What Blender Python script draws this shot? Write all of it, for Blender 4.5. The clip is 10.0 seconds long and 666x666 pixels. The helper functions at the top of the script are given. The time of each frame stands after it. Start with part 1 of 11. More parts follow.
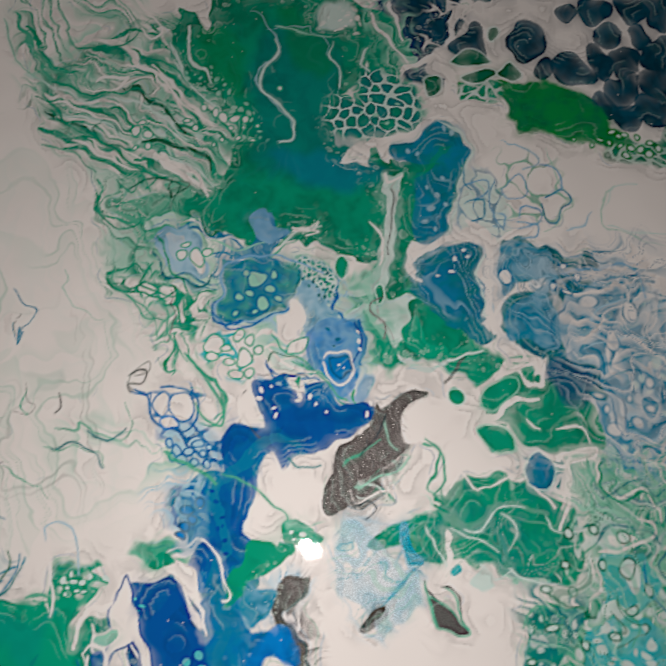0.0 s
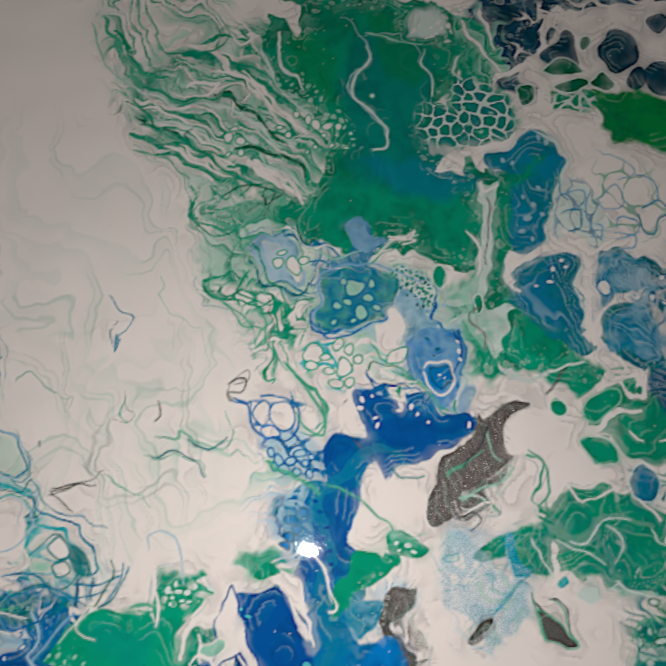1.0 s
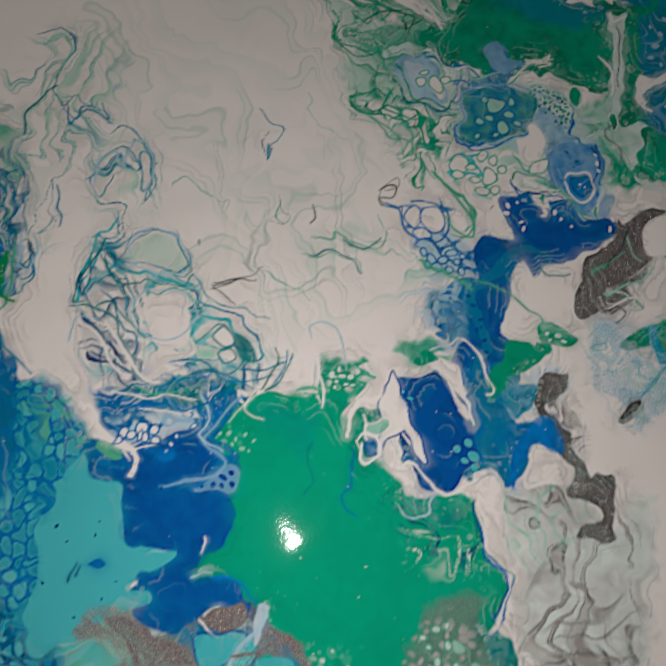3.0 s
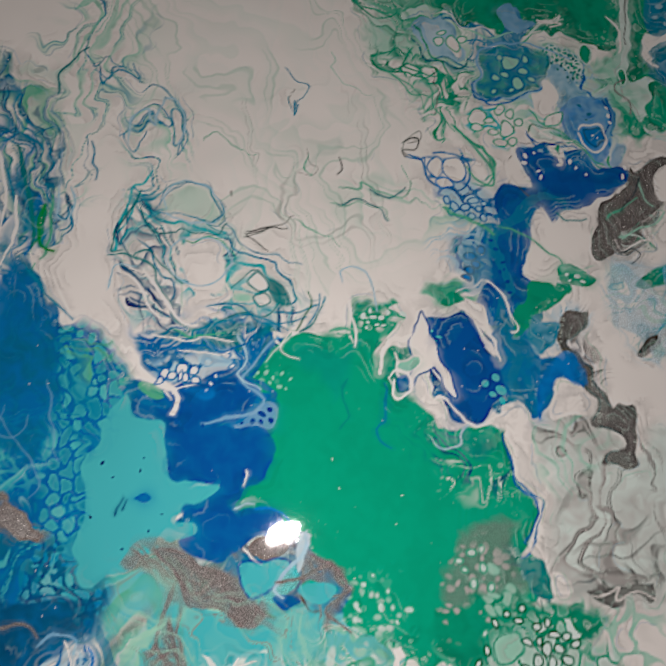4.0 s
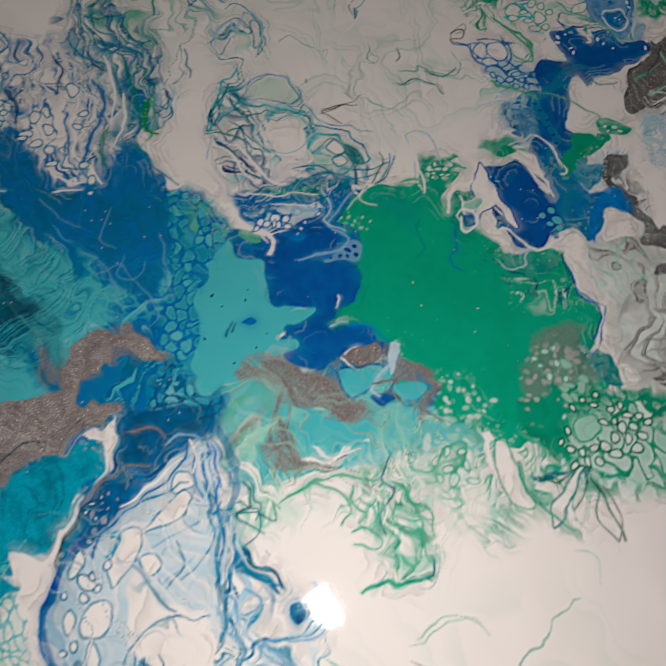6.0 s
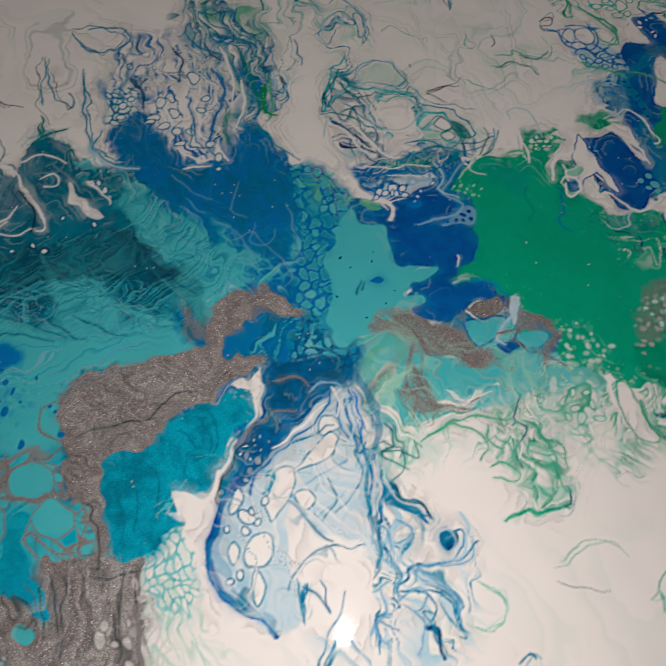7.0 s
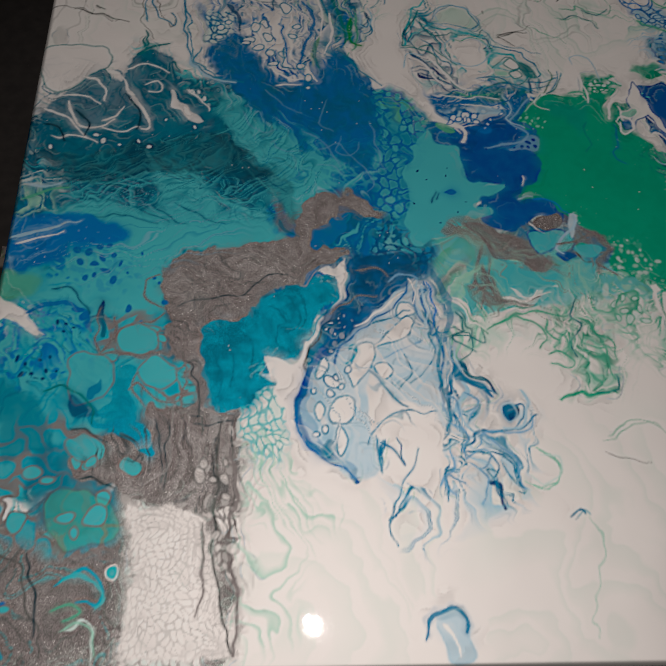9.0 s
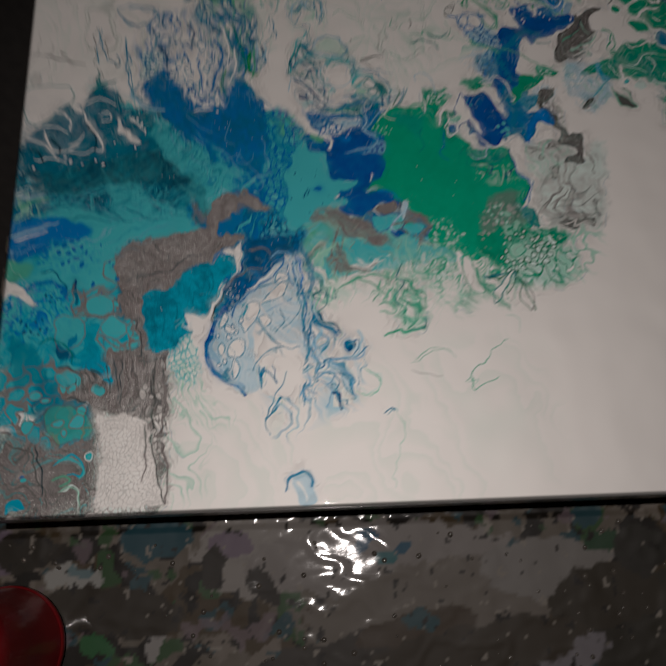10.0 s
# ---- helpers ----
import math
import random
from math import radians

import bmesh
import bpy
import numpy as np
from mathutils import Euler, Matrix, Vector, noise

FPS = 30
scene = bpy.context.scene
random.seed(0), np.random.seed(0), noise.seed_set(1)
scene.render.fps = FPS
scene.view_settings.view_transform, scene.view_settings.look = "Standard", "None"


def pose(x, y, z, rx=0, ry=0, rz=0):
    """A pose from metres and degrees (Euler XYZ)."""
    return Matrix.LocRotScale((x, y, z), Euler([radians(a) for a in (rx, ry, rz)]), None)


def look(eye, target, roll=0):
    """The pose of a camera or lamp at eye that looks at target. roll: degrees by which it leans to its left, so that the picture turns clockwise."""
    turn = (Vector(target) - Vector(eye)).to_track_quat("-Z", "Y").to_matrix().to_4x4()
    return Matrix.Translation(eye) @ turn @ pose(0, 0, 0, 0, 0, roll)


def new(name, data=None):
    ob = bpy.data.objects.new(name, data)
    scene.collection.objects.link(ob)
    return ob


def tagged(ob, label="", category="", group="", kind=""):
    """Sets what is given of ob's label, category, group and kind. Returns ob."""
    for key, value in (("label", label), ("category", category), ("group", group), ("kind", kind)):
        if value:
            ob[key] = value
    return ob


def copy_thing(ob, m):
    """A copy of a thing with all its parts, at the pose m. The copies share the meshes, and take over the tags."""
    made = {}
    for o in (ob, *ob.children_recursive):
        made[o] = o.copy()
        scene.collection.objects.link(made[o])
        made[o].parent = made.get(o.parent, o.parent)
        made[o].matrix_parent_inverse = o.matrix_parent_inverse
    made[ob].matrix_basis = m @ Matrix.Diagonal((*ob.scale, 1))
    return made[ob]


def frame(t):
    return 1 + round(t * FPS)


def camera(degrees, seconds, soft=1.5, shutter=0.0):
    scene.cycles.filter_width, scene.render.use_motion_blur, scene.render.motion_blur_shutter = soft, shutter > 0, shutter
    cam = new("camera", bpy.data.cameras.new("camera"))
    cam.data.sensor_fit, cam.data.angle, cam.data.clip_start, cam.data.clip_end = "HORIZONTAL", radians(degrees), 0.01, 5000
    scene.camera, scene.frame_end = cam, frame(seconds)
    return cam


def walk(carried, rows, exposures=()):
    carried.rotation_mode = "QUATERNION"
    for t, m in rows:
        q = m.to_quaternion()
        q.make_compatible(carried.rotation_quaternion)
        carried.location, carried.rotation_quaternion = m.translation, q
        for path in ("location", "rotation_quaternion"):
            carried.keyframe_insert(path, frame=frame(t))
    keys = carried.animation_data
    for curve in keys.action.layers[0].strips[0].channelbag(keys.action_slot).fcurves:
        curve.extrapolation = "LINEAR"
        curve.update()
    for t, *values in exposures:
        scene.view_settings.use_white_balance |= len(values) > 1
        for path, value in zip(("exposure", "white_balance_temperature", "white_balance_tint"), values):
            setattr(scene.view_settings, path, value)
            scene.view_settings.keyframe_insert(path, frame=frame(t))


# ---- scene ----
cam = camera(48.5, 10.0, soft=1.0, shutter=0.4)

# seconds, eye (metres), yaw, pitch, roll (degrees)
PATH = [
    (0, 0.4092, 0.3779, 1.2601, 5.85, -75.32, -5.09),
    (0.5, 0.3760, 0.3795, 1.2590, 5.20, -75.21, -4.30),
    (1, 0.3428, 0.3836, 1.2614, 4.75, -75.43, -3.59),
    (1.5, 0.2980, 0.3583, 1.2496, 1.30, -75.46, 0.78),
    (2, 0.2711, 0.3257, 1.2506, -2.17, -75.56, 4.16),
    (2.5, 0.2543, 0.2892, 1.2565, -4.12, -75.47, 5.47),
    (3, 0.2300, 0.2564, 1.2493, -4.31, -75.73, 5.68),
    (3.2, 0.2239, 0.2404, 1.2507, -4.77, -75.47, 5.86),
    (4.3, 0.1921, 0.1960, 1.2555, -9.43, -74.60, 9.17),
    (4.5, 0.1874, 0.1826, 1.2539, -8.62, -74.55, 7.88),
    (5, 0.1765, 0.1397, 1.2573, -9.67, -73.11, 7.46),
    (5.2, 0.1725, 0.1230, 1.2559, -9.20, -72.77, 6.84),
    (6.3, 0.1321, 0.0102, 1.2643, -0.72, -67.66, -2.40),
    (6.5, 0.1059, -0.0029, 1.2635, -2.71, -67.48, -0.54),
    (7, 0.0628, -0.0190, 1.2771, -2.08, -66.34, -1.99),
    (7.5, 0.0263, -0.0237, 1.2712, -3.60, -66.87, 0.36),
    (8, 0.0022, -0.0439, 1.2714, -5.46, -67.05, 2.71),
    (8.5, -0.0103, -0.0787, 1.2708, -5.25, -66.11, 3.90),
    (9, -0.0109, -0.1184, 1.2938, -4.99, -65.62, 4.52),
    (9.4, 0.0154, -0.1511, 1.3599, -4.26, -67.00, 2.91),
    (9.5, 0.0269, -0.1648, 1.3944, -3.60, -66.82, 2.22),
    (9.9, 0.0570, -0.1736, 1.5074, -10.11, -72.76, 7.87),
    (10, 0.1210, -0.1840, 1.5400, 1.20, -71.90, -3.50),
]


def aim(x, y, z, yaw, pitch, roll):
    a, b = radians(yaw), radians(pitch)
    ahead = Vector((-math.sin(a) * math.cos(b), math.cos(a) * math.cos(b), math.sin(b)))
    return look((x, y, z), Vector((x, y, z)) + ahead, roll)


walk(cam, [(t, aim(*row)) for t, *row in PATH], exposures=[(0.0, -0.08), (1.0, -0.1), (2.5, -0.33), (4.5, 0.03), (7.5, 0.08), (9.0, -0.08), (9.4, -0.55), (10.0, -0.5)])

# ---- light: small hard lamp added overhead in a dark room, for the camera's torch ----
world = bpy.data.worlds.new("night")
scene.world = world
world.use_nodes = True
world.node_tree.nodes["Background"].inputs["Color"].default_value = (0.9, 0.8, 0.7, 1)
world.node_tree.nodes["Background"].inputs["Strength"].default_value = 0.006

lamp_data = bpy.data.lights.new("torch_stand_in", "SPOT")
lamp_data.energy = 700
lamp_data.color = (1.0, 0.91, 0.87)
lamp_data.shadow_soft_size = 0.042
# soft cone, tilted a little, shapes the brightness across the canvas
lamp_data.spot_size, lamp_data.spot_blend = radians(29), 1.0
lamp = new("torch_stand_in", lamp_data)
lamp.matrix_world = pose(0.05, 0.18, 6.8, 1.2)

TOP = 0.80          # height of the painted face
SIDE = 0.914        # the canvas is a square
LEFT, NEAR = -0.240, -0.121
TABLE = 0.730


# ---- materials ----
def material(name):
    m = bpy.data.materials.new(name)
    m.use_nodes = True
    nt = m.node_tree
    return m, nt, nt.nodes["Principled BSDF"]


def add(nt, kind, **sockets):
    n = nt.nodes.new(kind)
    for k, v in sockets.items():
        n.inputs[k].default_value = v
    return n


def plain(name, c1, c2, rough=0.5, scale=20.0, metal=0.0, bump=0.1, coat=0.0, detail=6.0):
    """A surface of two mixed tones at two scales, with fine relief."""
    m, nt, p = material(name)
    tc = nt.nodes.new("ShaderNodeTexCoord")
    big = add(nt, "ShaderNodeTexNoise", Scale=scale, Detail=detail)
    fine = add(nt, "ShaderNodeTexNoise", Scale=scale * 14, Detail=3.0)
    nt.links.new(tc.outputs["Object"], big.inputs["Vector"])
    nt.links.new(tc.outputs["Object"], fine.inputs["Vector"])
    ramp = nt.nodes.new("ShaderNodeValToRGB")
    ramp.color_ramp.elements[0].position, ramp.color_ramp.elements[1].position = 0.35, 0.65
    ramp.color_ramp.elements[0].color, ramp.color_ramp.elements[1].color = (*c1, 1), (*c2, 1)
    nt.links.new(big.outputs["Fac"], ramp.inputs["Fac"])
    nt.links.new(ramp.outputs["Color"], p.inputs["Base Color"])
    b = add(nt, "ShaderNodeBump", Strength=bump, Distance=0.002)
    nt.links.new(fine.outputs["Fac"], b.inputs["Height"])
    nt.links.new(b.outputs["Normal"], p.inputs["Normal"])
    p.inputs["Roughness"].default_value, p.inputs["Metallic"].default_value = rough, metal
    p.inputs["Coat Weight"].default_value, p.inputs["Coat Roughness"].default_value = coat, 0.08
    return m


def paint_material():
    """Poured acrylic under a wet, slightly rippled film; metallic grains where the pigment holds glitter."""
    m, nt, p = material("poured_acrylic")
    col = nt.nodes.new("ShaderNodeVertexColor")
    col.layer_name = "paint"
    tc = nt.nodes.new("ShaderNodeTexCoord")
    # glitter: single grains, their sparkle painted as lighter and darker base colour
    grain = add(nt, "ShaderNodeTexVoronoi", Scale=1900.0)
    nt.links.new(tc.outputs["Object"], grain.inputs["Vector"])
    sep = nt.nodes.new("ShaderNodeSeparateColor")
    nt.links.new(grain.outputs["Color"], sep.inputs["Color"])
    gl = nt.nodes.new("ShaderNodeMath")
    gl.operation = "MULTIPLY"
    nt.links.new(sep.outputs[0], gl.inputs[0])
    nt.links.new(col.outputs["Alpha"], gl.inputs[1])
    lift = nt.nodes.new("ShaderNodeMapRange")
    lift.inputs[1].default_value, lift.inputs[2].default_value = 0.2, 1.0
    lift.inputs[3].default_value, lift.inputs[4].default_value = 0.62, 1.40
    nt.links.new(sep.outputs[1], lift.inputs[0])
    gcol = nt.nodes.new("ShaderNodeVectorMath")
    gcol.operation = "SCALE"
    nt.links.new(col.outputs["Color"], gcol.inputs[0])
    nt.links.new(lift.outputs[0], gcol.inputs["Scale"])
    mix = nt.nodes.new("ShaderNodeMix")
    mix.data_type = "RGBA"
    nt.links.new(col.outputs["Alpha"], mix.inputs["Factor"])
    nt.links.new(col.outputs["Color"], mix.inputs[6])
    nt.links.new(gcol.outputs[0], mix.inputs[7])
    # single flakes, their glint painted in as a near-white base colour
    flake = nt.nodes.new("ShaderNodeMath")
    flake.operation = "GREATER_THAN"
    flake.inputs[1].default_value = 0.978
    nt.links.new(gl.outputs[0], flake.inputs[0])
    painted_glint = nt.nodes.new("ShaderNodeMix")
    painted_glint.data_type = "RGBA"
    painted_glint.inputs[7].default_value = (0.8, 0.78, 0.76, 1)
    nt.links.new(flake.outputs[0], painted_glint.inputs["Factor"])
    nt.links.new(mix.outputs[2], painted_glint.inputs[6])
    nt.links.new(painted_glint.outputs[2], p.inputs["Base Color"])
    # all paint is made metallic: its broad lobe imitates a near torch's falloff
    met = nt.nodes.new("ShaderNodeMapRange")
    met.inputs[3].default_value, met.inputs[4].default_value = 0.84, 0.9
    nt.links.new(gl.outputs[0], met.inputs[0])
    nt.links.new(met.outputs[0], p.inputs["Metallic"])
    p.inputs["Roughness"].default_value = 0.59
    p.inputs["Specular IOR Level"].default_value = 0.0
    p.inputs["Coat Weight"].default_value = 1.0
    p.inputs["Coat Roughness"].default_value = 0.02
    # the film: broad waves and small grains
    wave = add(nt, "ShaderNodeTexNoise", Scale=26.0, Detail=2.0)
    tiny = add(nt, "ShaderNodeTexNoise", Scale=420.0, Detail=2.0)
    for n in (wave, tiny):
        nt.links.new(tc.outputs["Object"], n.inputs["Vector"])
    b1 = add(nt, "ShaderNodeBump", Strength=0.09, Distance=0.0006)
    nt.links.new(wave.outputs["Fac"], b1.inputs["Height"])
    b2 = add(nt, "ShaderNodeBump", Strength=0.025, Distance=0.0005)
    nt.links.new(tiny.outputs["Fac"], b2.inputs["Height"])
    nt.links.new(b1.outputs["Normal"], b2.inputs["Normal"])
    nt.links.new(b2.outputs["Normal"], p.inputs["Coat Normal"])
    return m


ACRYLIC = paint_material()

# ---- the pour: paint laid on a fine grid, in millimetres from the canvas's near left corner ----
STEP = 914.0 / 1190
COUNT = 1191
axis = np.arange(COUNT, dtype=np.float32) * np.float32(STEP)
U, V = np.meshgrid(axis, axis)


def value_noise(x, y, seed):
    """Smooth gradient noise from 0 to 1 on a unit lattice."""
    xi, yi = np.floor(x).astype(np.int64), np.floor(y).astype(np.int64)
    fx, fy = (x - xi).astype(np.float32), (y - yi).astype(np.float32)
    turn = np.random.default_rng(seed).random((128, 128)).astype(np.float32) * np.float32(2 * math.pi)
    cos, sin = np.cos(turn), np.sin(turn)

    def corner(a, b):
        j, i = (yi + b) & 127, (xi + a) & 127
        return cos[j, i] * (fx - a) + sin[j, i] * (fy - b)

    sx, sy = fx ** 3 * (fx * (fx * 6 - 15) + 10), fy ** 3 * (fy * (fy * 6 - 15) + 10)
    low = corner(0, 0) * (1 - sx) + corner(1, 0) * sx
    high = corner(0, 1) * (1 - sx) + corner(1, 1) * sx
    return 0.5 + 0.72 * (low * (1 - sy) + high * sy)


def fractal(x, y, seed, octaves=4):
    total, weight, scale = 0.0, 0.0, 1.0
    for k in range(octaves):
        total = total + value_noise(x * scale, y * scale, seed + 17 * k) / scale
        weight += 1 / scale
        scale *= 2.03
    return total / weight


WARP_U = 7 * (fractal(U / 26, V / 26, 3, 2) - 0.5) + 1.6 * (value_noise(U / 8, V / 8, 5) - 0.5)
WARP_V = 7 * (fractal(U / 26, V / 26, 11, 2) - 0.5) + 1.6 * (value_noise(U / 8, V / 8, 13) - 0.5)
FINE = fractal(U / 9, V / 9, 31, 2)
BROAD = fractal(U / 38, V / 38, 37, 3)

COLOUR = np.zeros((COUNT, COUNT, 4), np.float32)


def srgb(r, g, b):
    """Pigment from the tone it shows under the lamp, where white shows 216, 208, 203."""
    out = []
    for v, w in zip((r, g, b), (216, 208, 203)):
        lin = ((v / 255 + 0.055) / 1.055) ** 2.4 if v > 10 else v / 3294
        white = ((w / 255 + 0.055) / 1.055) ** 2.4
        out.append(min(0.9, 0.80 * lin / white))
    return np.array(out, np.float32)


WHITE = srgb(221, 210, 202)
PALE = srgb(196, 205, 196)
MINT = srgb(150, 188, 168)
SAGE = srgb(88, 160, 132)
GREEN = srgb(0, 140, 108)
LEAF = srgb(10, 130, 66)
POOL = srgb(0, 150, 117)
FIR = srgb(4, 104, 76)
SEA = srgb(4, 116, 118)
STEEL = srgb(36, 124, 150)
SLATE = srgb(40, 116, 146)
MIST = srgb(164, 186, 194)
LILAC = srgb(124, 160, 182)
ROYAL = srgb(0, 106, 156)
NAVY = srgb(0, 78, 114)
COBALT = srgb(2, 112, 166)
AZURE = srgb(36, 120, 178)
TEAL = srgb(82, 168, 170)
TURQ = srgb(36, 146, 164)
LAGOON = srgb(14, 98, 120)
DEEP = srgb(6, 58, 74)
SILVER = srgb(128, 118, 114)
BRONZE = srgb(126, 115, 111)
GREY = srgb(168, 160, 154)
SMOKE = srgb(92, 90, 86)
HAZE = srgb(182, 194, 198)
INK = srgb(40, 60, 66)
ULTRA = srgb(0, 82, 142)
SANDY = srgb(108, 100, 96)
SHOAL = srgb(8, 112, 130)
COLOUR[..., :3] = WHITE


def spline(points, closed):
    """A smooth line through the points."""
    p = np.array(points, np.float32).reshape(-1, 2)
    n = len(p)
    out = []
    for k in range(n if closed else n - 1):
        if closed:
            a, b, c, d = p[k - 1], p[k], p[(k + 1) % n], p[(k + 2) % n]
        else:
            a, b, c, d = p[max(k - 1, 0)], p[k], p[k + 1], p[min(k + 2, n - 1)]
        for s in (0.0, 0.25, 0.5, 0.75):
            out.append(0.5 * (2 * b + (c - a) * s + (2 * a - 5 * b + 4 * c - d) * s * s + (3 * b - a - 3 * c + d) * s ** 3))
    if not closed:
        out.append(p[-1])
    return np.array(out, np.float32)


def window(p, margin):
    lo, hi = p.min(0) - margin, p.max(0) + margin
    i0, j0 = (max(0, int(v / STEP)) for v in lo)
    i1, j1 = (min(COUNT, int(v / STEP) + 2) for v in hi)
    return slice(j0, max(j1, j0)), slice(i0, max(i1, i0))


def inside(points, warp, margin):
    """Window and signed distance in millimetres (positive inside) of a closed smooth outline."""
    p = spline(points, True)
    w = window(p, margin)
    x = U[w] + warp * WARP_U[w]
    y = V[w] + warp * WARP_V[w]
    near = np.full(x.shape, 1e9, np.float32)
    odd = np.zeros(x.shape, bool)
    q = np.roll(p, -1, 0)
    for (ax, ay), (bx, by) in zip(p, q):
        ex, ey = bx - ax, by - ay
        size = ex * ex + ey * ey
        if size < 1e-9:
            continue
        s = np.clip(((x - ax) * ex + (y - ay) * ey) / size, 0, 1)
        near = np.minimum(near, (x - ax - s * ex) ** 2 + (y - ay - s * ey) ** 2)
        if ay != by:
            odd ^= ((ay > y) != (by > y)) & (x < ex * (y - ay) / ey + ax)
    d = np.sqrt(near)
    return w, np.where(odd, d, -d)


def step(a, b, x):
    s = np.clip((x - a) / (b - a), 0, 1)
    return s * s * (3 - 2 * s)


def lay(w, cover, tone, glitter=0.0):
    c = COLOUR[w]
    c[..., :3] += cover[..., None] * (tone - c[..., :3])
    c[..., 3] += cover * (glitter - c[..., 3])


def blob(tone, points, second=None, mix=0.5, soft=0.6, warp=1.0, alpha=1.0, glitter=0.0, ragged=0.0):
    """A puddle of one pigment, clouded with a second."""
    w, d = inside(points, warp, 8 + soft)
    d = d + ragged * (FINE[w] - 0.5)
    soft = 0.35 * soft if soft < 3.5 else 0.75 * soft
    cover = alpha * step(-soft, soft, d)
    if second is not None:
        cloud = step(0.5 - 0.16, 0.5 + 0.22, 0.6 * BROAD[w] + 0.4 * FINE[w]) * mix
        tone = tone + cloud[..., None] * (second - tone)
    lay(w, cover, tone, glitter)


def stroke(tone, points, wide=2.0, end=0.4, soft=0.5, warp=1.0, alpha=1.0, glitter=0.0):
    """A drawn-out thread of paint that tapers to its end."""
    p = spline(points, False)
    w = window(p, wide + 8)
    x = U[w] + warp * WARP_U[w]
    y = V[w] + warp * WARP_V[w]
    best = np.full(x.shape, -1e9, np.float32)
    lump = 0.35 + 1.3 * FINE[w]
    n = len(p) - 1
    for k in range(n):
        (ax, ay), (bx, by) = p[k], p[k + 1]
        ex, ey = bx - ax, by - ay
        s = np.clip(((x - ax) * ex + (y - ay) * ey) / (ex * ex + ey * ey + 1e-9), 0, 1)
        along = (k + s) / n
        half = 0.5 * (wide + (end - wide) * along) * np.minimum(1, 0.3 + 4 * along) * 0.8 * lump
        best = np.maximum(best, half - np.hypot(x - ax - s * ex, y - ay - s * ey))
    lay(w, alpha * step(-0.8 * soft, 0.8 * soft, best), tone, glitter)


def voronoi(x, y, seed):
    """Distances to the nearest two of one point a lattice square, and a random number of the nearest."""
    xi, yi = np.floor(x), np.floor(y)
    f1 = np.full(x.shape, 9.0, np.float32)
    f2, f3 = f1.copy(), f1.copy()
    tag = np.zeros(x.shape, np.float32)
    rng = np.random.default_rng(seed)
    table = rng.random((64, 64, 3)).astype(np.float32)
    for a in (-1, 0, 1):
        for b in (-1, 0, 1):
            cx, cy = xi + a, yi + b
            r = table[cy.astype(int) % 64, cx.astype(int) % 64]
            d = np.hypot(cx + 0.1 + 0.8 * r[..., 0] - x, cy + 0.1 + 0.8 * r[..., 1] - y)
            closer = d < f1
            tag = np.where(closer, r[..., 2], tag)
            f3 = np.minimum(f3, np.maximum(f2, d))
            f2 = np.where(closer, f1, np.minimum(f2, d))
            f1 = np.where(closer, d, f1)
    # the border, rounded where three cells meet
    gap = -0.13 * np.log(np.exp(-(f2 - f1) / 0.13) + np.exp(-(f3 - f1) / 0.13)) + 0.03
    return f1, gap, tag


def turned(w, angle, along, across, warp):
    a = radians(-angle)
    x, y = U[w] + warp * WARP_U[w], V[w] + warp * WARP_V[w]
    return (x * math.cos(a) + y * math.sin(a)) / along, (-x * math.sin(a) + y * math.cos(a)) / across


def cells(fill, points, lace=None, size=10.0, web=0.16, angle=0.0, stretch=1.0, alpha=1.0, edge=1.0, feather=6.0, seed=1, second=None, some=1.0, warp=1.3, glitter=0.0):
    """A net of cells: pigment showing through holes in a lacing of another. some: the share of cells that opened."""
    w, d = inside(points, 1.0, feather + 4)
    x, y = turned(w, angle, size * stretch, size, warp)
    x, y = x + 0.35 * (BROAD[w] - 0.5) * 6, y
    f1, gap, tag = voronoi(x, y, seed)
    zone = step(-feather, feather, d + feather * 0.8 * (FINE[w] - 0.5))
    wid = web * (0.4 + 1.0 * BROAD[w]) * (0.5 + 1.0 * (tag * 3.1 % 1.0))
    wid = np.maximum(wid, 0.02)
    open_cell = step(wid, wid + 0.09, gap) * (tag <= some) * zone
    tone = fill
    if second is not None:
        tone = fill + ((tag * 7.3 % 1.0) * step(0.0, 0.5, gap))[..., None] * (second - fill)
    if lace is not None:
        lay(w, edge * zone * (tag <= some) * (1 - step(wid, wid + 0.09, gap)), lace)
    lay(w, alpha * open_cell, tone, glitter)


def dots(tone, points, size=6.0, radius=0.3, some=0.6, alpha=0.9, seed=1, angle=0.0, stretch=1.0, feather=5.0, soft=0.12):
    """Small round bubbles of a pigment, scattered."""
    w, d = inside(points, 1.0, feather + 4)
    x, y = turned(w, angle, size * stretch, size, 0.5)
    f1, _, tag = voronoi(x, y, seed)
    zone = step(-feather, feather, d + feather * (FINE[w] - 0.5))
    r = radius * (0.35 + 0.9 * (tag * 5.7 % 1.0))
    lay(w, alpha * zone * (tag < some) * step(r + soft, r - soft, f1), tone)


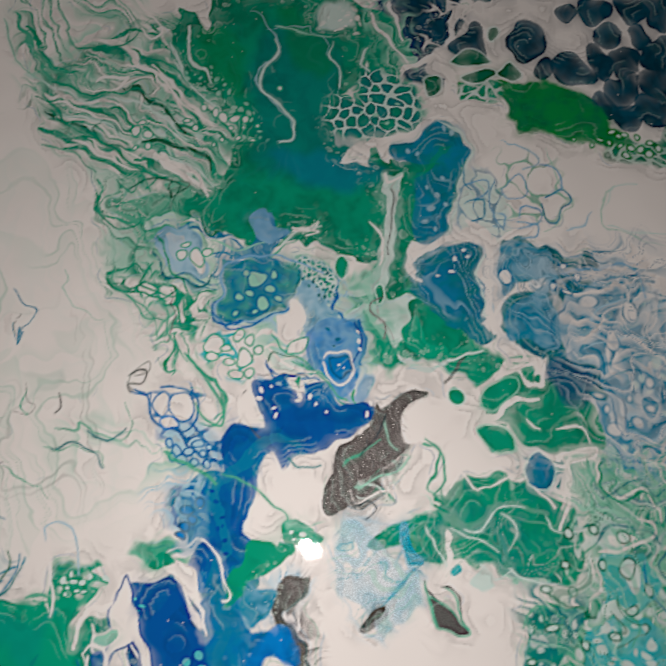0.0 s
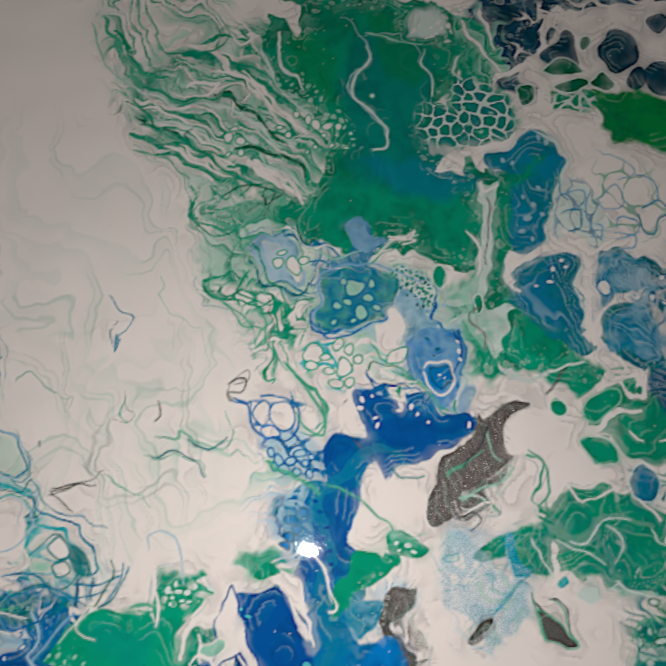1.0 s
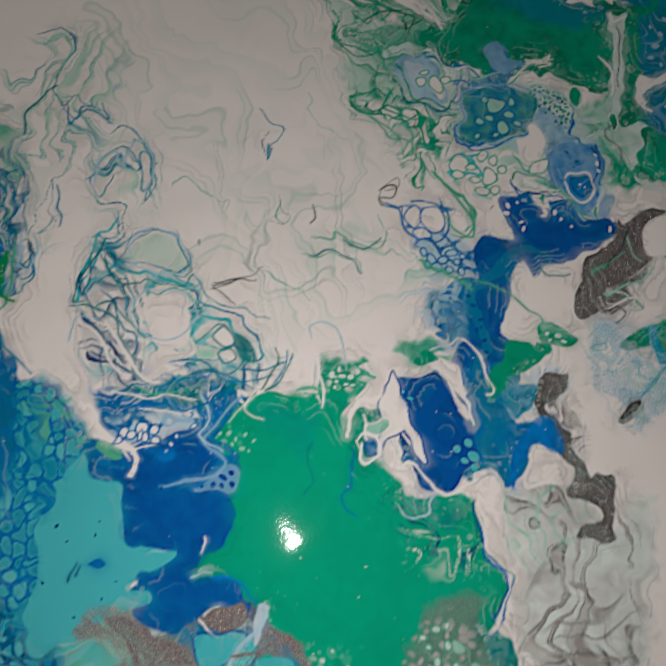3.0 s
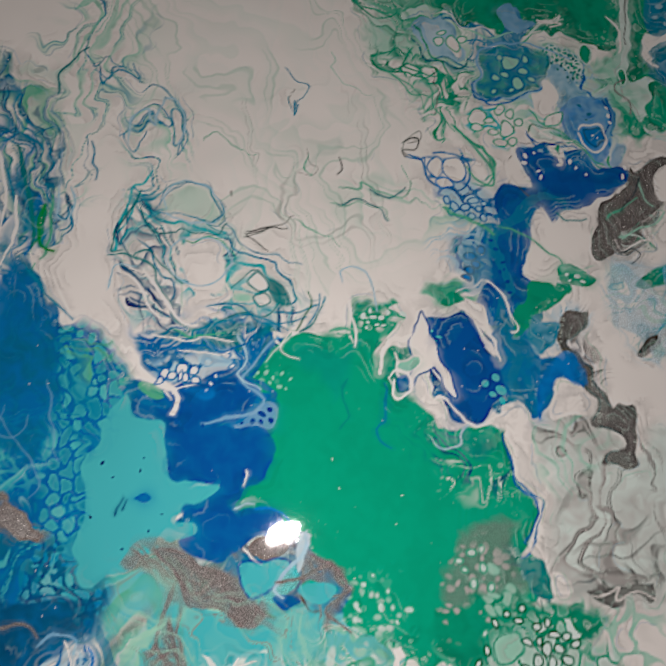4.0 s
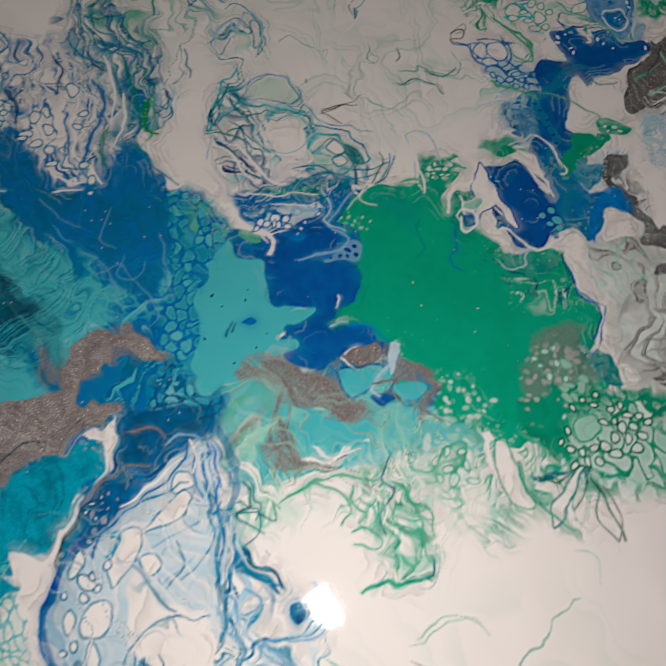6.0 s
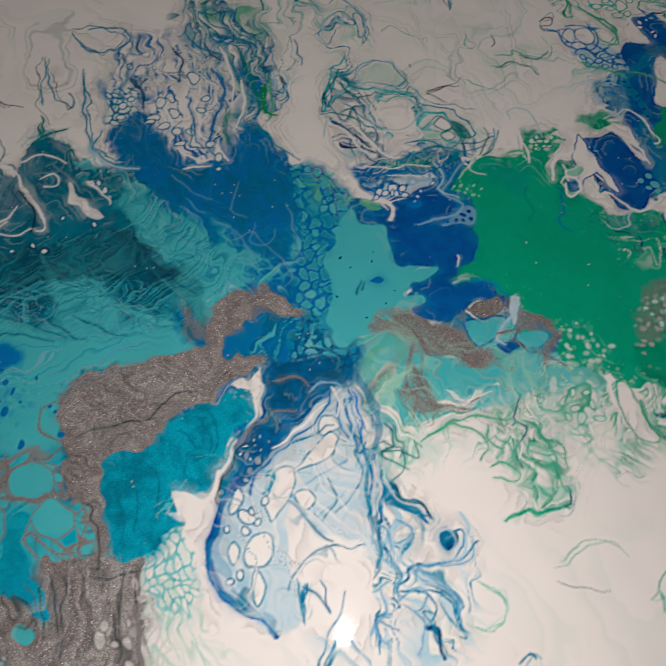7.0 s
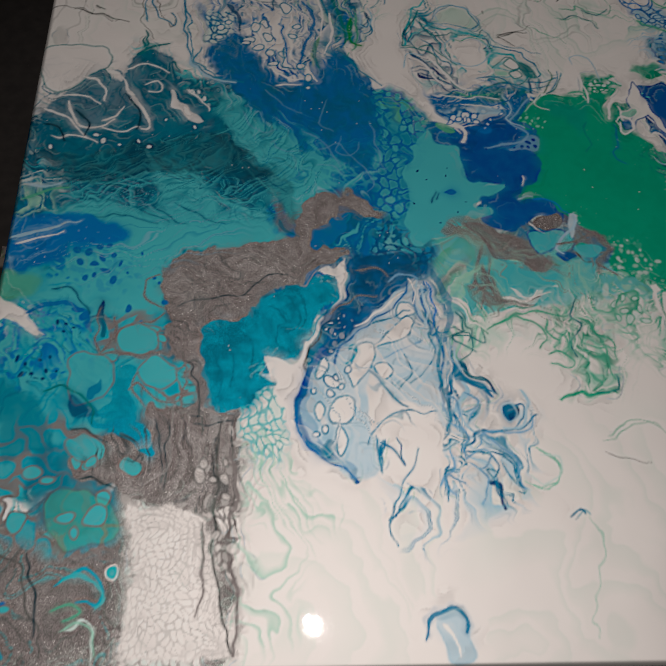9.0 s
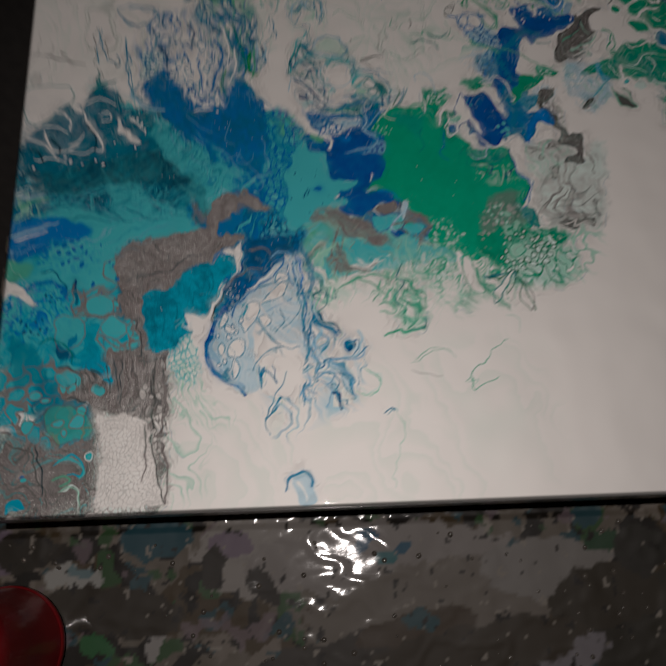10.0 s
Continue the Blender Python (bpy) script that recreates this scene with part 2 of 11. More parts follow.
def swirl(tone, points, angle=0.0, along=34.0, across=7.0, amount=0.5, hard=0.12, alpha=1.0, feather=10.0, seed=1, bend=1.6, line=None, width=0.02, thread=0.8, glitter=0.0):
    """Marbling: drawn-out, folded streaks of a pigment, and threads of another along them."""
    w, d = inside(points, 1.0, feather + 6)
    x, y = turned(w, angle, along, across * 1.15, 1.5)
    # folds of long streaks: parallel bands, bent over one another
    y = y + bend * 3.4 * (value_noise(x * 0.7 + 3, y * 0.30, seed + 50) - 0.5)
    x = x + bend * 1.2 * (value_noise(x * 0.8, y * 0.32 + 5, seed + 60) - 0.5)
    y = y + bend * 1.5 * (value_noise(x * 1.3, y * 0.55, seed + 70) - 0.5)
    turns = 0.85 * y + 0.9 * value_noise(x * 0.5, y * 0.35, seed)
    band = np.floor(turns)
    saw = turns - band
    zone = step(-feather, feather, d + feather * 1.2 * (BROAD[w] - 0.5))
    share = np.clip(amount * (0.45 + 1.1 * value_noise(x * 1.1 + band * 13.7, band * 0.37, seed + 90)), 0.04, 0.97)
    # each fold is sharp on one side and fades out on the other
    cover = (saw / share).clip(0, 1) ** 0.8 * step(share + 0.05 + 0.3 * hard, share, saw)
    patch = step(0.30, 0.52, value_noise(x * 0.8 + band * 7.1, band * 0.73, seed + 95) + 0.3 * (amount - 0.3))
    lay(w, np.clip(alpha * zone * cover * (0.3 + 0.7 * patch), 0, 1), tone, glitter)
    if line is not None:
        off = np.minimum(np.abs(saw - share), np.abs(saw - 0.5 * share) * 1.5)
        lay(w, thread * zone * step(2.4 * width + 0.02, 0.6 * width, off) * step(0.42, 0.6, value_noise(x * 1.2, band * 0.61, seed + 97)), line)


# the ground colours of the large fields
blob(LAGOON, [-50, 441, 16, 430, 68, 415, 95, 476, 138, 466, 171, 493, 214, 470, 262, 496, 293, 453, 323, 420, 341, 404, 348, 349, 332, 303, 311, 272, 281, 256, 258, 239, 235, 218, 221, 205, 202, 203, 196, 176, 176, 160, 176, 132, 167, 109, 102, 113, -3, 119, -33, 280], second=STEEL, mix=0.9, soft=6, ragged=10, warp=1.5)
blob(TEAL, [326, 303, 364, 328, 404, 305, 443, 310, 468, 295, 505, 274, 499, 250, 465, 252, 425, 254, 406, 246, 365, 239, 339, 238, 328, 265], second=SAGE, mix=0.6, soft=8, ragged=12, warp=1.5, alpha=0.9)
blob(SLATE, [238, 348, 288, 374, 317, 344, 330, 290, 311, 266, 293, 261, 263, 245, 250, 264, 260, 288, 236, 295], second=ROYAL, mix=0.7, soft=6)
blob(ROYAL, [215, 493, 242, 493, 264, 484, 288, 458, 316, 441, 338, 424, 360, 413, 365, 397, 321, 345, 311, 296, 301, 268, 279, 251, 208, 252, 186, 425], second=LAGOON, mix=0.8, soft=6, ragged=10)
blob(ROYAL, [334, 447, 364, 455, 396, 461, 429, 455, 418, 435, 407, 418, 386, 424, 354, 418], second=SEA, mix=0.5, soft=4, ragged=6)
blob(SAGE, [778, 541, 812, 546, 854, 537, 842, 413, 758, 411, 767, 443, 788, 462, 793, 498], second=MINT, mix=0.8, soft=8, ragged=10, alpha=0.8)
blob(STEEL, [781, 679, 813, 674, 849, 645, 863, 617, 854, 532, 809, 541, 801, 572, 784, 605], second=MIST, mix=0.9, soft=9, ragged=10, alpha=0.75)
blob(MINT, [481, 683, 526, 696, 573, 678, 612, 672, 657, 661, 663, 626, 658, 592, 631, 587, 604, 597, 575, 625, 542, 625, 507, 642], second=PALE, mix=0.9, soft=9, ragged=14, alpha=0.8)
blob(MINT, [425, 793, 470, 827, 521, 849, 555, 800, 569, 756, 554, 712, 544, 684, 510, 671, 485, 702, 463, 740], second=PALE, mix=0.8, soft=9, ragged=14, alpha=0.7)
swirl(MINT, [296, 755, 420, 756, 498, 683, 520, 558, 509, 494, 412, 480, 330, 529], along=70, across=20, angle=60, amount=0.6, alpha=0.14, feather=30, seed=301, line=SAGE, thread=0.2)
swirl(MINT, [183, 131, 310, 128, 449, 160, 570, 158, 535, 2, 199, 11], along=80, across=22, angle=70, amount=0.6, alpha=0.14, feather=30, seed=302)
swirl(MINT, [8, 655, 118, 659, 165, 597, 139, 516, 76, 502, -54, 485, -79, 629], along=70, across=22, angle=60, amount=0.6, alpha=0.14, feather=30, seed=303, line=SMOKE, thread=0.2)
swirl(MINT, [336, 607, 455, 625, 513, 575, 481, 511, 396, 505, 353, 542], along=70, across=22, angle=80, amount=0.6, alpha=0.14, feather=30, seed=304, line=SMOKE, thread=0.2)
# faint wisps over the white ground
swirl(PALE, [388, 726, 420, 756, 484, 708, 502, 642, 515, 585, 532, 532, 489, 493, 423, 480, 351, 529, 332, 640], along=60, across=22, angle=70, amount=0.5, alpha=0.14, hard=0.3, feather=20, seed=91)
blob(SLATE, [382, 322, 408, 326, 433, 333, 448, 325, 471, 308, 470, 284, 443, 287, 418, 297, 393, 304], second=BRONZE, mix=0.7, soft=4, ragged=8)
blob(SEA, [394, 402, 413, 418, 434, 423, 439, 369, 433, 336, 420, 341, 400, 341, 397, 370], second=GREEN, mix=0.8, soft=4, ragged=6)
blob(ROYAL, [386, 429, 407, 426, 421, 412, 413, 391, 397, 391, 386, 407], second=SEA, mix=0.3, soft=3)
blob(SLATE, [561, 477, 580, 494, 592, 474, 586, 433, 575, 411, 564, 397, 556, 414, 566, 445], second=SEA, mix=0.8, soft=3, ragged=5)
blob(PALE, [582, 394, 619, 408, 643, 380, 672, 393, 657, 290, 620, 281, 595, 291, 589, 328, 594, 359], second=GREY, mix=0.8, soft=9, ragged=12, alpha=0.8)
blob(GREEN, [538, 384, 565, 386, 581, 354, 584, 336, 575, 321, 553, 342, 534, 368], second=SEA, mix=0.6, soft=4, ragged=6)
blob(GREEN, [655, 661, 669, 673, 685, 649, 699, 632, 726, 618, 736, 607, 749, 596, 756, 575, 743, 572, 727, 588, 696, 601, 674, 595, 660, 609], second=SAGE, mix=0.9, soft=4, ragged=8)
blob(SAGE, [520, 489, 546, 487, 552, 475, 529, 472], second=GREEN, mix=0.9, soft=5, ragged=10)
blob(SAGE, [470, 471, 485, 474, 506, 469, 505, 457, 491, 445, 470, 452], second=GREEN, mix=0.8, soft=5, ragged=10)
blob(GREEN, [427, 451, 457, 454, 475, 452, 488, 447, 508, 448, 519, 438, 505, 431, 504, 411, 432, 409], second=NAVY, mix=0.6, soft=2, ragged=4)
blob(NAVY, [520, 457, 532, 465, 547, 466, 561, 453, 565, 435, 571, 412, 522, 411, 530, 434], second=ROYAL, mix=0.8, soft=2)
blob(ROYAL, [563, 453, 583, 454, 594, 435, 614, 438, 620, 422, 608, 413, 568, 412], second=SLATE, mix=0.9, soft=3)
# green, upper part
swirl(MINT, [390, 893, 480, 892, 496, 849, 473, 831, 488, 800, 443, 793, 415, 799, 399, 827], along=48, across=16, angle=60, amount=0.5, alpha=0.715, hard=0.25, feather=14, seed=6)
swirl(SAGE, [418, 794, 458, 827, 485, 834, 527, 849, 561, 800, 569, 756, 553, 718, 530, 711, 494, 727, 466, 740, 435, 756], along=52, across=10, angle=28, amount=0.58, alpha=1, feather=9, seed=4, line=FIR, thread=0.5)
swirl(GREEN, [428, 791, 460, 834, 487, 849, 527, 856, 567, 800, 578, 756, 553, 716, 530, 711, 497, 724, 466, 746, 437, 766], along=50, across=9, angle=30, amount=0.42, alpha=1, feather=8, seed=14, line=WHITE, thread=0.8)
swirl(SAGE, [474, 721, 503, 727, 544, 718, 549, 690, 539, 666, 508, 671, 486, 683], along=26, across=12, angle=70, amount=0.5, alpha=1, feather=8, seed=7, line=FIR, thread=0.5)
swirl(GREEN, [431, 789, 460, 831, 487, 845, 527, 856, 567, 800, 578, 756, 553, 716, 530, 711, 497, 724, 466, 746, 437, 766], along=60, across=9, angle=28, amount=0.62, alpha=1, feather=7, seed=411, bend=1.1)
swirl(WHITE, [415, 794, 457, 831, 488, 838, 515, 849, 549, 793, 556, 766, 547, 721, 524, 714, 494, 724, 463, 740, 428, 759], along=56, across=8, angle=30, amount=0.4, alpha=1, feather=8, seed=412, bend=1.1, line=FIR, thread=0.5)
swirl(SAGE, [398, 885, 473, 892, 495, 856, 479, 831, 491, 800, 449, 789, 418, 799], along=40, across=8, angle=60, amount=0.45, alpha=0.9, feather=8, seed=413, bend=1.3, line=GREEN, thread=0.7)
swirl(GREEN, [474, 721, 503, 727, 544, 718, 555, 684, 540, 660, 558, 636, 542, 619, 524, 636, 501, 647, 486, 683], along=34, across=8, angle=55, amount=0.35, alpha=0.9, feather=7, seed=414, bend=1.4, line=WHITE, thread=0.7)
blob(GREEN, [530, 878, 607, 877, 653, 868, 663, 838, 657, 807, 636, 790, 632, 770, 645, 750, 663, 755, 673, 744, 686, 741, 701, 763, 723, 760, 728, 744, 719, 722, 708, 689, 688, 676, 691, 655, 699, 638, 723, 624, 712, 607, 690, 602, 677, 620, 669, 646, 660, 672, 646, 669, 635, 677, 601, 680, 572, 682, 534, 699, 544, 718, 564, 734, 569, 756, 555, 783, 530, 810, 516, 834, 520, 856], second=FIR, mix=0.65, soft=2.2, ragged=6, warp=1.4)
blob(SEA, [583, 845, 620, 848, 639, 817, 636, 773, 657, 747, 651, 725, 623, 721, 587, 734, 580, 766, 575, 807], soft=9, alpha=0.55)
blob(STEEL, [593, 748, 628, 747, 660, 744, 669, 728, 637, 718, 605, 731], soft=7, alpha=0.5)
blob(LEAF, [595, 863, 626, 841, 630, 813, 615, 807, 602, 827], soft=7, alpha=0.5)
blob(LEAF, [536, 849, 565, 834, 573, 793, 555, 800, 538, 824], soft=6, alpha=0.45)
dots(MINT, [518, 803, 538, 817, 580, 776, 586, 756, 551, 756, 526, 769], size=5, radius=0.36, some=0.55, alpha=0.85, seed=3)
dots(PALE, [496, 773, 525, 783, 562, 769, 545, 753, 501, 750], size=7, radius=0.36, some=0.6, alpha=0.85, seed=8, angle=40, stretch=1.6)
stroke(MIST, [576, 863, 586, 845, 594, 831, 584, 813, 583, 798, 597, 783, 607, 770, 604, 758, 595, 755], wide=1.6, end=0.8, alpha=0.75)
stroke(MIST, [583, 845, 614, 847, 629, 838, 631, 820, 639, 810, 636, 793], wide=1.2, end=0.6, alpha=0.6)
stroke(WHITE, [515, 743, 532, 734, 544, 727, 550, 718], wide=6, end=2)
stroke(PALE, [511, 733, 520, 727, 532, 727, 544, 718], wide=3, end=1)
blob(WHITE, [516, 878, 528, 878, 544, 870, 543, 859, 540, 846, 533, 859, 519, 868], soft=2)
blob(PALE, [619, 863, 635, 870, 647, 866, 647, 848, 632, 845], soft=4, alpha=0.8)
dots(WHITE, [626, 863, 650, 863, 654, 841, 632, 841], size=6, radius=0.35, some=0.7, seed=5)
# long drawn streaks of the upper left
stroke(GREEN, [409, 849, 422, 827, 438, 812, 453, 809], wide=6, end=1.5)
stroke(SAGE, [397, 863, 414, 831, 429, 810, 455, 794, 479, 793, 497, 801], wide=5, end=1.5)
stroke(GREEN, [427, 789, 447, 786, 469, 779, 486, 766, 494, 771, 483, 784], wide=8, end=2)
stroke(FIR, [432, 778, 450, 768, 461, 762], wide=4, end=1.2)
stroke(GREEN, [428, 766, 456, 756, 480, 749, 495, 753], wide=8, end=2)
stroke(GREEN, [450, 751, 481, 740, 502, 733, 521, 726], wide=7, end=2)
stroke(SAGE, [474, 724, 480, 702, 497, 694, 517, 700, 525, 708], wide=5, end=1.5)
stroke(GREEN, [459, 826, 485, 827, 499, 812, 525, 793, 544, 766], wide=9, end=3)
stroke(FIR, [488, 800, 513, 783, 533, 761], wide=6, end=2)
stroke(GREEN, [495, 824, 524, 803, 550, 778, 562, 763], wide=10, end=3)
stroke(GREEN, [469, 836, 490, 843, 506, 837, 499, 849], wide=5, end=1.5)
stroke(FIR, [501, 756, 522, 751, 543, 746, 552, 737], wide=5, end=2)
stroke(GREEN, [499, 743, 517, 733, 533, 721, 547, 718], wide=8, end=2)
stroke(FIR, [524, 724, 527, 711, 536, 721, 529, 724], wide=3, end=1)
stroke(WHITE, [430, 794, 453, 786, 471, 787, 490, 779, 500, 766], wide=5, end=1.5)
stroke(WHITE, [439, 774, 460, 769, 479, 760, 491, 759], wide=4, end=1.2)
stroke(WHITE, [454, 834, 476, 833, 496, 817, 519, 794, 535, 773], wide=6, end=2)
stroke(WHITE, [505, 817, 524, 796, 544, 773, 550, 766], wide=5, end=1.5)
stroke(WHITE, [465, 753, 487, 744, 505, 738], wide=4, end=1.5)
stroke(WHITE, [514, 741, 532, 733, 544, 727, 551, 717], wide=7, end=2)
stroke(WHITE, [543, 786, 556, 773, 562, 766], wide=4, end=1.2)
stroke(PALE, [527, 849, 532, 827, 542, 810, 548, 800], wide=4, end=1.2)
# eddies at the left of the white
stroke(STEEL, [269, 697, 284, 705, 294, 696, 290, 673, 287, 654, 296, 643, 304, 652, 319, 643], wide=2.2, end=1, alpha=0.85)
stroke(MINT, [273, 689, 287, 700, 292, 683, 283, 657, 279, 648], wide=5, end=2, alpha=0.8)
stroke(STEEL, [324, 627, 338, 629, 351, 616, 356, 595, 351, 586, 348, 600, 341, 612, 323, 609, 318, 592, 323, 580, 331, 597], wide=2.2, end=1, alpha=0.85)
stroke(STEEL, [346, 539, 347, 551, 359, 557, 375, 553, 385, 539, 377, 530, 361, 531], wide=1.8, end=1.4, alpha=0.8, warp=0.4)
stroke(TEAL, [339, 565, 327, 544, 317, 527, 313, 510, 316, 519, 324, 530, 334, 547], wide=4, end=1.5)
stroke(NAVY, [316, 527, 316, 513, 322, 522, 322, 534], wide=3, end=1)
stroke(TEAL, [332, 550, 345, 531, 373, 523, 386, 521, 372, 529], wide=3, end=1.2)
stroke(STEEL, [328, 519, 341, 508, 346, 492, 355, 485, 356, 466, 365, 459], wide=2.4, end=1)
stroke(NAVY, [320, 498, 329, 492, 341, 479, 350, 470], wide=5, end=1.2)
stroke(NAVY, [327, 476, 338, 470, 352, 466, 361, 456], wide=4, end=1)
stroke(STEEL, [386, 521, 398, 507, 417, 502, 428, 494, 434, 478, 424, 470, 408, 473], wide=2, end=1)
stroke(TEAL, [396, 499, 412, 497, 420, 489, 413, 478, 403, 478], wide=3, end=1)
stroke(STEEL, [363, 457, 385, 467, 409, 467, 430, 465, 445, 471, 450, 479], wide=3, end=1)
stroke(SAGE, [363, 509, 381, 515, 396, 504, 389, 491, 373, 485], wide=2.4, end=1)
# foam and lace at the top
blob(DEEP, [678, 881, 884, 880, 877, 754, 859, 748, 827, 773, 817, 797, 788, 803, 752, 803, 725, 800, 708, 803, 687, 803, 678, 824], second=NAVY, mix=0.8, soft=4, ragged=5)
blob(LEAF, [723, 831, 756, 827, 770, 803, 823, 795, 835, 770, 822, 751, 800, 757, 783, 764, 760, 770, 754, 783, 728, 793, 717, 810], second=FIR, mix=0.4, soft=4, ragged=10)
blob(GREEN, [656, 863, 681, 848, 687, 817, 669, 800, 660, 817], soft=3)
swirl(MINT, [656, 870, 687, 870, 696, 831, 687, 803, 663, 807], along=24, across=7, angle=80, amount=0.5, alpha=0.975, feather=5, seed=21)
cells(DEEP, [700, 866, 762, 881, 890, 880, 883, 810, 848, 817, 804, 827, 785, 803, 752, 807, 717, 824, 696, 831], lace=WHITE, size=20, web=0.16, seed=12, second=NAVY, some=0.92, edge=0.95, feather=5, warp=1.6)
cells(NAVY, [789, 831, 842, 817, 883, 810, 878, 767, 850, 770, 822, 783, 797, 810], lace=GREY, size=11, web=0.1, seed=15, second=DEEP, some=0.95, edge=0.8, feather=5)
cells(FIR, [812, 767, 838, 774, 873, 770, 880, 726, 852, 735, 825, 748], lace=MINT, size=6, web=0.22, seed=16, second=GREEN, edge=0.8, feather=6, angle=30, stretch=1.8)
blob(NAVY, [761, 843, 775, 852, 785, 839, 782, 827, 771, 819, 761, 827], soft=1, warp=0.5)
blob(NAVY, [702, 848, 712, 855, 718, 848, 711, 840, 704, 840], soft=1, warp=0.6)
blob(FIR, [720, 824, 735, 827, 750, 822, 744, 814, 726, 815], soft=1)
stroke(WHITE, [731, 873, 724, 855, 717, 838, 705, 824, 696, 819, 684, 808], wide=12, end=3, warp=1.4)
stroke(WHITE, [708, 827, 717, 813, 719, 800, 716, 790, 698, 773, 678, 763], wide=8, end=4, warp=1.4)
stroke(WHITE, [789, 873, 786, 855, 793, 838, 810, 831, 829, 807, 847, 800], wide=10, end=3, warp=1.4)
stroke(WHITE, [740, 870, 742, 848, 744, 827, 747, 814], wide=6, end=3, warp=1.4)
stroke(WHITE, [730, 859, 755, 863, 779, 857, 790, 841], wide=6, end=2, warp=1.4)
stroke(WHITE, [717, 813, 735, 812, 753, 814, 771, 814, 785, 827], wide=5, end=2, warp=1.4)
stroke(WHITE, [771, 814, 779, 803, 782, 812], wide=6, end=3, warp=1.2)
cells(SAGE, [630, 786, 648, 796, 660, 807, 687, 803, 698, 790, 695, 770, 669, 763, 654, 757, 642, 763], lace=WHITE, size=9, web=0.15, seed=17, second=GREEN, edge=0.85, feather=4)
cells(GREEN, [724, 802, 743, 802, 752, 793, 740, 783, 725, 786], lace=PALE, size=6, web=0.2, seed=18, edge=0.9, feather=3, angle=15, stretch=1.5)
blob(WHITE, [710, 788, 720, 803, 724, 788, 743, 782, 754, 770, 783, 764, 805, 752, 824, 741, 869, 729, 863, 677, 831, 683, 808, 674, 780, 676, 773, 687, 750, 688, 744, 673, 733, 682, 714, 686, 723, 716, 731, 741, 727, 757, 713, 773, 698, 767, 698, 776], soft=2.5, ragged=4)
dots(WHITE, [737, 786, 760, 777, 788, 764, 805, 754, 785, 757, 751, 770], size=7, radius=0.36, some=0.7, seed=25, feather=4)
blob(WHITE, [642, 747, 654, 753, 663, 760, 678, 765, 698, 770, 701, 763, 686, 752, 672, 753, 676, 744, 673, 739, 667, 752, 662, 750, 658, 736, 651, 739, 640, 739], soft=1.6)
stroke(WHITE, [672, 750, 676, 742, 683, 740], wide=4, end=1.5)
blob(WHITE, [701, 773, 713, 776, 722, 767, 733, 752, 728, 742, 723, 757, 711, 770, 702, 763], soft=1.5)
# pale big cells on the white
cells(WHITE, [747, 744, 779, 744, 794, 722, 781, 691, 750, 688, 740, 713], lace=SAGE, size=24, web=0.035, seed=33, edge=0.65, feather=8, warp=1.5)
cells(PALE, [718, 728, 735, 734, 754, 710, 750, 685, 719, 691], lace=STEEL, size=13, web=0.07, seed=34, edge=0.7, feather=5, stretch=1.4, angle=80)
stroke(MINT, [823, 725, 813, 710, 818, 695, 837, 686, 861, 677], wide=1.6, end=0.8, alpha=0.7)
stroke(MINT, [779, 751, 789, 728, 794, 710, 784, 694, 767, 687, 750, 691], wide=1.6, end=0.8, alpha=0.6)
# blue column and teal marbling
blob(SEA, [698, 737, 715, 744, 722, 731, 714, 709, 708, 689, 693, 682, 689, 697, 692, 722], second=STEEL, mix=0.7, soft=3)
blob(STEEL, [677, 750, 694, 757, 707, 773, 720, 763, 713, 757, 695, 745, 680, 741], second=SEA, mix=0.6, soft=3)
blob(SEA, [692, 673, 714, 682, 728, 685, 734, 673, 734, 650, 737, 632, 742, 618, 731, 615, 712, 624, 696, 638, 687, 655], second=STEEL, mix=0.6, soft=3, ragged=4)
blob(SEA, [746, 682, 756, 687, 772, 679, 789, 673, 808, 674, 804, 656, 789, 644, 780, 627, 784, 608, 800, 599, 806, 578, 783, 578, 773, 602, 758, 610, 745, 624, 751, 644, 768, 650, 749, 656], second=NAVY, mix=0.6, soft=3, ragged=5)
swirl(STEEL, [777, 673, 808, 680, 868, 668, 854, 532, 806, 536, 801, 572, 784, 605, 778, 638], along=34, across=11, angle=15, amount=0.55, alpha=0.975, feather=14, seed=23, line=WHITE, thread=0.6)
swirl(WHITE, [787, 656, 870, 686, 861, 600, 813, 594, 788, 616], along=34, across=14, angle=-20, amount=0.45, alpha=1, feather=10, seed=24)
dots(MIST, [697, 676, 730, 682, 735, 644, 707, 644], size=8, radius=0.36, some=0.55, alpha=0.8, seed=26)
dots(PALE, [792, 599, 856, 600, 849, 537, 809, 546], size=9, radius=0.36, some=0.5, alpha=0.75, seed=27)
swirl(MIST, [688, 673, 733, 685, 737, 644, 712, 632, 691, 643], along=22, across=8, angle=70, amount=0.4, alpha=0.78, feather=6, seed=28)
blob(WHITE, [685, 661, 690, 677, 708, 686, 725, 693, 736, 685, 738, 661, 740, 647, 749, 650, 771, 659, 775, 654, 754, 647, 747, 638, 745, 621, 734, 627, 740, 631, 735, 644, 731, 661, 730, 679, 719, 683, 702, 679, 692, 670, 691, 658], soft=2)
stroke(WHITE, [742, 685, 742, 667, 740, 644, 740, 624], wide=9, end=5)
stroke(MIST, [738, 661, 740, 644, 741, 632], wide=5, end=2)
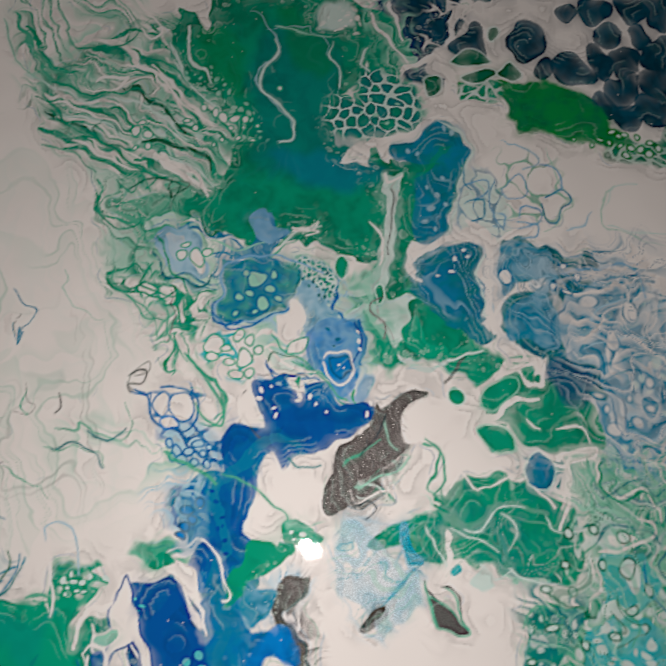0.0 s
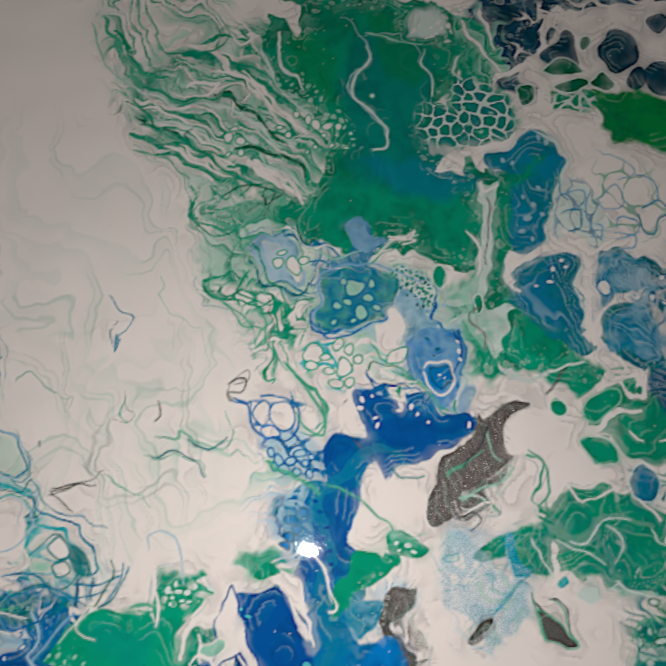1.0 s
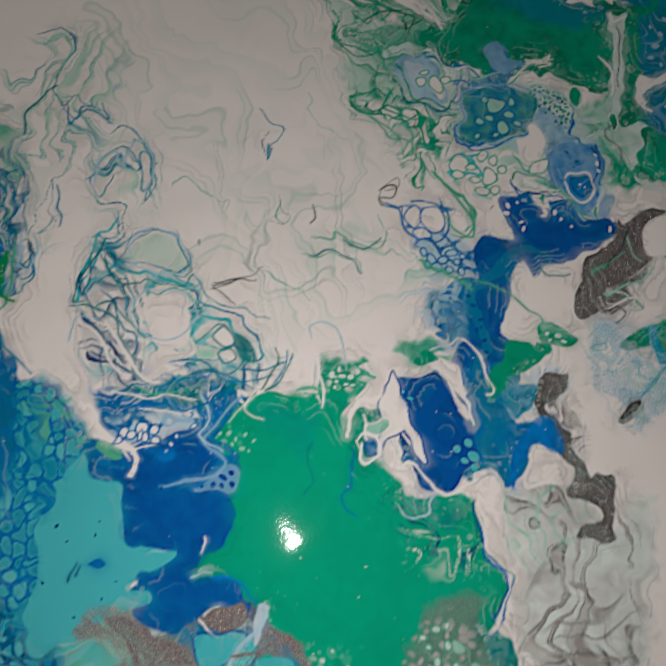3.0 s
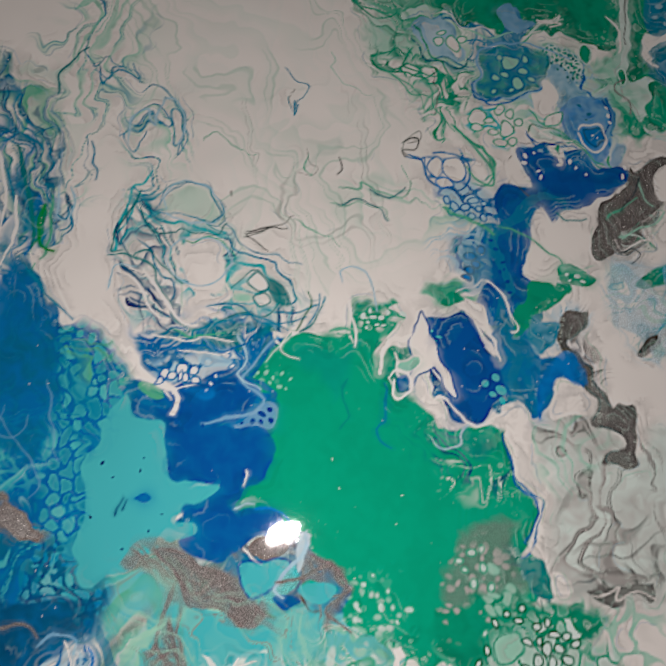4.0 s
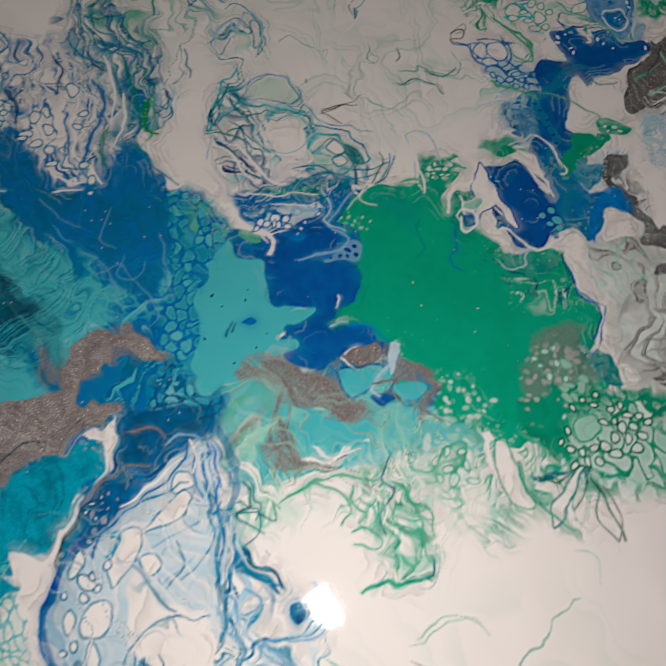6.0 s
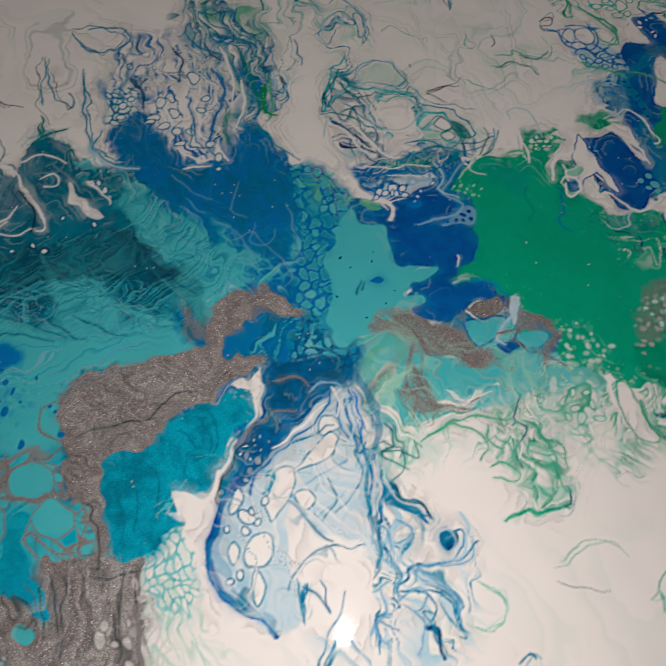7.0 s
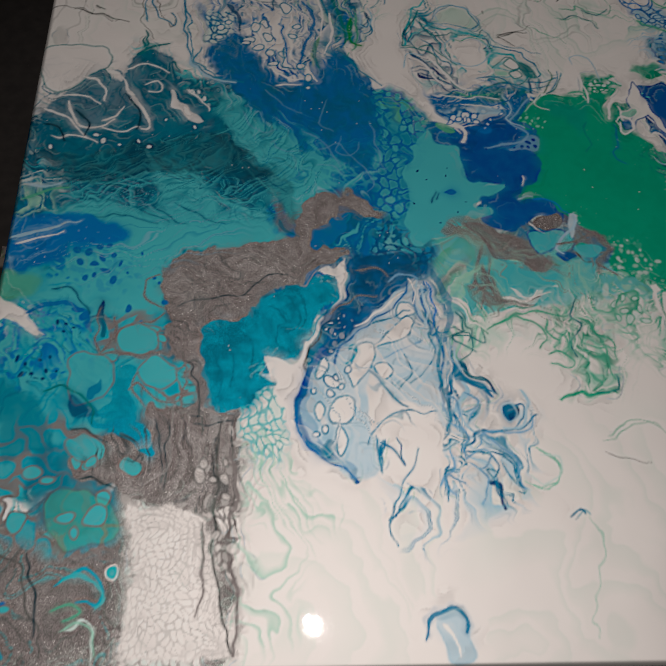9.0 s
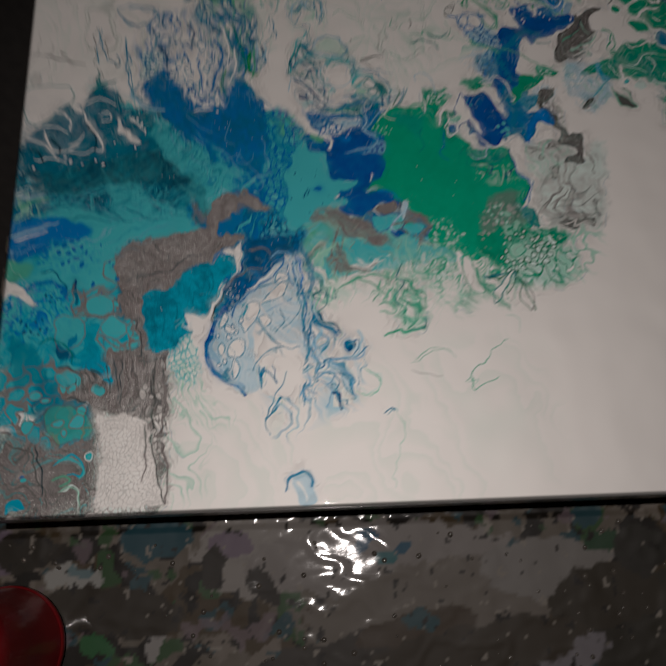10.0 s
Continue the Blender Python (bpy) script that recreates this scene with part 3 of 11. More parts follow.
# the pale strut
blob(PALE, [667, 732, 673, 729, 683, 732, 680, 718, 677, 709, 679, 685, 674, 667, 670, 649, 676, 643, 688, 646, 692, 640, 685, 635, 688, 618, 679, 615, 674, 609, 663, 626, 653, 637, 651, 646, 658, 658, 663, 676, 670, 691, 672, 709], second=SAGE, mix=0.6, soft=1.6)
stroke(GREY, [677, 728, 675, 703, 673, 685, 670, 667, 663, 649, 669, 626, 673, 615], wide=2, end=1, alpha=0.8)
blob(GREEN, [663, 646, 667, 650, 669, 643, 666, 638, 663, 640], soft=1)
blob(WHITE, [635, 663, 641, 671, 649, 672, 650, 665, 648, 655, 644, 656, 641, 666, 638, 660], soft=1.4)
blob(GREEN, [639, 665, 645, 668, 646, 661, 643, 658], soft=1)
swirl(SAGE, [646, 658, 663, 643, 674, 626, 677, 606, 661, 595, 655, 615, 649, 637], along=20, across=8, angle=75, amount=0.5, alpha=1, feather=5, seed=36)
blob(POOL, [680, 618, 685, 629, 692, 626, 696, 612, 712, 607, 698, 602, 688, 606], soft=2)
# middle: teal and lilac marbling
blob(TEAL, [568, 663, 581, 670, 601, 669, 611, 660, 610, 646, 600, 634, 583, 628, 567, 629, 561, 638, 567, 648], second=STEEL, mix=0.6, soft=2, ragged=3)
dots(MINT, [576, 660, 601, 666, 608, 643, 591, 631, 575, 634], size=10, radius=0.4, some=0.8, alpha=0.85, seed=41)
blob(SLATE, [580, 693, 586, 701, 594, 702, 596, 690, 609, 687, 598, 681, 590, 669, 573, 664, 559, 672, 573, 676, 584, 681], second=LILAC, mix=0.8, soft=2)
blob(MIST, [518, 684, 532, 690, 547, 684, 553, 669, 548, 657, 534, 660, 522, 665], second=STEEL, mix=0.7, soft=2.5)
swirl(STEEL, [515, 690, 549, 693, 573, 675, 565, 660, 554, 648, 529, 654], along=26, across=9, angle=30, amount=0.45, alpha=1, feather=6, seed=42, line=WHITE, thread=0.8)
blob(WHITE, [544, 672, 548, 676, 553, 666, 548, 660, 544, 663], soft=1.5)
swirl(MIST, [564, 631, 597, 631, 613, 654, 641, 660, 655, 626, 655, 587, 639, 584, 615, 597, 598, 614, 570, 622], along=24, across=7, angle=40, amount=0.55, alpha=1, feather=5, seed=43, line=ROYAL, thread=0.4)
blob(LILAC, [620, 609, 628, 623, 641, 627, 652, 626, 655, 606, 650, 587, 639, 584, 625, 592, 617, 600], second=MIST, mix=0.7, soft=3)
blob(STEEL, [635, 598, 644, 602, 650, 595, 644, 585, 636, 589], soft=1.5)
blob(ROYAL, [636, 596, 642, 599, 644, 594, 640, 589], soft=1.2)
blob(WHITE, [600, 625, 604, 637, 610, 646, 614, 631, 618, 625, 611, 623, 603, 621], soft=1.5)
cells(LILAC, [607, 669, 629, 666, 641, 655, 641, 640, 624, 646, 610, 657], lace=PALE, size=6, web=0.25, seed=44, edge=0.8, feather=3)
stroke(ROYAL, [558, 629, 564, 626, 575, 626, 586, 622, 597, 627], wide=3.5, end=1.5)
stroke(ROYAL, [638, 660, 642, 646, 641, 637, 649, 623, 655, 612, 652, 592], wide=3, end=1.5)
stroke(ROYAL, [595, 600, 601, 589, 617, 592, 627, 584], wide=3, end=1.2)
stroke(WHITE, [609, 690, 618, 689, 626, 692, 625, 689, 618, 686], wide=5, end=2)
stroke(SAGE, [590, 669, 601, 678, 612, 680, 629, 696], wide=1.5, end=0.8)
# green loops on the left of the middle
swirl(SAGE, [485, 665, 508, 668, 534, 654, 557, 654, 564, 634, 551, 619, 549, 599, 533, 596, 511, 630, 493, 647], along=18, across=8, angle=50, amount=0.45, alpha=1, feather=6, seed=51, line=GREEN, thread=0.9, width=0.035)
cells(WHITE, [494, 659, 512, 653, 535, 648, 555, 645, 553, 625, 539, 628, 524, 636, 502, 642], lace=GREEN, size=13, web=0.12, seed=52, edge=0.85, feather=4)
cells(WHITE, [554, 616, 575, 619, 590, 603, 582, 589, 566, 588, 552, 602], lace=SAGE, size=16, web=0.16, seed=53, edge=0.9, feather=3)
stroke(GREEN, [499, 665, 488, 662, 491, 653, 498, 647, 507, 645, 516, 639, 530, 642], wide=3.5, end=1.5)
stroke(GREEN, [537, 613, 530, 596, 536, 594, 533, 591], wide=3, end=1)
stroke(SAGE, [555, 591, 564, 583, 571, 575, 570, 564, 562, 559, 554, 561], wide=3, end=1)
stroke(GREY, [578, 559, 582, 570, 577, 578, 588, 589, 604, 592, 620, 591], wide=1.5, end=1)
stroke(SAGE, [583, 580, 589, 564, 594, 556], wide=2.5, end=1)
# royal blue and its cells
blob(ROYAL, [589, 585, 599, 588, 609, 592, 620, 585, 634, 581, 642, 573, 658, 573, 661, 565, 647, 556, 626, 548, 616, 540, 611, 532, 607, 541, 600, 543, 593, 530, 595, 520, 591, 505, 587, 497, 592, 485, 582, 478, 574, 485, 572, 520, 567, 543, 574, 560, 586, 559, 600, 558, 599, 575], second=NAVY, mix=0.25, soft=1.6)
blob(WHITE, [576, 582, 588, 589, 595, 581, 597, 570, 598, 558, 589, 559, 583, 570], soft=1.4)
dots(MIST, [588, 586, 609, 589, 634, 581, 653, 571, 642, 566, 621, 574, 602, 570, 591, 572], size=9, radius=0.38, some=0.7, seed=61)
blob(MIST, [612, 589, 616, 589, 618, 578, 614, 574, 610, 581], second=LILAC, soft=2)
blob(LILAC, [653, 571, 661, 579, 666, 590, 658, 592, 655, 581, 647, 579], soft=3, alpha=0.8)
blob(SLATE, [590, 546, 600, 550, 607, 543, 614, 538, 624, 544, 616, 546, 605, 549, 595, 552, 584, 548, 585, 535, 575, 527, 580, 520, 590, 530], soft=2)
swirl(STEEL, [539, 543, 555, 543, 580, 528, 581, 512, 557, 520, 543, 530], along=22, across=9, angle=55, amount=0.5, alpha=1, feather=5, seed=62)
cells(WHITE, [521, 577, 542, 584, 555, 577, 557, 564, 546, 558, 533, 558, 524, 566], lace=ROYAL, size=16, web=0.13, seed=63, edge=0.9, feather=3, warp=1.6)
cells(MIST, [530, 556, 546, 561, 563, 556, 580, 530, 564, 530, 545, 540], lace=ROYAL, size=9, web=0.25, seed=64, edge=0.95, feather=4, angle=40, stretch=1.5)
blob(SLATE, [545, 502, 549, 525, 564, 527, 580, 525, 577, 507, 587, 485, 577, 473, 576, 458, 568, 461, 562, 480, 553, 489], second=ROYAL, mix=0.6, soft=2.5, ragged=4)
cells(STEEL, [538, 519, 559, 522, 566, 502, 556, 492, 540, 497], lace=ROYAL, size=8, web=0.2, seed=65, edge=0.8, feather=4, second=MIST)
swirl(MIST, [519, 529, 548, 535, 559, 520, 545, 497, 526, 511], along=22, across=8, angle=-30, amount=0.5, alpha=0.975, feather=6, seed=66)
blob(SLATE, [575, 520, 581, 507, 578, 492, 582, 482, 579, 470, 572, 475, 572, 497], soft=1.5)
blob(ROYAL, [559, 487, 571, 490, 577, 475, 571, 458, 563, 463, 556, 475], soft=1.5)
# green patch, grey sand
blob(GREEN, [591, 491, 607, 487, 615, 485, 603, 473, 588, 466, 583, 454, 576, 458, 583, 473, 592, 480], soft=1.5)
swirl(SAGE, [606, 504, 627, 510, 630, 493, 615, 490], along=18, across=7, angle=30, amount=0.5, alpha=1, feather=4, seed=67, line=GREEN, thread=0.8)
blob(SILVER, [659, 573, 669, 571, 677, 579, 689, 582, 696, 579, 685, 571, 682, 558, 682, 545, 678, 532, 669, 526, 666, 516, 657, 508, 640, 507, 632, 513, 631, 521, 640, 536, 648, 547, 662, 555], second=SMOKE, mix=0.5, glitter=1, soft=1.5, ragged=4)
swirl(WHITE, [642, 534, 682, 550, 684, 527, 669, 506, 643, 508], along=26, across=8, angle=-50, amount=0.35, alpha=1, feather=4, seed=68, line=SMOKE, thread=0.6)
swirl(GREEN, [653, 544, 677, 571, 684, 534, 669, 514], along=26, across=8, angle=-50, amount=0.25, alpha=1, feather=4, seed=69)
swirl(SILVER, [604, 449, 616, 471, 626, 471, 624, 452, 634, 436, 637, 420, 620, 420, 619, 440], along=22, across=7, angle=-40, amount=0.4, alpha=1, feather=4, seed=70, glitter=0.8)
swirl(MIST, [583, 458, 613, 471, 628, 466, 619, 450, 599, 440], along=20, across=9, angle=-20, amount=0.6, alpha=0.975, feather=8, seed=71, line=STEEL, thread=0.6)
# pale glittering shell
swirl(MIST, [640, 501, 669, 499, 686, 496, 693, 460, 681, 448, 666, 437, 644, 460], along=34, across=12, angle=60, amount=0.6, alpha=0.91, feather=8, seed=72, line=STEEL, thread=0.5, glitter=0.35)
swirl(STEEL, [676, 501, 689, 494, 694, 470, 679, 477], along=28, across=8, angle=70, amount=0.4, alpha=0.78, feather=6, seed=73)
blob(SILVER, [656, 446, 666, 451, 671, 458, 667, 448, 659, 442], glitter=1, soft=2, alpha=0.8)
blob(SMOKE, [696, 463, 706, 449, 717, 444, 718, 440, 703, 442], glitter=0.7, soft=1.5)
stroke(SMOKE, [694, 468, 701, 451, 708, 442], wide=1.5, end=1)
stroke(SMOKE, [704, 468, 713, 454, 718, 445], wide=1.5, end=1)
# right: white tree on green
blob(GREEN, [762, 594, 776, 594, 783, 580, 801, 572, 807, 554, 799, 546, 781, 546, 757, 548, 753, 566], second=FIR, mix=0.3, soft=2, ragged=3)
blob(NAVY, [773, 602, 792, 602, 801, 583, 793, 570, 777, 580], soft=6, alpha=0.7)
blob(GREEN, [728, 572, 735, 585, 745, 592, 753, 591, 754, 580, 743, 572], soft=1.2)
blob(GREEN, [726, 560, 740, 561, 750, 548, 747, 542, 736, 544, 729, 550], soft=1.2)
blob(POOL, [711, 579, 716, 585, 720, 578, 716, 572, 711, 574], soft=1, warp=0.4)
cells(GREEN, [747, 604, 771, 602, 769, 591, 757, 588, 749, 593], lace=WHITE, size=12, web=0.2, seed=81, edge=1, feather=2)
cells(SEA, [755, 543, 778, 543, 782, 528, 764, 520, 751, 533], lace=WHITE, size=13, web=0.18, seed=82, edge=1, feather=3)
blob(GREEN, [699, 518, 710, 516, 723, 527, 741, 530, 759, 523, 779, 513, 788, 498, 789, 481, 776, 467, 761, 469, 744, 480, 729, 475, 709, 480, 694, 482, 679, 487, 669, 484, 663, 491, 684, 506, 697, 504], second=FIR, mix=0.3, soft=2.5, ragged=5)
blob(SEA, [744, 480, 764, 483, 771, 469, 753, 464], soft=8, alpha=0.5)
swirl(WHITE, [686, 509, 720, 527, 779, 518, 792, 486, 768, 466, 719, 478, 689, 484], along=30, across=10, angle=45, amount=0.2, alpha=1, feather=6, seed=83, line=MINT, thread=0.9, width=0.03)
swirl(SAGE, [780, 536, 803, 541, 854, 532, 842, 413, 755, 411, 762, 450, 783, 467, 793, 498], along=30, across=11, angle=60, amount=0.62, alpha=1, feather=12, seed=84, line=WHITE, thread=0.9, width=0.03)
swirl(GREEN, [781, 510, 802, 516, 851, 507, 842, 413, 763, 411, 767, 450, 788, 467], along=30, across=11, angle=60, amount=0.3, alpha=1, feather=12, seed=85, line=SEA, thread=0.6)
swirl(SEA, [751, 464, 778, 469, 787, 450, 766, 434, 752, 443], along=28, across=8, angle=20, amount=0.45, alpha=1, feather=8, seed=86)
stroke(WHITE, [698, 563, 719, 569, 732, 580, 743, 591, 749, 602, 768, 599], wide=7, end=3)
stroke(WHITE, [719, 565, 743, 566, 758, 564, 763, 559], wide=9, end=3)
stroke(WHITE, [742, 564, 752, 551, 768, 546, 796, 545], wide=10, end=3)
stroke(WHITE, [764, 580, 748, 572, 727, 561], wide=7, end=2.5)
stroke(WHITE, [771, 561, 787, 566, 794, 559, 791, 546, 798, 536], wide=4, end=2)
stroke(WHITE, [752, 546, 754, 533, 761, 520, 771, 523, 783, 541], wide=5, end=2.5)
stroke(WHITE, [778, 541, 779, 520, 773, 500], wide=5, end=2.5)
stroke(PALE, [677, 606, 690, 598, 704, 596, 712, 601, 731, 610], wide=5, end=2)
stroke(WHITE, [706, 477, 709, 492, 709, 507, 699, 512], wide=5, end=2.5)
stroke(WHITE, [709, 502, 725, 500, 735, 512, 741, 522], wide=4, end=2)
stroke(SAGE, [695, 558, 695, 550, 705, 545, 705, 532, 697, 522, 702, 514], wide=3, end=1.5)
stroke(SMOKE, [723, 604, 717, 596, 711, 587], wide=4, end=2, alpha=0.7, glitter=0.6)
# thin wisps at the left
stroke(SAGE, [454, 544, 473, 542, 489, 539, 498, 529], wide=1.6, end=0.6, alpha=0.7)
stroke(SAGE, [463, 555, 477, 552, 480, 560, 491, 550, 502, 549, 512, 558, 509, 571], wide=1.8, end=0.6, alpha=0.8)
stroke(SAGE, [432, 528, 449, 520, 459, 521, 464, 513], wide=1.2, end=0.5, alpha=0.7)
stroke(SMOKE, [441, 584, 443, 576, 451, 571, 449, 565, 438, 566], wide=1, end=0.5, alpha=0.6)
stroke(SMOKE, [509, 591, 519, 593, 519, 599, 508, 593, 508, 585, 512, 578], wide=1, end=0.5, alpha=0.6)
stroke(ROYAL, [512, 580, 518, 576, 522, 577, 524, 569], wide=2, end=1, alpha=0.8)
stroke(MINT, [460, 659, 457, 647, 460, 644, 475, 630, 486, 626], wide=1.2, end=0.5, alpha=0.7)
stroke(SMOKE, [430, 629, 433, 612, 439, 624], wide=1, end=0.5, alpha=0.5)
swirl(MINT, [456, 549, 509, 555, 542, 545, 533, 527, 485, 529], along=40, across=10, angle=10, amount=0.4, alpha=0.65, feather=14, seed=88)
# lower left: green ground seen past white drips
blob(NAVY, [515, 460, 527, 464, 538, 466, 551, 457, 561, 439, 564, 422, 558, 406, 552, 396, 544, 396, 528, 406, 521, 423, 519, 440], second=ROYAL, mix=0.8, soft=1.5)
swirl(SLATE, [564, 480, 580, 493, 585, 457, 580, 433, 573, 414, 561, 400, 557, 422, 567, 445], along=30, across=10, angle=70, amount=0.6, alpha=1, feather=5, seed=101)
blob(POOL, [407, 426, 421, 447, 437, 455, 451, 452, 474, 469, 496, 463, 487, 446, 489, 426, 493, 412, 507, 409, 520, 398, 541, 393, 557, 392, 565, 370, 581, 354, 582, 339, 573, 329, 583, 303, 571, 286, 554, 263, 533, 252, 511, 257, 487, 269, 470, 277, 466, 298, 461, 310, 443, 321, 431, 333, 421, 345, 399, 344, 413, 362, 400, 374, 421, 388, 423, 410], second=GREEN, mix=0.5, soft=2, ragged=4, warp=1.4)
blob(ROYAL, [432, 443, 451, 446, 464, 440, 473, 446, 467, 423, 458, 409, 451, 426, 440, 429], soft=6, alpha=0.65)
swirl(NAVY, [488, 403, 509, 395, 544, 392, 566, 368, 554, 352, 529, 368, 503, 379], along=22, across=8, angle=60, amount=0.4, alpha=1, feather=6, seed=102)
dots(WHITE, [479, 466, 501, 466, 498, 454, 481, 454], size=6, radius=0.4, some=0.6, seed=103)
dots(MINT, [407, 435, 424, 440, 429, 423, 413, 423], size=5, radius=0.36, some=0.5, seed=104)
swirl(SAGE, [515, 371, 556, 376, 564, 352, 540, 347, 517, 360], along=24, across=9, angle=70, amount=0.4, alpha=1, feather=6, seed=105, line=WHITE, thread=0.7)
blob(ROYAL, [338, 410, 354, 413, 370, 427, 386, 429, 399, 422, 410, 407, 421, 410, 421, 396, 407, 393, 400, 374, 411, 362, 399, 344, 421, 346, 432, 335, 433, 318, 410, 324, 390, 318, 377, 329, 366, 336, 374, 347, 387, 357, 382, 361, 369, 357, 358, 365, 355, 381, 357, 397, 344, 399], second=NAVY, mix=0.3, soft=1.6)
dots(MIST, [343, 435, 361, 438, 391, 443, 402, 429, 381, 421, 354, 421], size=10, radius=0.42, some=0.7, seed=106, stretch=1.4)
blob(TEAL, [329, 410, 344, 402, 355, 397, 357, 381, 357, 368, 369, 357, 379, 359, 387, 361, 388, 357, 383, 348, 367, 343, 364, 337, 375, 334, 377, 328, 362, 332, 355, 322, 343, 312, 333, 303, 316, 298, 307, 311, 310, 333, 319, 343, 309, 358, 317, 373, 324, 389], soft=1.3, warp=1.1)
blob(ROYAL, [340, 351, 346, 353, 351, 350, 345, 347], soft=2, alpha=0.8)
blob(NAVY, [330, 341, 335, 350, 333, 342], soft=0.8)
cells(TEAL, [293, 424, 327, 424, 328, 402, 319, 376, 305, 366, 321, 345, 312, 330, 300, 320, 293, 345, 298, 381], lace=ROYAL, size=11, web=0.2, seed=107, edge=0.95, feather=5, second=STEEL)
swirl(NAVY, [231, 493, 267, 482, 294, 447, 294, 371, 270, 358, 244, 359], along=40, across=12, angle=80, amount=0.5, alpha=0.78, feather=12, seed=108)
# right of the pool: white tongue, grey sand
swirl(GREY, [585, 394, 612, 399, 632, 377, 656, 394, 661, 353, 643, 302, 620, 283, 595, 293, 588, 321, 594, 354], along=40, across=10, angle=75, amount=0.45, alpha=1, feather=10, seed=111, line=SMOKE, thread=0.8, width=0.03)
swirl(MINT, [581, 389, 613, 405, 627, 383, 613, 354, 592, 357], along=30, across=10, angle=70, amount=0.35, alpha=0.78, feather=8, seed=112)
blob(SMOKE, [602, 457, 614, 468, 626, 468, 621, 453, 612, 448, 625, 433, 631, 413, 637, 402, 649, 407, 654, 402, 646, 385, 645, 372, 631, 369, 626, 375, 638, 383, 631, 391, 620, 394, 624, 405, 618, 422, 611, 439], second=SILVER, mix=0.7, soft=2, glitter=0.8, ragged=3)
swirl(SMOKE, [598, 293, 615, 305, 645, 315, 654, 307, 636, 288, 613, 288], along=30, across=8, angle=-10, amount=0.45, alpha=1, feather=5, seed=113, line=INK, thread=0.7)
blob(ROYAL, [580, 431, 597, 439, 608, 439, 615, 425, 604, 422, 588, 402, 580, 400, 578, 414], second=STEEL, mix=0.9, soft=2.5)
blob(STEEL, [585, 457, 602, 462, 604, 451, 589, 439], second=MIST, mix=0.8, soft=3)
blob(WHITE, [594, 405, 601, 425, 612, 425, 620, 416, 621, 399, 607, 402, 596, 400], soft=1.5)
blob(WHITE, [562, 403, 569, 407, 580, 403, 583, 381, 582, 367, 591, 351, 590, 338, 580, 323, 573, 315, 569, 316, 578, 328, 585, 344, 578, 354, 569, 367, 566, 384], soft=1.3)
stroke(WHITE, [567, 394, 567, 381, 576, 359, 586, 351, 587, 341], wide=2, end=1.5)
stroke(ROYAL, [564, 386, 565, 378, 573, 358, 583, 350, 583, 339, 575, 326], wide=2.5, end=1.5)
swirl(SEA, [562, 321, 577, 316, 590, 296, 585, 289, 570, 301], along=30, across=8, angle=80, amount=0.5, alpha=1, feather=5, seed=114)
blob(WHITE, [587, 308, 597, 306, 600, 293, 590, 293], soft=2)
stroke(GREEN, [530, 475, 539, 478, 544, 475, 530, 469], wide=3, end=1.5)
# white drips over the blue
blob(WHITE, [496, 469, 513, 475, 524, 469, 538, 473, 549, 469, 557, 457, 565, 438, 558, 442, 549, 460, 532, 469, 518, 463, 514, 445, 522, 434, 530, 425, 533, 417, 530, 413, 524, 428, 517, 437, 509, 445, 492, 440, 486, 429, 486, 440, 495, 451, 504, 463], soft=1.2)
stroke(WHITE, [495, 424, 500, 414, 507, 416, 510, 425, 508, 431, 500, 428, 497, 438], wide=4, end=2.5)
stroke(WHITE, [533, 415, 529, 411, 518, 411, 519, 406, 531, 400, 541, 395, 555, 397], wide=3, end=2)
stroke(MIST, [555, 397, 544, 393, 538, 385, 527, 381, 519, 390], wide=2, end=1)
stroke(WHITE, [541, 475, 562, 487, 568, 474, 574, 457, 575, 468], wide=4, end=1.5)
stroke(WHITE, [463, 493, 463, 475, 470, 457, 470, 446], wide=3.5, end=1.5)
blob(WHITE, [435, 452, 448, 454, 470, 457, 469, 493, 457, 484, 446, 469], soft=1.5)
# brown-grey sand under the green and the sponge of cells
blob(SILVER, [534, 327, 550, 334, 568, 336, 564, 319, 575, 299, 556, 284, 545, 268, 525, 273, 524, 302], second=BRONZE, mix=0.6, soft=7, alpha=0.55, glitter=0.6, ragged=6)
dots(GREY, [528, 319, 562, 319, 563, 279, 530, 278], size=7, radius=0.36, some=0.6, alpha=0.8, seed=121)
dots(MINT, [471, 310, 501, 305, 496, 257, 462, 263], size=8, radius=0.36, some=0.55, alpha=0.8, seed=122)
swirl(SAGE, [457, 270, 487, 274, 517, 264, 541, 259, 533, 218, 446, 220], along=26, across=10, angle=75, amount=0.55, alpha=1, feather=12, seed=123, line=WHITE, thread=0.8)
cells(PALE, [546, 282, 565, 296, 584, 286, 608, 274, 627, 259, 611, 230, 575, 221, 549, 231, 539, 256], lace=GREEN, size=12, web=0.2, seed=124, edge=0.95, feather=8, second=MINT, warp=1.8)
cells(MINT, [567, 294, 599, 284, 605, 267, 572, 265, 553, 277], lace=FIR, size=7, web=0.25, seed=125, edge=0.9, feather=6)
cells(WHITE, [607, 286, 651, 283, 645, 243, 613, 230, 601, 253], lace=MINT, size=20, web=0.08, seed=126, edge=0.8, feather=10)
dots(PALE, [450, 263, 487, 260, 483, 224, 446, 225], size=9, radius=0.4, some=0.7, seed=127)
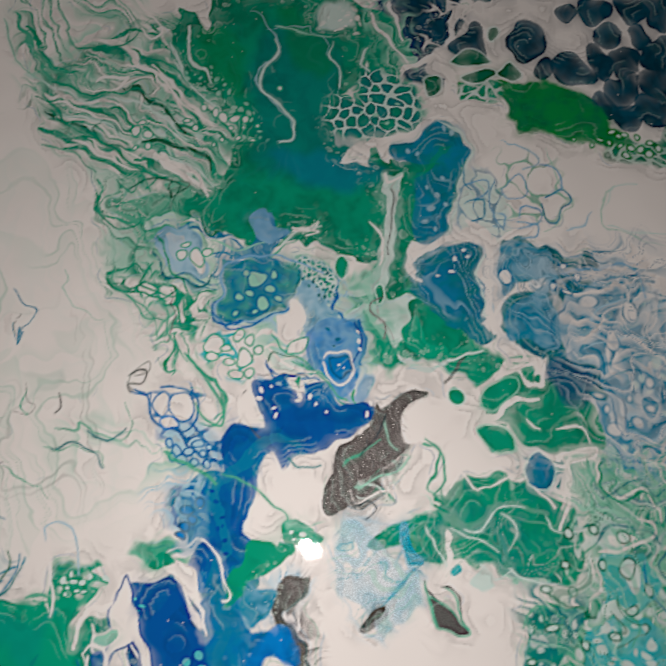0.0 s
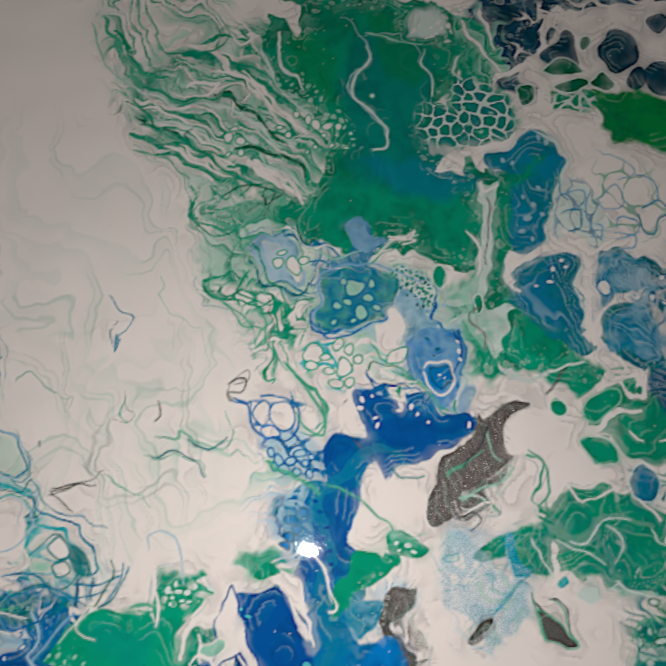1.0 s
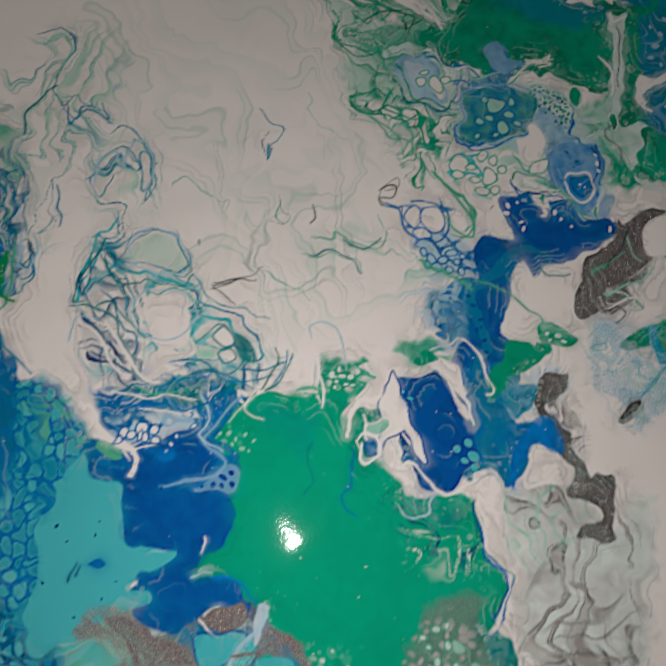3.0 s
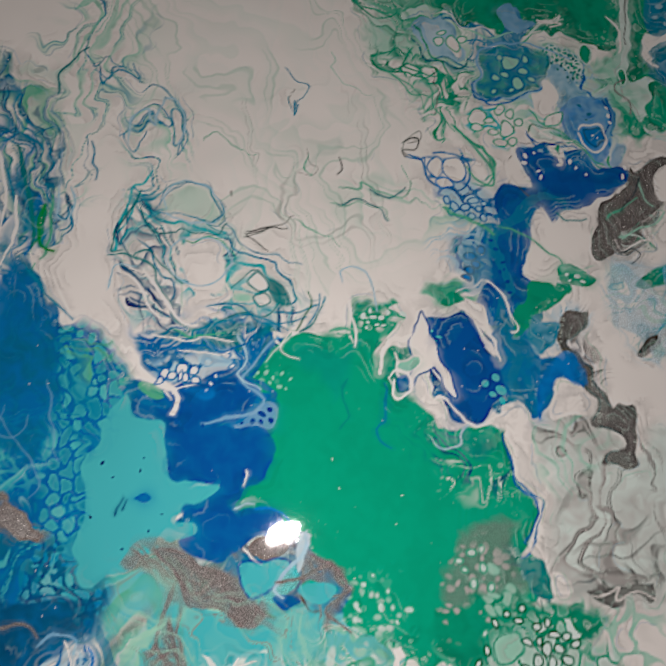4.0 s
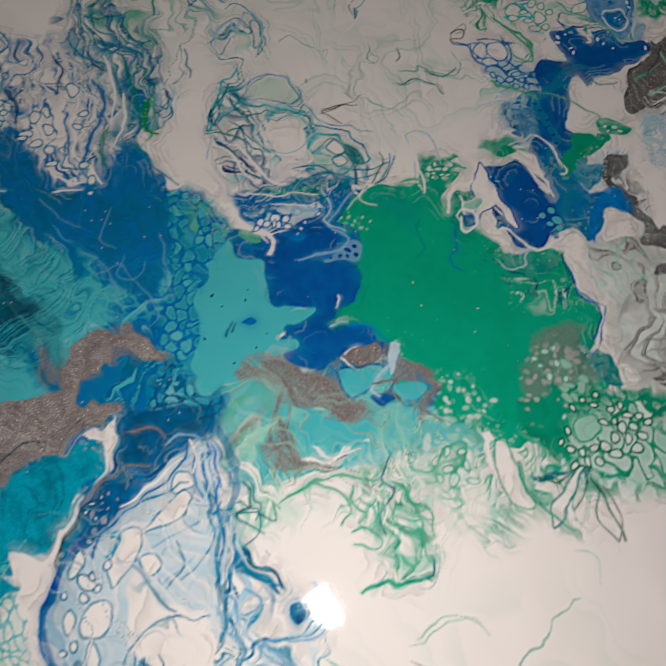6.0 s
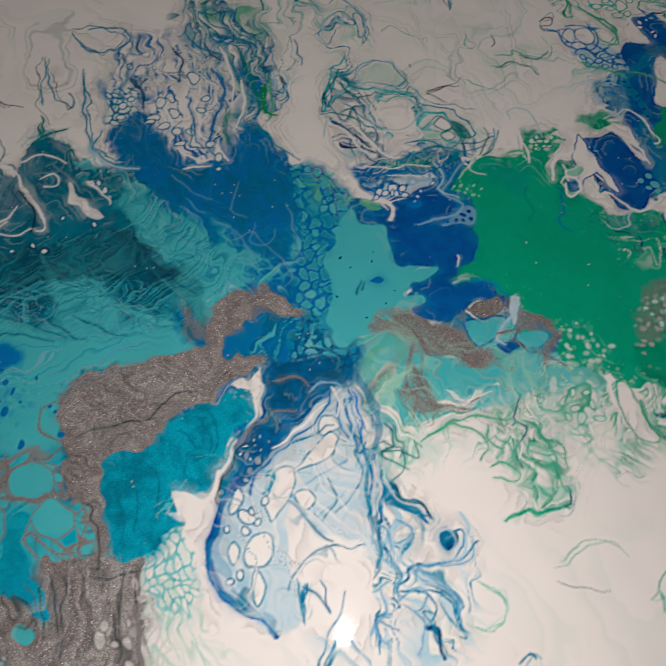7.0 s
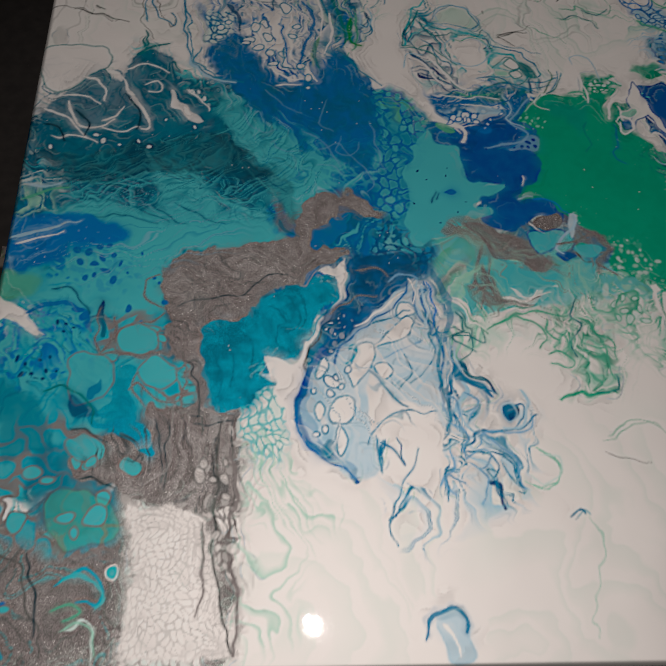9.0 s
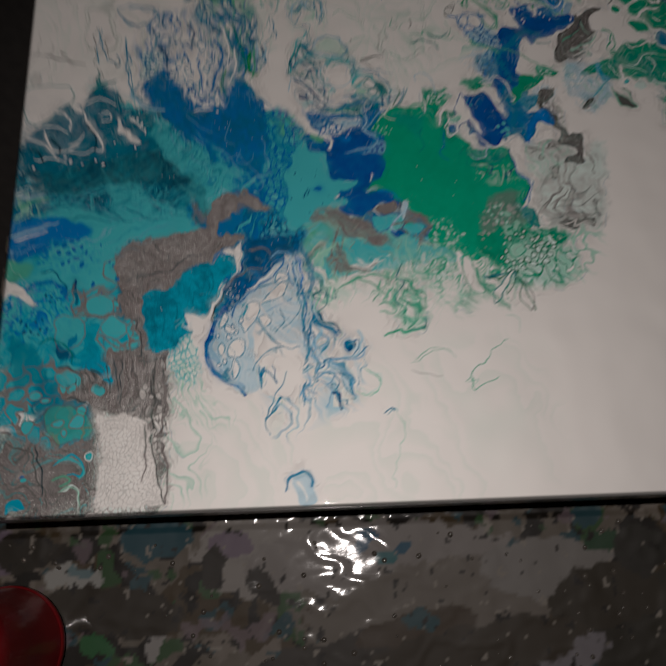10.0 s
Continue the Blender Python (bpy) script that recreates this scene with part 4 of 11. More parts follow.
# upper left: white with sea-green threads
swirl(STEEL, [212, 574, 235, 564, 260, 542, 281, 517, 270, 482, 244, 470, 217, 476], along=50, across=11, angle=75, amount=0.5, alpha=0.95, feather=10, seed=455, bend=1.2, line=NAVY, thread=0.6)
swirl(SAGE, [197, 654, 233, 648, 271, 614, 272, 568, 280, 527, 256, 524, 230, 564, 205, 587], along=50, across=12, angle=80, amount=0.5, alpha=0.9, feather=10, seed=456, bend=1.3, line=STEEL, thread=0.7)
swirl(NAVY, [317, 524, 338, 542, 356, 520, 351, 493, 363, 467, 350, 452, 328, 470, 335, 493, 315, 508], along=36, across=9, angle=40, amount=0.4, alpha=0.9, feather=8, seed=457, bend=1.4, line=TEAL, thread=0.7)
swirl(STEEL, [385, 481, 413, 490, 435, 478, 446, 466, 429, 455, 396, 458, 369, 455], along=40, across=9, angle=15, amount=0.5, alpha=0.9, feather=8, seed=458, bend=1.3, line=NAVY, thread=0.6)
swirl(MINT, [260, 684, 320, 699, 328, 649, 315, 614, 302, 587, 298, 555, 282, 536, 274, 574, 268, 624], along=50, across=14, angle=-70, amount=0.42, alpha=0.78, hard=0.25, feather=14, seed=131, line=STEEL, thread=0.6)
swirl(SAGE, [212, 630, 250, 655, 272, 607, 272, 564, 283, 524, 275, 482, 258, 493, 244, 533, 213, 564], along=50, across=10, angle=80, amount=0.5, alpha=0.975, feather=12, seed=132, line=NAVY, thread=0.6, width=0.03)
swirl(STEEL, [217, 580, 240, 574, 270, 552, 281, 517, 272, 484, 249, 470, 221, 482], along=40, across=9, angle=70, amount=0.42, alpha=1, feather=9, seed=133, line=NAVY, thread=0.7, width=0.03)
swirl(MINT, [318, 611, 338, 625, 359, 611, 360, 578, 347, 549, 350, 530, 331, 530, 323, 561], along=34, across=10, angle=70, amount=0.45, alpha=0.975, feather=8, seed=134, line=STEEL, thread=0.9, width=0.035)
stroke(STEEL, [316, 587, 322, 601, 336, 607, 345, 597, 350, 611, 357, 601, 354, 581, 360, 594, 353, 614, 341, 621], wide=2, end=1, alpha=0.8)
stroke(STEEL, [296, 641, 305, 635, 310, 647, 323, 642, 321, 635], wide=2, end=1, alpha=0.8)
blob(MINT, [347, 539, 358, 553, 375, 552, 386, 536, 376, 530, 356, 533], soft=4, alpha=0.45)
stroke(STEEL, [344, 536, 350, 549, 364, 557, 380, 549, 386, 533, 379, 528, 361, 531, 347, 534], wide=1.2, end=1, alpha=0.8, warp=0.3)
swirl(TEAL, [314, 520, 324, 542, 344, 542, 353, 524, 384, 527, 393, 511, 407, 493, 424, 487, 440, 469, 424, 452, 391, 458, 363, 469, 351, 493, 335, 499], along=34, across=9, angle=50, amount=0.42, alpha=1, feather=7, seed=135, line=NAVY, thread=0.85, width=0.035)
swirl(NAVY, [321, 502, 340, 493, 358, 475, 364, 455, 347, 452, 328, 470], along=24, across=8, angle=40, amount=0.35, alpha=1, feather=6, seed=136)
cells(WHITE, [390, 487, 418, 490, 429, 475, 413, 463, 391, 469], lace=TEAL, size=12, web=0.16, seed=137, edge=0.8, feather=6, second=MINT)
blob(WHITE, [360, 499, 368, 511, 384, 511, 393, 493, 385, 478, 368, 481], soft=3)
blob(WHITE, [363, 467, 374, 481, 385, 475, 396, 481, 388, 466, 374, 461], soft=2.5)
blob(WHITE, [277, 499, 291, 496, 308, 481, 325, 467, 331, 458, 324, 441, 307, 455, 296, 464, 281, 476], soft=2)
swirl(ROYAL, [339, 458, 385, 466, 418, 460, 435, 452, 418, 440, 386, 441, 351, 435, 334, 447], along=40, across=9, angle=5, amount=0.55, alpha=1, feather=8, seed=138, line=WHITE, thread=0.8, width=0.035)
swirl(SEA, [350, 452, 396, 458, 424, 455, 407, 435, 369, 443], along=30, across=8, angle=15, amount=0.5, alpha=1, feather=6, seed=139, line=MINT, thread=0.7)
cells(MIST, [348, 430, 361, 438, 394, 440, 402, 426, 381, 418, 354, 420], lace=ROYAL, size=13, web=0.22, seed=140, edge=0.95, feather=4, stretch=1.5, second=WHITE)
blob(ROYAL, [396, 435, 407, 446, 421, 452, 429, 452, 415, 435, 407, 424], soft=3)
stroke(WHITE, [323, 452, 329, 441, 338, 427, 349, 420, 358, 417, 361, 409], wide=10, end=5, warp=0.5)
stroke(WHITE, [358, 413, 362, 420, 373, 422], wide=5, end=1.5)
stroke(WHITE, [429, 446, 421, 452, 435, 455, 446, 463, 447, 475], wide=4, end=2)
blob(SAGE, [341, 419, 351, 418, 358, 413, 352, 409, 344, 413], soft=2)
stroke(SLATE, [376, 395, 389, 396, 397, 402, 410, 404, 421, 410, 419, 418, 410, 424, 402, 426, 410, 432, 418, 449], wide=5, end=4)
cells(ROYAL, [405, 404, 421, 412, 421, 399, 410, 395], lace=SLATE, size=6, web=0.2, seed=141, edge=0.9, feather=3)
stroke(WHITE, [405, 367, 408, 363, 406, 357], wide=2, end=0.8)
stroke(PALE, [397, 344, 405, 348, 421, 346, 429, 336], wide=3, end=1)
stroke(MIST, [442, 329, 441, 318, 438, 308, 425, 304], wide=5, end=3)
# thin threads on the white
stroke(STEEL, [387, 528, 396, 517, 407, 508, 430, 505, 439, 499], wide=1.8, end=0.6, alpha=0.75)
stroke(SMOKE, [401, 519, 407, 524, 418, 525, 433, 530], wide=1.2, end=0.5, alpha=0.8)
stroke(SAGE, [372, 588, 383, 593, 395, 584, 407, 580], wide=1.2, end=0.4, alpha=0.8)
stroke(STEEL, [425, 646, 431, 639, 440, 632, 436, 615, 432, 608, 430, 622], wide=1.4, end=0.5, alpha=0.8)
stroke(STEEL, [295, 587, 296, 571, 299, 560], wide=1.4, end=0.5, alpha=0.7)
stroke(STEEL, [286, 542, 288, 533, 285, 522, 281, 520, 277, 530], wide=2, end=0.8, alpha=0.9)
stroke(SAGE, [442, 581, 440, 571, 448, 565, 445, 565], wide=1.4, end=0.5, alpha=0.8)
stroke(SMOKE, [391, 554, 392, 549], wide=1.2, end=0.4, alpha=0.7)
# blue and teal field on the left
blob(ROYAL, [142, 494, 153, 507, 170, 519, 184, 492, 208, 474, 234, 473, 245, 489, 258, 492, 275, 479, 293, 457, 311, 432, 316, 402, 298, 373, 287, 353, 285, 325, 268, 343, 238, 348, 225, 329, 213, 350, 232, 377, 214, 411, 188, 439, 162, 461], second=NAVY, mix=0.5, soft=4, ragged=8)
blob(LAGOON, [-47, 445, 15, 433, 57, 401, 87, 407, 109, 417, 131, 416, 152, 441, 166, 433, 179, 413, 170, 395, 186, 372, 207, 357, 195, 330, 165, 346, 143, 368, 116, 355, 90, 340, 52, 359, 25, 360, -41, 392], second=DEEP, mix=0.6, soft=5, ragged=9)
blob(LAGOON, [86, 502, 108, 484, 135, 470, 159, 449, 160, 414, 131, 412, 109, 413, 97, 444, 92, 472], second=SEA, mix=0.5, soft=4)
blob(TEAL, [156, 441, 172, 448, 185, 424, 207, 415, 220, 392, 232, 377, 258, 390, 267, 375, 250, 358, 232, 342, 225, 322, 213, 323, 207, 343, 198, 361, 176, 387, 163, 414], soft=6, ragged=14, warp=1.6)
blob(TEAL, [108, 384, 133, 379, 149, 353, 165, 346, 189, 337, 201, 317, 213, 306, 195, 301, 166, 299, 143, 291, 121, 280, 119, 262, 124, 235, 103, 217, 75, 227, 61, 208, 32, 221, 4, 260, 5, 290, 33, 301, 23, 327, 63, 345, 99, 336, 113, 348], soft=6, ragged=14, warp=1.6)
swirl(LAGOON, [102, 384, 142, 382, 201, 350, 204, 323, 165, 332, 116, 348], along=30, across=6, angle=20, amount=0.38, alpha=0.975, feather=8, seed=151)
swirl(STEEL, [169, 440, 214, 411, 264, 390, 290, 403, 281, 360, 238, 376, 195, 379], along=40, across=7, angle=25, amount=0.45, alpha=0.78, feather=10, seed=152)
swirl(TEAL, [226, 392, 271, 404, 289, 381, 284, 360, 257, 361, 232, 349], along=36, across=6, angle=-40, amount=0.35, alpha=1, feather=8, seed=153, line=MIST, thread=0.35)
cells(ROYAL, [214, 385, 258, 408, 289, 381, 284, 353, 244, 362], lace=TEAL, size=9, web=0.14, seed=154, edge=0.5, alpha=0.6, feather=8, stretch=1.6, angle=20)
cells(COBALT, [32, 307, 73, 305, 94, 288, 91, 267, 59, 268, 29, 282], lace=TEAL, size=8, web=0.3, seed=155, edge=0.8, feather=8, second=TEAL)
blob(COBALT, [-6, 328, 47, 325, 80, 314, 85, 301, 57, 293, 33, 297, -5, 303], second=ROYAL, mix=0.5, soft=5, ragged=6)
blob(SEA, [260, 459, 285, 434, 305, 433, 324, 424, 309, 402, 284, 415, 266, 427], soft=5, alpha=0.7)
cells(TEAL, [287, 454, 313, 448, 333, 420, 321, 394, 305, 387, 312, 358, 300, 325, 290, 305, 279, 312, 287, 346, 283, 389], lace=ROYAL, size=8.5, web=0.2, seed=156, edge=0.9, feather=5, second=STEEL)
swirl(SAGE, [286, 446, 313, 448, 334, 427, 323, 416, 298, 425], along=30, across=9, angle=20, amount=0.45, alpha=0.91, feather=6, seed=157)
cells(TEAL, [283, 332, 303, 318, 326, 303, 324, 284, 300, 279, 284, 296], lace=NAVY, size=7, web=0.3, seed=158, edge=0.7, feather=6, second=ROYAL)
swirl(STEEL, [237, 328, 283, 332, 308, 304, 299, 270, 265, 269, 248, 295], along=30, across=8, angle=60, amount=0.45, alpha=0.78, feather=8, seed=159, line=TEAL, thread=0.8)
# top fringe: white fingers into the blue
swirl(ROYAL, [131, 566, 159, 605, 212, 592, 243, 604, 278, 561, 279, 502, 246, 472, 201, 482, 161, 497, 142, 518], along=46, across=11, angle=82, amount=0.55, alpha=1, feather=8, seed=451, bend=1.2, line=WHITE, thread=0.6)
swirl(SLATE, [196, 640, 253, 647, 278, 588, 272, 527, 245, 529, 216, 583], along=46, across=12, angle=80, amount=0.45, alpha=0.9, feather=8, seed=452, bend=1.3, line=NAVY, thread=0.6)
swirl(WHITE, [163, 595, 212, 602, 237, 564, 233, 476, 204, 478, 183, 508], along=40, across=10, angle=80, amount=0.4, alpha=1, feather=6, seed=453, bend=1.1, line=STEEL, thread=0.6)
swirl(WHITE, [172, 587, 201, 595, 236, 583, 242, 519, 247, 464, 227, 457, 201, 479, 184, 492, 173, 532], along=30, across=9, angle=80, amount=0.5, alpha=1, feather=6, seed=161, line=NAVY, thread=0.6, width=0.03)
cells(WHITE, [183, 540, 204, 543, 214, 495, 234, 469, 214, 462, 194, 487, 177, 505], lace=ROYAL, size=9, web=0.22, seed=162, edge=0.95, feather=5, stretch=1.8, angle=75)
swirl(SLATE, [151, 588, 168, 596, 180, 540, 174, 514, 157, 511, 143, 511], along=30, across=9, angle=80, amount=0.5, alpha=1, feather=8, seed=163, line=NAVY, thread=0.7)
cells(PALE, [142, 542, 166, 545, 163, 510, 143, 507], lace=SLATE, size=7, web=0.22, seed=164, edge=0.9, feather=4)
swirl(STEEL, [193, 624, 237, 632, 272, 581, 276, 517, 262, 492, 242, 502, 236, 555, 208, 585], along=40, across=9, angle=75, amount=0.5, alpha=1, feather=9, seed=165, line=NAVY, thread=0.7, width=0.03)
stroke(LEAF, [269, 540, 270, 522, 262, 509], wide=6, end=2, alpha=0.7)
stroke(LEAF, [242, 519, 236, 493, 238, 481], wide=5, end=2, alpha=0.6)
stroke(NAVY, [283, 553, 286, 539, 278, 526, 275, 533], wide=2.5, end=1, alpha=0.9)
blob(WHITE, [267, 509, 286, 510, 296, 494, 301, 469, 290, 457, 281, 478, 268, 492], soft=2)
swirl(TEAL, [76, 507, 100, 501, 138, 482, 161, 465, 142, 450, 111, 436, 94, 448, 82, 473], along=26, across=8, angle=60, amount=0.5, alpha=1, feather=7, seed=166, line=WHITE, thread=0.9, width=0.035)
stroke(WHITE, [120, 534, 126, 504, 138, 478, 161, 467], wide=5, end=1.5)
stroke(STEEL, [118, 566, 125, 534, 127, 500, 138, 482, 158, 465], wide=2, end=1.2)
stroke(SMOKE, [82, 584, 81, 541, 96, 510], wide=1.2, end=0.6, alpha=0.8)
stroke(SMOKE, [85, 584, 97, 545, 105, 529, 111, 531, 109, 542], wide=1.2, end=0.6, alpha=0.8)
stroke(NAVY, [107, 609, 122, 589, 137, 584, 154, 607], wide=2, end=1, alpha=0.7)
stroke(STEEL, [108, 614, 128, 616, 150, 602, 158, 587, 157, 569], wide=2, end=1, alpha=0.7)
stroke(SMOKE, [-47, 539, 21, 547, 42, 541, 63, 533], wide=1.3, end=0.5, alpha=0.6)
swirl(WHITE, [-56, 477, -4, 478, 49, 471, 72, 470, 98, 429, 97, 410, 75, 408, 50, 401, 17, 418, -50, 441], along=30, across=9, angle=40, amount=0.55, alpha=1, feather=6, seed=167, line=LAGOON, thread=0.8, width=0.035)
swirl(LAGOON, [-12, 486, 48, 483, 79, 473, 78, 438, 47, 432, -13, 450], along=26, across=9, angle=60, amount=0.4, alpha=1, feather=6, seed=168, line=WHITE, thread=0.7)
blob(WHITE, [115, 455, 122, 439, 140, 426, 139, 419, 127, 427, 111, 434, 118, 439], soft=1.5)
dots(WHITE, [122, 459, 142, 454, 141, 415, 124, 420], size=6, radius=0.34, some=0.5, seed=169)
dots(MINT, [4, 423, 75, 408, 112, 413, 141, 404, 117, 391, 40, 388], size=5, radius=0.3, some=0.4, seed=170, alpha=0.7)
# drawn-out streaks in the teal field
swirl(LAGOON, [155, 445, 201, 423, 238, 376, 213, 343, 189, 351, 170, 380], along=44, across=9, angle=30, amount=0.5, alpha=1, feather=9, seed=401, line=DEEP, thread=0.5)
swirl(LAGOON, [99, 384, 142, 378, 201, 350, 207, 316, 160, 319, 123, 334, 76, 330, 0, 341, -3, 362], along=50, across=10, angle=15, amount=0.45, alpha=1, feather=10, seed=402, line=TEAL, thread=0.6)
swirl(TEAL, [-25, 406, 57, 394, 100, 406, 157, 410, 170, 380, 118, 369, 61, 358, -20, 377], along=50, across=10, angle=20, amount=0.4, alpha=0.91, feather=10, seed=403, line=STEEL, thread=0.6)
swirl(STEEL, [174, 484, 241, 464, 280, 462, 310, 417, 295, 373, 258, 390, 214, 411, 188, 443], along=44, across=10, angle=60, amount=0.45, alpha=0.845, feather=9, seed=404, line=TEAL, thread=0.5)
swirl(TEAL, [214, 378, 258, 408, 290, 403, 287, 353, 250, 348, 225, 335], along=40, across=8, angle=-35, amount=0.45, alpha=1, feather=9, seed=405, line=MIST, thread=0.5)
swirl(TURQ, [-4, 278, 69, 280, 116, 262, 114, 225, 87, 215, 116, 186, 98, 154, 15, 159], along=44, across=12, angle=50, amount=0.45, alpha=0.78, feather=10, seed=406, line=LAGOON, thread=0.5)
blob(TURQ, [82, 160, 107, 169, 116, 153, 127, 142, 123, 133, 107, 144, 91, 152], second=LAGOON, mix=0.8, soft=4, ragged=6)
blob(TURQ, [50, 172, 81, 173, 82, 160, 52, 157], second=LAGOON, mix=0.8, soft=4, ragged=6)
cells(TEAL, [68, 241, 121, 241, 128, 210, 151, 190, 141, 169, 113, 166, 78, 199], lace=SILVER, size=16, web=0.2, seed=407, edge=0.9, feather=8, some=0.8, second=TURQ, warp=1.8)
# grey glittering river
blob(SILVER, [225, 322, 228, 339, 244, 348, 262, 347, 286, 329, 273, 328, 256, 337, 240, 328, 231, 305, 236, 295, 260, 296, 251, 285, 239, 283, 224, 271, 207, 266, 190, 249, 168, 242, 155, 228, 153, 203, 158, 184, 152, 171, 143, 177, 145, 198, 128, 210, 128, 229, 123, 247, 133, 264, 116, 274, 129, 286, 160, 300, 190, 298, 213, 303], second=BRONZE, mix=0.5, soft=3.4, ragged=16, warp=1.5, glitter=1)
blob(ROYAL, [237, 321, 249, 331, 261, 327, 254, 304, 240, 298, 234, 308], second=SLATE, mix=0.6, soft=3)
swirl(BRONZE, [232, 342, 262, 347, 286, 329, 255, 327, 237, 321], along=30, across=8, angle=10, amount=0.4, alpha=0.91, feather=6, seed=171, glitter=0.8)
stroke(SMOKE, [129, 244, 148, 254, 168, 255, 184, 258, 201, 269, 216, 278, 236, 283], wide=2.2, end=1.5, glitter=0.6)
swirl(GREY, [219, 271, 236, 280, 254, 282, 245, 273, 224, 265], along=20, across=7, angle=10, amount=0.35, alpha=1, feather=4, seed=172, glitter=0.6)
dots(TEAL, [157, 313, 181, 311, 184, 292, 164, 293], size=9, radius=0.4, some=0.5, seed=173)
blob(BRONZE, [201, 350, 213, 329, 222, 316, 213, 310, 204, 323], soft=4, alpha=0.75, glitter=0.8, ragged=6)
swirl(BRONZE, [260, 291, 295, 289, 312, 279, 290, 267, 264, 263], along=34, across=9, angle=15, amount=0.5, alpha=0.78, feather=8, seed=174, glitter=0.8)
# turquoise
blob(TURQ, [154, 217, 160, 236, 176, 238, 196, 252, 219, 265, 239, 273, 256, 279, 254, 257, 235, 238, 226, 218, 219, 205, 202, 207, 204, 195, 196, 187, 202, 176, 186, 167, 167, 168, 154, 187], second=LAGOON, mix=0.7, soft=3, ragged=6, glitter=0.35)
swirl(MIST, [180, 221, 202, 211, 207, 186, 191, 172, 178, 188], along=20, across=8, angle=60, amount=0.3, alpha=0.91, feather=6, seed=181)
cells(PALE, [178, 170, 199, 187, 212, 178, 220, 155, 212, 130, 186, 134, 181, 149], lace=TEAL, size=5, web=0.2, seed=182, edge=0.8, feather=8, second=WHITE, angle=65, stretch=1.5)
swirl(MINT, [184, 147, 217, 150, 235, 119, 251, 91, 212, 88, 189, 113], along=34, across=7, angle=60, amount=0.35, alpha=0.78, feather=12, seed=183)
stroke(WHITE, [259, 286, 255, 276, 250, 270, 256, 260, 252, 246, 235, 233, 235, 223, 228, 210, 223, 194], wide=4, end=4)
stroke(WHITE, [239, 276, 251, 279, 258, 283], wide=9, end=3)
blob(WHITE, [197, 206, 208, 204, 219, 204, 223, 191, 222, 172, 224, 157, 233, 136, 227, 134, 219, 155, 212, 170, 204, 184, 200, 195], soft=1.3)
stroke(ROYAL, [261, 275, 257, 254, 249, 241, 239, 233, 237, 220, 226, 196, 234, 200], wide=2.2, end=1.4)
# the blue-white fan
blob(NAVY, [262, 281, 295, 292, 312, 282, 299, 261, 269, 245, 249, 231, 243, 223, 252, 243, 260, 263], second=SLATE, mix=0.7, soft=3, glitter=0.3)
swirl(STEEL, [246, 237, 275, 253, 299, 264, 310, 260, 268, 230, 248, 209, 237, 201], along=40, across=8, angle=-40, amount=0.55, alpha=1, feather=5, seed=191, line=WHITE, thread=0.8)
blob(WHITE, [262, 219, 280, 238, 304, 259, 319, 260, 324, 230, 330, 207, 328, 161, 321, 139, 301, 150, 282, 146, 265, 115, 248, 128, 233, 139, 228, 159, 234, 185, 248, 206], soft=2)
swirl(MIST, [234, 193, 257, 222, 298, 255, 319, 260, 327, 227, 332, 196, 328, 159, 302, 160, 280, 144, 265, 118, 245, 131, 228, 157], along=46, across=13, angle=-70, amount=0.55, alpha=0.975, feather=8, seed=192, line=STEEL, thread=0.85, width=0.03)
swirl(LILAC, [251, 211, 298, 252, 321, 254, 323, 213, 301, 214, 273, 204], along=44, across=10, angle=-50, amount=0.35, alpha=0.975, feather=6, seed=193, line=ROYAL, thread=0.6, width=0.025)
blob(STEEL, [222, 172, 228, 188, 237, 201, 242, 195, 234, 180, 229, 162, 235, 146, 245, 136, 265, 118, 248, 129, 233, 138, 224, 154], second=ROYAL, mix=0.8, soft=2, alpha=0.9)
blob(WHITE, [237, 170, 240, 171, 242, 166, 240, 161, 236, 164], soft=1.2)
blob(WHITE, [248, 166, 255, 176, 261, 173, 260, 163, 253, 155, 248, 158], soft=1.2)
blob(WHITE, [248, 140, 254, 150, 258, 147, 254, 135], soft=1.2)
blob(WHITE, [238, 182, 242, 201, 245, 195, 240, 185], soft=1.2)
blob(WHITE, [285, 221, 299, 234, 311, 236, 307, 228, 293, 220], soft=1.5)
blob(WHITE, [291, 198, 302, 200, 299, 189, 285, 187], soft=1.5)
blob(WHITE, [269, 194, 285, 179, 303, 173, 316, 175, 310, 167, 286, 158, 275, 154, 273, 172], soft=1.5)
stroke(TURQ, [275, 193, 285, 190, 293, 179, 303, 170], wide=2.5, end=1, alpha=0.8)
stroke(STEEL, [278, 127, 281, 146, 288, 158, 307, 165, 328, 161], wide=2, end=1)
stroke(NAVY, [290, 148, 296, 135, 298, 128], wide=3, end=1)
stroke(SLATE, [277, 144, 280, 131, 281, 122], wide=2.5, end=1)
stroke(STEEL, [306, 125, 298, 111, 286, 95, 284, 86], wide=2.5, end=0.8, alpha=0.8)
stroke(STEEL, [325, 164, 327, 148, 321, 139], wide=1.5, end=0.8, alpha=0.8)
stroke(ROYAL, [220, 172, 223, 147, 236, 135, 253, 128, 264, 114], wide=3.5, end=1.5)
stroke(STEEL, [299, 108, 288, 98, 285, 89, 289, 72], wide=2.5, end=0.6, alpha=0.9)
